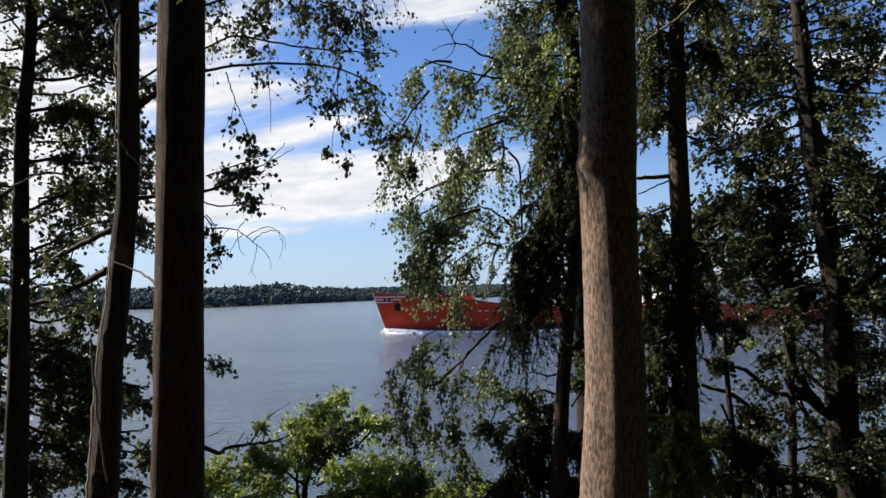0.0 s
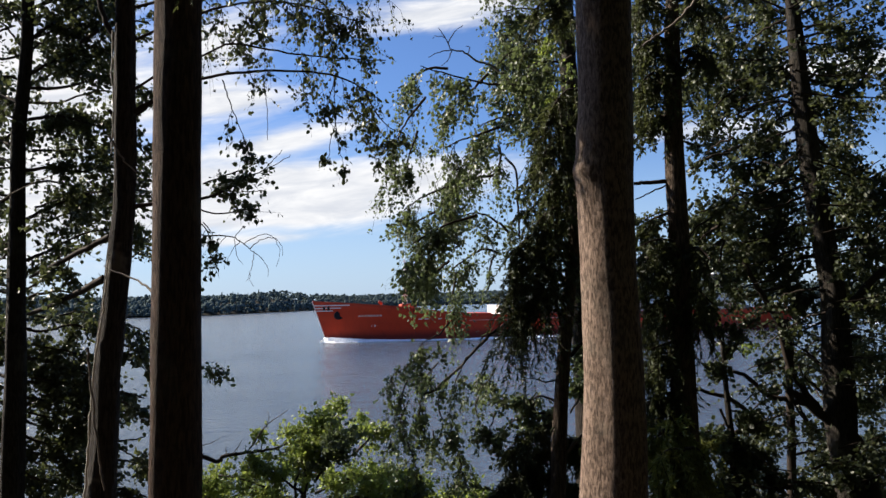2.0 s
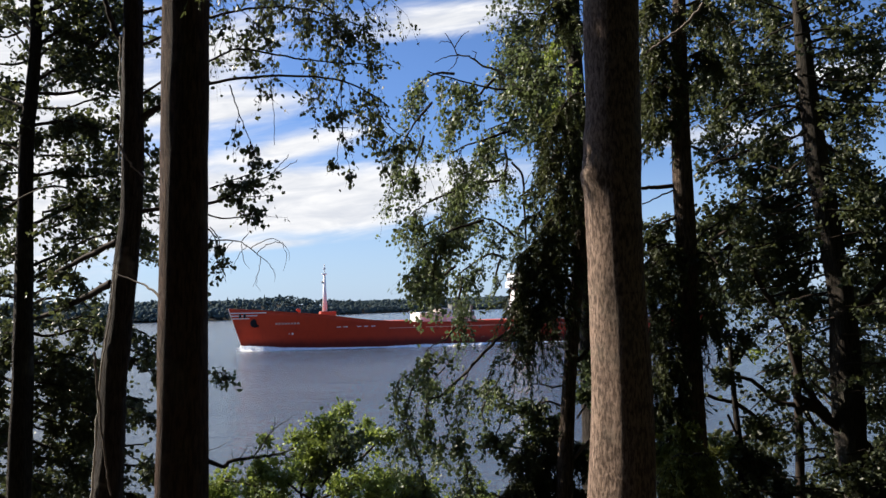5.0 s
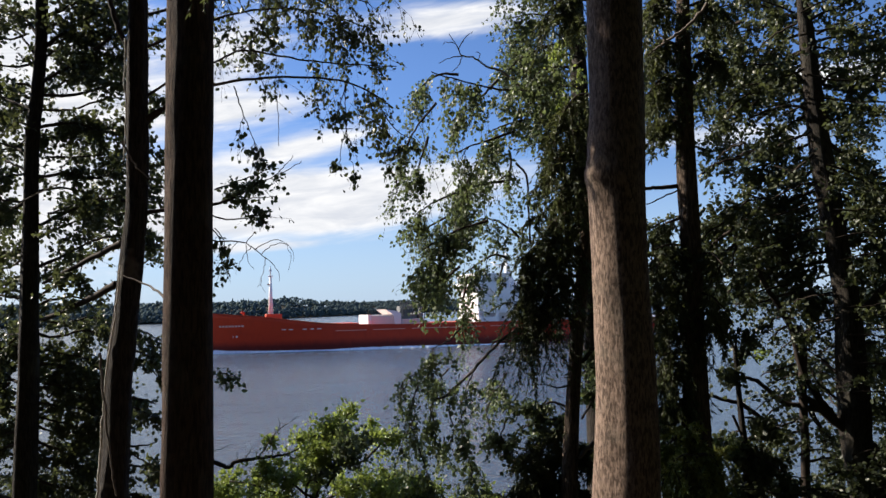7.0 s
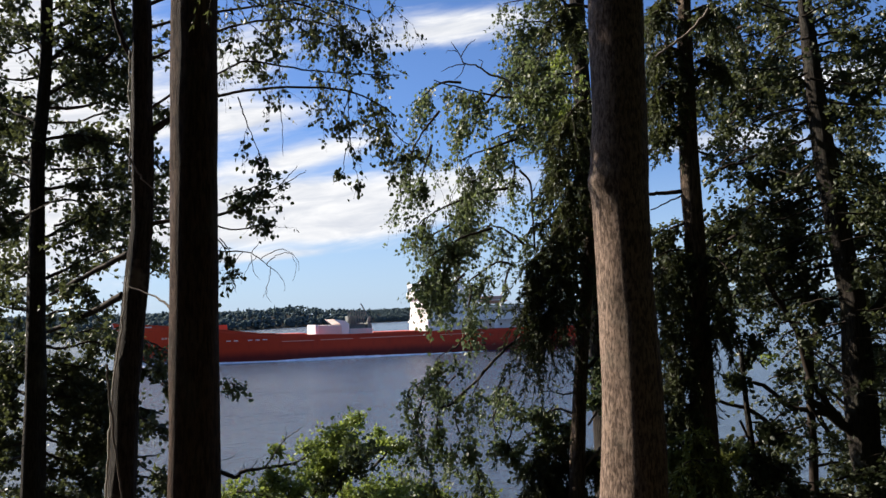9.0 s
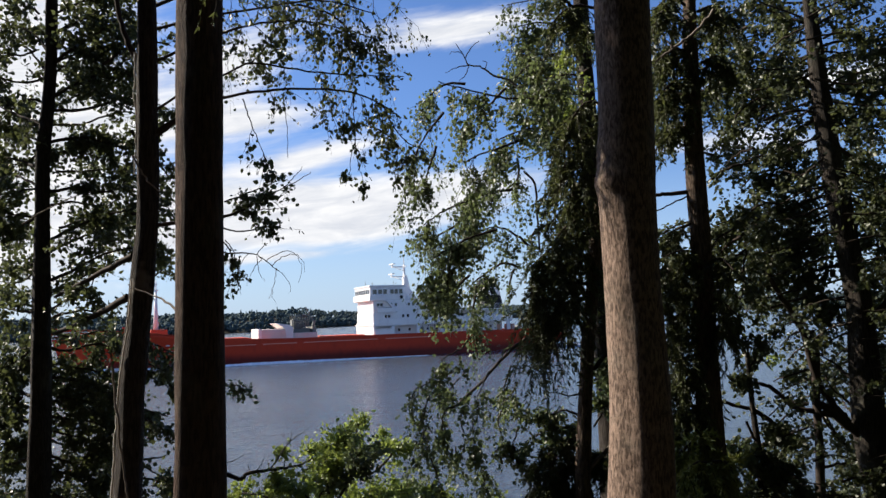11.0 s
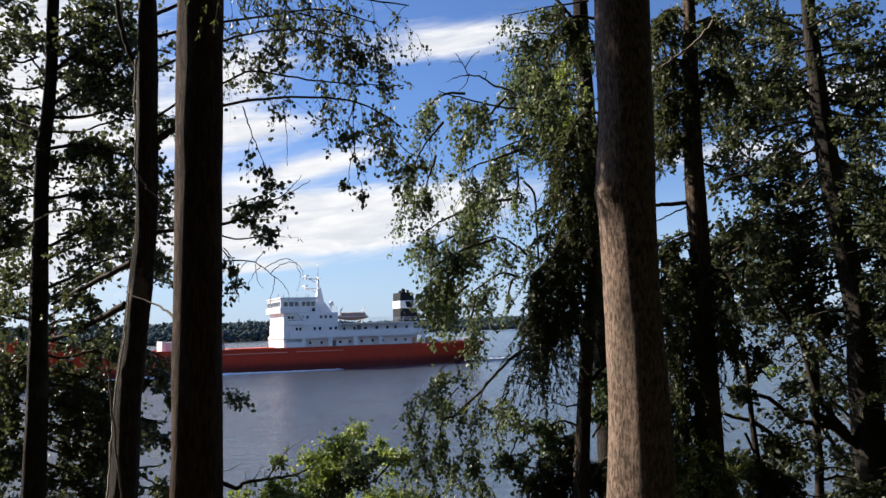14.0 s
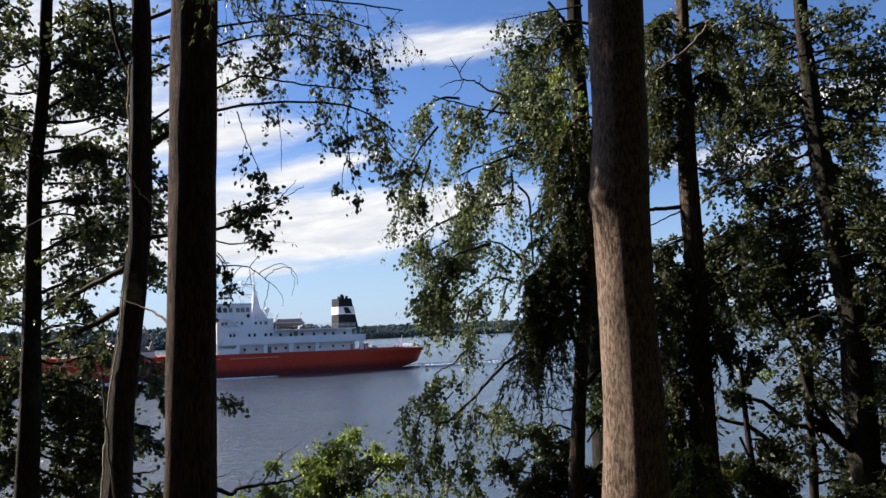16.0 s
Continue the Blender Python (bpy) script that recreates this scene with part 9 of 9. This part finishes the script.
bough(right_alder, [(2.906, 9.4, 10.352), (3.139, 9.4, 10.282), (3.41, 9.4, 10.381)], 0.0132921, 0.00664605, 20, 0.3, 0.2, 7, 0.044, LEAF_ALDER)

bough(left_alder, [(-4.319, 8.2, 11.584), (-4.046, 8.32, 11.743), (-3.638, 8.44, 11.889)], 0.014, 0.0056, 54, 0.3, 0.2, 7, 0.05, LEAF_ALDER)
bough(left_alder, [(-4.284, 8.2, 11.263), (-3.982, 8.32, 11.46), (-3.555, 8.44, 11.569)], 0.014, 0.0056, 54, 0.3, 0.2, 7, 0.05, LEAF_ALDER)
bough(left_alder, [(-4.232, 8.2, 11.828), (-3.926, 8.32, 12.022), (-3.515, 8.44, 12.121)], 0.014, 0.0056, 54, 0.3, 0.2, 7, 0.05, LEAF_ALDER)
bough(left_alder, [(-4.25, 8.2, 10.939), (-3.978, 8.32, 11.106), (-3.634, 8.44, 11.256)], 0.014, 0.0056, 54, 0.3, 0.2, 7, 0.05, LEAF_ALDER)
bough(left_alder, [(-4.414, 8.2, 11.834), (-4.666, 8.32, 12.078), (-4.923, 8.44, 12.232)], 0.014, 0.0056, 54, 0.3, 0.2, 7, 0.05, LEAF_ALDER)
bough(left_alder, [(-4.254, 8.4, 10.499), (-4.004, 8.52, 10.549), (-3.746, 8.64, 10.6)], 0.014, 0.0056, 31, 0.26, 0.2, 7, 0.05, LEAF_ALDER)
bough(left_alder, [(-4.311, 8.4, 10.162), (-4.001, 8.52, 10.175), (-3.65, 8.64, 10.249)], 0.014, 0.0056, 31, 0.26, 0.2, 7, 0.05, LEAF_ALDER)
bough(left_alder, [(-4.272, 8.4, 9.551), (-3.995, 8.52, 9.649), (-3.677, 8.64, 9.623)], 0.014, 0.0056, 31, 0.26, 0.2, 7, 0.05, LEAF_ALDER)
bough(weeping_birch, [(1.692, 9.6, 12.463), (1.181, 9.72, 12.443), (0.692, 9.84, 12.391)], 0.014, 0.0056, 100, 0.33, 0.6, 6, 0.042, LEAF_BIRCH)
bough(weeping_birch, [(1.668, 9.6, 11.891), (1.169, 9.72, 12.11), (0.739, 9.84, 12.096)], 0.014, 0.0056, 100, 0.33, 0.6, 6, 0.042, LEAF_BIRCH)
bough(weeping_birch, [(1.618, 9.6, 11.501), (1.154, 9.72, 11.698), (0.798, 9.84, 11.728)], 0.014, 0.0056, 100, 0.33, 0.6, 6, 0.042, LEAF_BIRCH)
bough(weeping_birch, [(1.602, 9.6, 11.114), (1.276, 9.72, 11.229), (0.941, 9.84, 11.346)], 0.014, 0.0056, 100, 0.33, 0.6, 6, 0.042, LEAF_BIRCH)
bough(weeping_birch, [(1.531, 8.8, 11.673), (1.354, 8.92, 11.59), (1.226, 9.04, 11.235)], 0.014, 0.0056, 54, 0.26, 0.6, 7, 0.042, LEAF_BUSH)
bough(weeping_birch, [(1.512, 8.8, 11.217), (1.368, 8.92, 11.128), (1.308, 9.04, 10.835)], 0.014, 0.0056, 54, 0.26, 0.6, 7, 0.042, LEAF_BUSH)
shoots(dark_spruce, [(2.015, 6.8, 11.135), (1.914, 6.92, 11.248), (1.816, 7.04, 11.201)], 0.014, 0.005, 30, 0.35, leaf=NEEDLE, dense=44)
shoots(dark_spruce, [(1.994, 6.8, 10.722), (1.877, 6.92, 10.807), (1.793, 7.04, 10.731)], 0.014, 0.005, 30, 0.32, leaf=NEEDLE, dense=44)
shoots(dark_spruce, [(1.973, 6.8, 10.323), (1.848, 6.92, 10.411), (1.773, 7.04, 10.318)], 0.014, 0.005, 30, 0.3, leaf=NEEDLE, dense=44)
shoots(dark_spruce, [(1.96, 6.8, 10.05), (1.858, 6.92, 10.107), (1.77, 7.04, 10.036)], 0.014, 0.005, 30, 0.16, leaf=NEEDLE, dense=44)
shoots(dark_spruce, [(2.12, 6.8, 11.071), (2.309, 6.92, 11.163), (2.495, 7.04, 11.1)], 0.014, 0.005, 30, 0.35, leaf=NEEDLE, dense=44)
shoots(dark_spruce, [(2.13, 6.8, 10.617), (2.319, 6.92, 10.701), (2.493, 7.04, 10.605)], 0.014, 0.005, 30, 0.35, leaf=NEEDLE, dense=44)
bough(right_alder, [(4.211, 8.6, 9.239), (3.9, 8.72, 9.198), (3.513, 8.84, 9.095)], 0.014, 0.0056, 80, 0.33, 0.2, 8, 0.046, LEAF_ALDER)
bough(right_alder, [(4.191, 8.6, 8.935), (3.758, 8.72, 8.875), (3.38, 8.84, 8.942)], 0.014, 0.0056, 80, 0.33, 0.2, 8, 0.046, LEAF_ALDER)
bough(right_alder, [(4.168, 8.6, 8.604), (3.919, 8.72, 8.553), (3.671, 8.84, 8.636)], 0.014, 0.0056, 80, 0.33, 0.2, 8, 0.046, LEAF_ALDER)
bough(right_alder, [(4.591, 8.6, 8.833), (4.416, 8.72, 8.722), (4.268, 8.84, 8.36)], 0.014, 0.0056, 80, 0.33, 0.2, 8, 0.046, LEAF_ALDER)
bough(right_alder, [(3.058, 8.6, 9.119), (2.877, 8.72, 8.949), (2.742, 8.84, 8.587)], 0.014, 0.0056, 80, 0.33, 0.2, 8, 0.046, LEAF_ALDER)
bough(right_alder, [(3.193, 8.6, 9.359), (2.986, 8.72, 9.255), (2.779, 8.84, 9.272)], 0.014, 0.0056, 80, 0.33, 0.2, 8, 0.046, LEAF_ALDER)
bough(young_hazel, [(2.714, 7.7, 6.793), (3.135, 7.82, 6.837), (3.559, 7.94, 6.738)], 0.014, 0.0056, 40, 0.24, 0.25, 9, 0.05, LEAF_ALDER)
bough(young_hazel, [(2.284, 7.7, 7.142), (2.566, 7.82, 7.195), (2.845, 7.94, 7.061)], 0.014, 0.0056, 40, 0.24, 0.25, 9, 0.05, LEAF_ALDER)
bough(young_hazel, [(3.508, 7.7, 6.852), (3.778, 7.82, 6.864), (4.131, 7.94, 6.789)], 0.014, 0.0056, 40, 0.24, 0.25, 9, 0.05, LEAF_ALDER)
bough(young_hazel, [(3.076, 7.7, 6.681), (3.552, 7.82, 6.68), (4.069, 7.94, 6.673)], 0.014, 0.0056, 40, 0.24, 0.25, 9, 0.05, LEAF_ALDER)
bough(young_hazel, [(2.644, 7.7, 7.422), (2.779, 7.82, 7.163), (2.888, 7.94, 6.872)], 0.014, 0.0056, 40, 0.24, 0.25, 9, 0.05, LEAF_ALDER)
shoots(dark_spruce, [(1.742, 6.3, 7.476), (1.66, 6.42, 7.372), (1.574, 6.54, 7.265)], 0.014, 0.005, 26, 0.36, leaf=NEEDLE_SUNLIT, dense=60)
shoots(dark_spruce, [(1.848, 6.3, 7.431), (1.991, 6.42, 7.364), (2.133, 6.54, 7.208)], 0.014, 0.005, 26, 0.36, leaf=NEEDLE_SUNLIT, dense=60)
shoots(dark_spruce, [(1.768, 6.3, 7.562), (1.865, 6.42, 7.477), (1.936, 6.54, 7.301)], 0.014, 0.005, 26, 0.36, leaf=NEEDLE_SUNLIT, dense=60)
bough(left_alder, [(-4.449, 8.3, 10.666), (-4.697, 8.42, 10.641), (-5.014, 8.54, 10.711)], 0.014, 0.0056, 50, 0.28, 0.2, 8, 0.05, LEAF_ALDER)
bough(left_alder, [(-4.456, 8.3, 10.33), (-4.69, 8.42, 10.27), (-5.005, 8.54, 10.271)], 0.014, 0.0056, 50, 0.28, 0.2, 8, 0.05, LEAF_ALDER)
bough(left_alder, [(-4.462, 8.3, 9.967), (-4.716, 8.42, 9.963), (-4.999, 8.54, 9.928)], 0.014, 0.0056, 50, 0.28, 0.2, 8, 0.05, LEAF_ALDER)
bough(left_alder, [(-4.433, 8.3, 10.451), (-4.324, 8.42, 10.382), (-4.137, 8.54, 10.42)], 0.014, 0.0056, 50, 0.28, 0.2, 8, 0.05, LEAF_ALDER)
bough(left_alder, [(-4.445, 8.3, 9.665), (-4.679, 8.42, 9.596), (-4.961, 8.54, 9.587)], 0.014, 0.0056, 50, 0.28, 0.2, 8, 0.05, LEAF_ALDER)
# Sunlit hazel leaves: the brighter willow colour stands in for the sun on them.
bough(young_hazel, [(2.777, 8.2, 7.861), (2.981, 8.32, 7.979), (3.179, 8.44, 7.921)], 0.009, 0.0036, 15, 0.18, 0.2, 8, 0.045, LEAF_BUSH)
bough(left_alder, [(-4.334, 8.5, 8.112), (-4.087, 8.62, 8.039), (-3.832, 8.74, 7.963)], 0.014, 0.0056, 46, 0.27, 0.2, 8, 0.05, LEAF_ALDER)
bough(left_alder, [(-4.329, 8.5, 7.756), (-4.083, 8.62, 7.707), (-3.861, 8.74, 7.598)], 0.014, 0.0056, 46, 0.27, 0.2, 8, 0.05, LEAF_ALDER)
bough(left_alder, [(-4.354, 8.5, 7.402), (-4.14, 8.62, 7.32), (-3.888, 8.74, 7.236)], 0.014, 0.0056, 46, 0.27, 0.2, 8, 0.05, LEAF_ALDER)
bough(left_alder, [(-4.691, 8.5, 7.765), (-4.878, 8.62, 7.637), (-5.069, 8.74, 7.568)], 0.014, 0.0056, 46, 0.27, 0.2, 8, 0.05, LEAF_ALDER)
bough(left_alder, [(-4.623, 8.5, 7.262), (-4.84, 8.62, 7.218), (-5.06, 8.74, 7.144)], 0.014, 0.0056, 46, 0.27, 0.2, 8, 0.05, LEAF_ALDER)
bough(left_alder, [(-4.318, 8.5, 6.991), (-4.135, 8.62, 6.905), (-3.885, 8.74, 6.816)], 0.014, 0.0056, 46, 0.27, 0.2, 8, 0.05, LEAF_ALDER)
bough(left_alder, [(-4.639, 8.5, 8.24), (-4.856, 8.62, 8.119), (-5.078, 8.74, 8.056)], 0.014, 0.0056, 46, 0.27, 0.2, 8, 0.05, LEAF_ALDER)
bough(leaning_trunk, [(-2.849, 7.2, 7.226), (-2.767, 7.32, 7.127), (-2.656, 7.44, 7.05)], 0.008, 0.0032, 18, 0.16, 0.3, 7, 0.042, LEAF_ALDER)
bough(leaning_trunk, [(-2.86, 7.2, 7.648), (-2.794, 7.32, 7.58), (-2.682, 7.44, 7.485)], 0.008, 0.0032, 18, 0.16, 0.3, 7, 0.042, LEAF_ALDER)
bough(leaning_trunk, [(-2.842, 7.2, 8.149), (-2.77, 7.32, 8.089), (-2.683, 7.44, 8.053)], 0.008, 0.0032, 18, 0.16, 0.3, 7, 0.042, LEAF_ALDER)
shoots(weeping_spruce, [(1.334, 7.7, 10.48), (1.127, 7.82, 10.433), (0.964, 7.94, 10.208)], 0.014, 0.005, 34, 0.34, leaf=NEEDLE, dense=44)
shoots(weeping_spruce, [(1.315, 7.7, 10.033), (1.11, 7.82, 10.007), (0.938, 7.94, 9.806)], 0.014, 0.005, 34, 0.34, leaf=NEEDLE, dense=44)
shoots(weeping_spruce, [(1.299, 7.7, 9.644), (1.094, 7.82, 9.584), (0.876, 7.94, 9.352)], 0.014, 0.005, 34, 0.34, leaf=NEEDLE, dense=44)
shoots(weeping_spruce, [(1.253, 7.7, 9.205), (1.02, 7.82, 9.112), (0.805, 7.94, 8.959)], 0.014, 0.005, 34, 0.34, leaf=NEEDLE, dense=44)
shoots(dark_spruce, [(1.989, 6.9, 9.229), (1.872, 7.02, 9.181), (1.768, 7.14, 9.085)], 0.014, 0.005, 30, 0.25, leaf=NEEDLE, dense=44)
shoots(dark_spruce, [(1.985, 6.9, 8.959), (1.87, 7.02, 8.942), (1.767, 7.14, 8.852)], 0.014, 0.005, 30, 0.3, leaf=NEEDLE, dense=44)
shoots(dark_spruce, [(1.991, 6.9, 8.691), (1.876, 7.02, 8.664), (1.772, 7.14, 8.531)], 0.014, 0.005, 30, 0.3, leaf=NEEDLE, dense=44)
shoots(dark_spruce, [(1.991, 6.9, 8.329), (1.877, 7.02, 8.291), (1.783, 7.14, 8.157)], 0.014, 0.005, 30, 0.3, leaf=NEEDLE, dense=44)
shoots(dark_spruce, [(1.983, 6.9, 7.994), (1.87, 7.02, 7.95), (1.785, 7.14, 7.786)], 0.014, 0.005, 30, 0.28, leaf=NEEDLE, dense=44)
shoots(dark_spruce, [(1.976, 6.9, 7.685), (1.883, 7.02, 7.64), (1.811, 7.14, 7.516)], 0.014, 0.005, 30, 0.2, leaf=NEEDLE, dense=44)

# the whole stand leans by half a degree
LEAN = Matrix.Translation((0, 0, 8.49)) @ Matrix(((0.999962, -0.000683, 0.008699, 0), (0.000682, 1, 0.000096, 0), (-0.008699, -0.000090, 0.999962, 0), (0, 0, 0, 1))) @ Matrix.Translation((0, 0, -8.49))
for tree in STAND:
    tree.matrix_basis = LEAN @ tree.matrix_basis


def motions():
    """The ship's way, curving gently towards the bank, its waves with it; a light breeze in the hanging twigs."""
    rows = [
        (0, -20.28, 179.86, 189.33),
        (2, -32.95, 177.44, 191.73),
        (4, -45.48, 174.54, 194.14),
        (6, -57.87, 171.14, 196.54),
        (8, -70.1, 167.26, 198.94),
        (10, -82.18, 162.88, 201.34),
        (12, -94.12, 158.02, 203.75),
        (14, -105.91, 152.66, 206.15),
        (16, -117.55, 146.82, 208.55),
    ]
    for ob in (SHIP, BOW_WAVE, WAKE):
        walk(ob, [(t, pose(x, y, 0, 0, 0, turn)) for t, x, y, turn in rows])

    for i, (ob, amount) in enumerate(SWAYING):
        here = ob.location.copy()
        walk(ob, [(t, pose(*here, amount * math.sin(t * 1.1 + i), amount * math.sin(t * 0.83 + 2 * i + 1), 0)) for t in range(0, 17)])


motions()
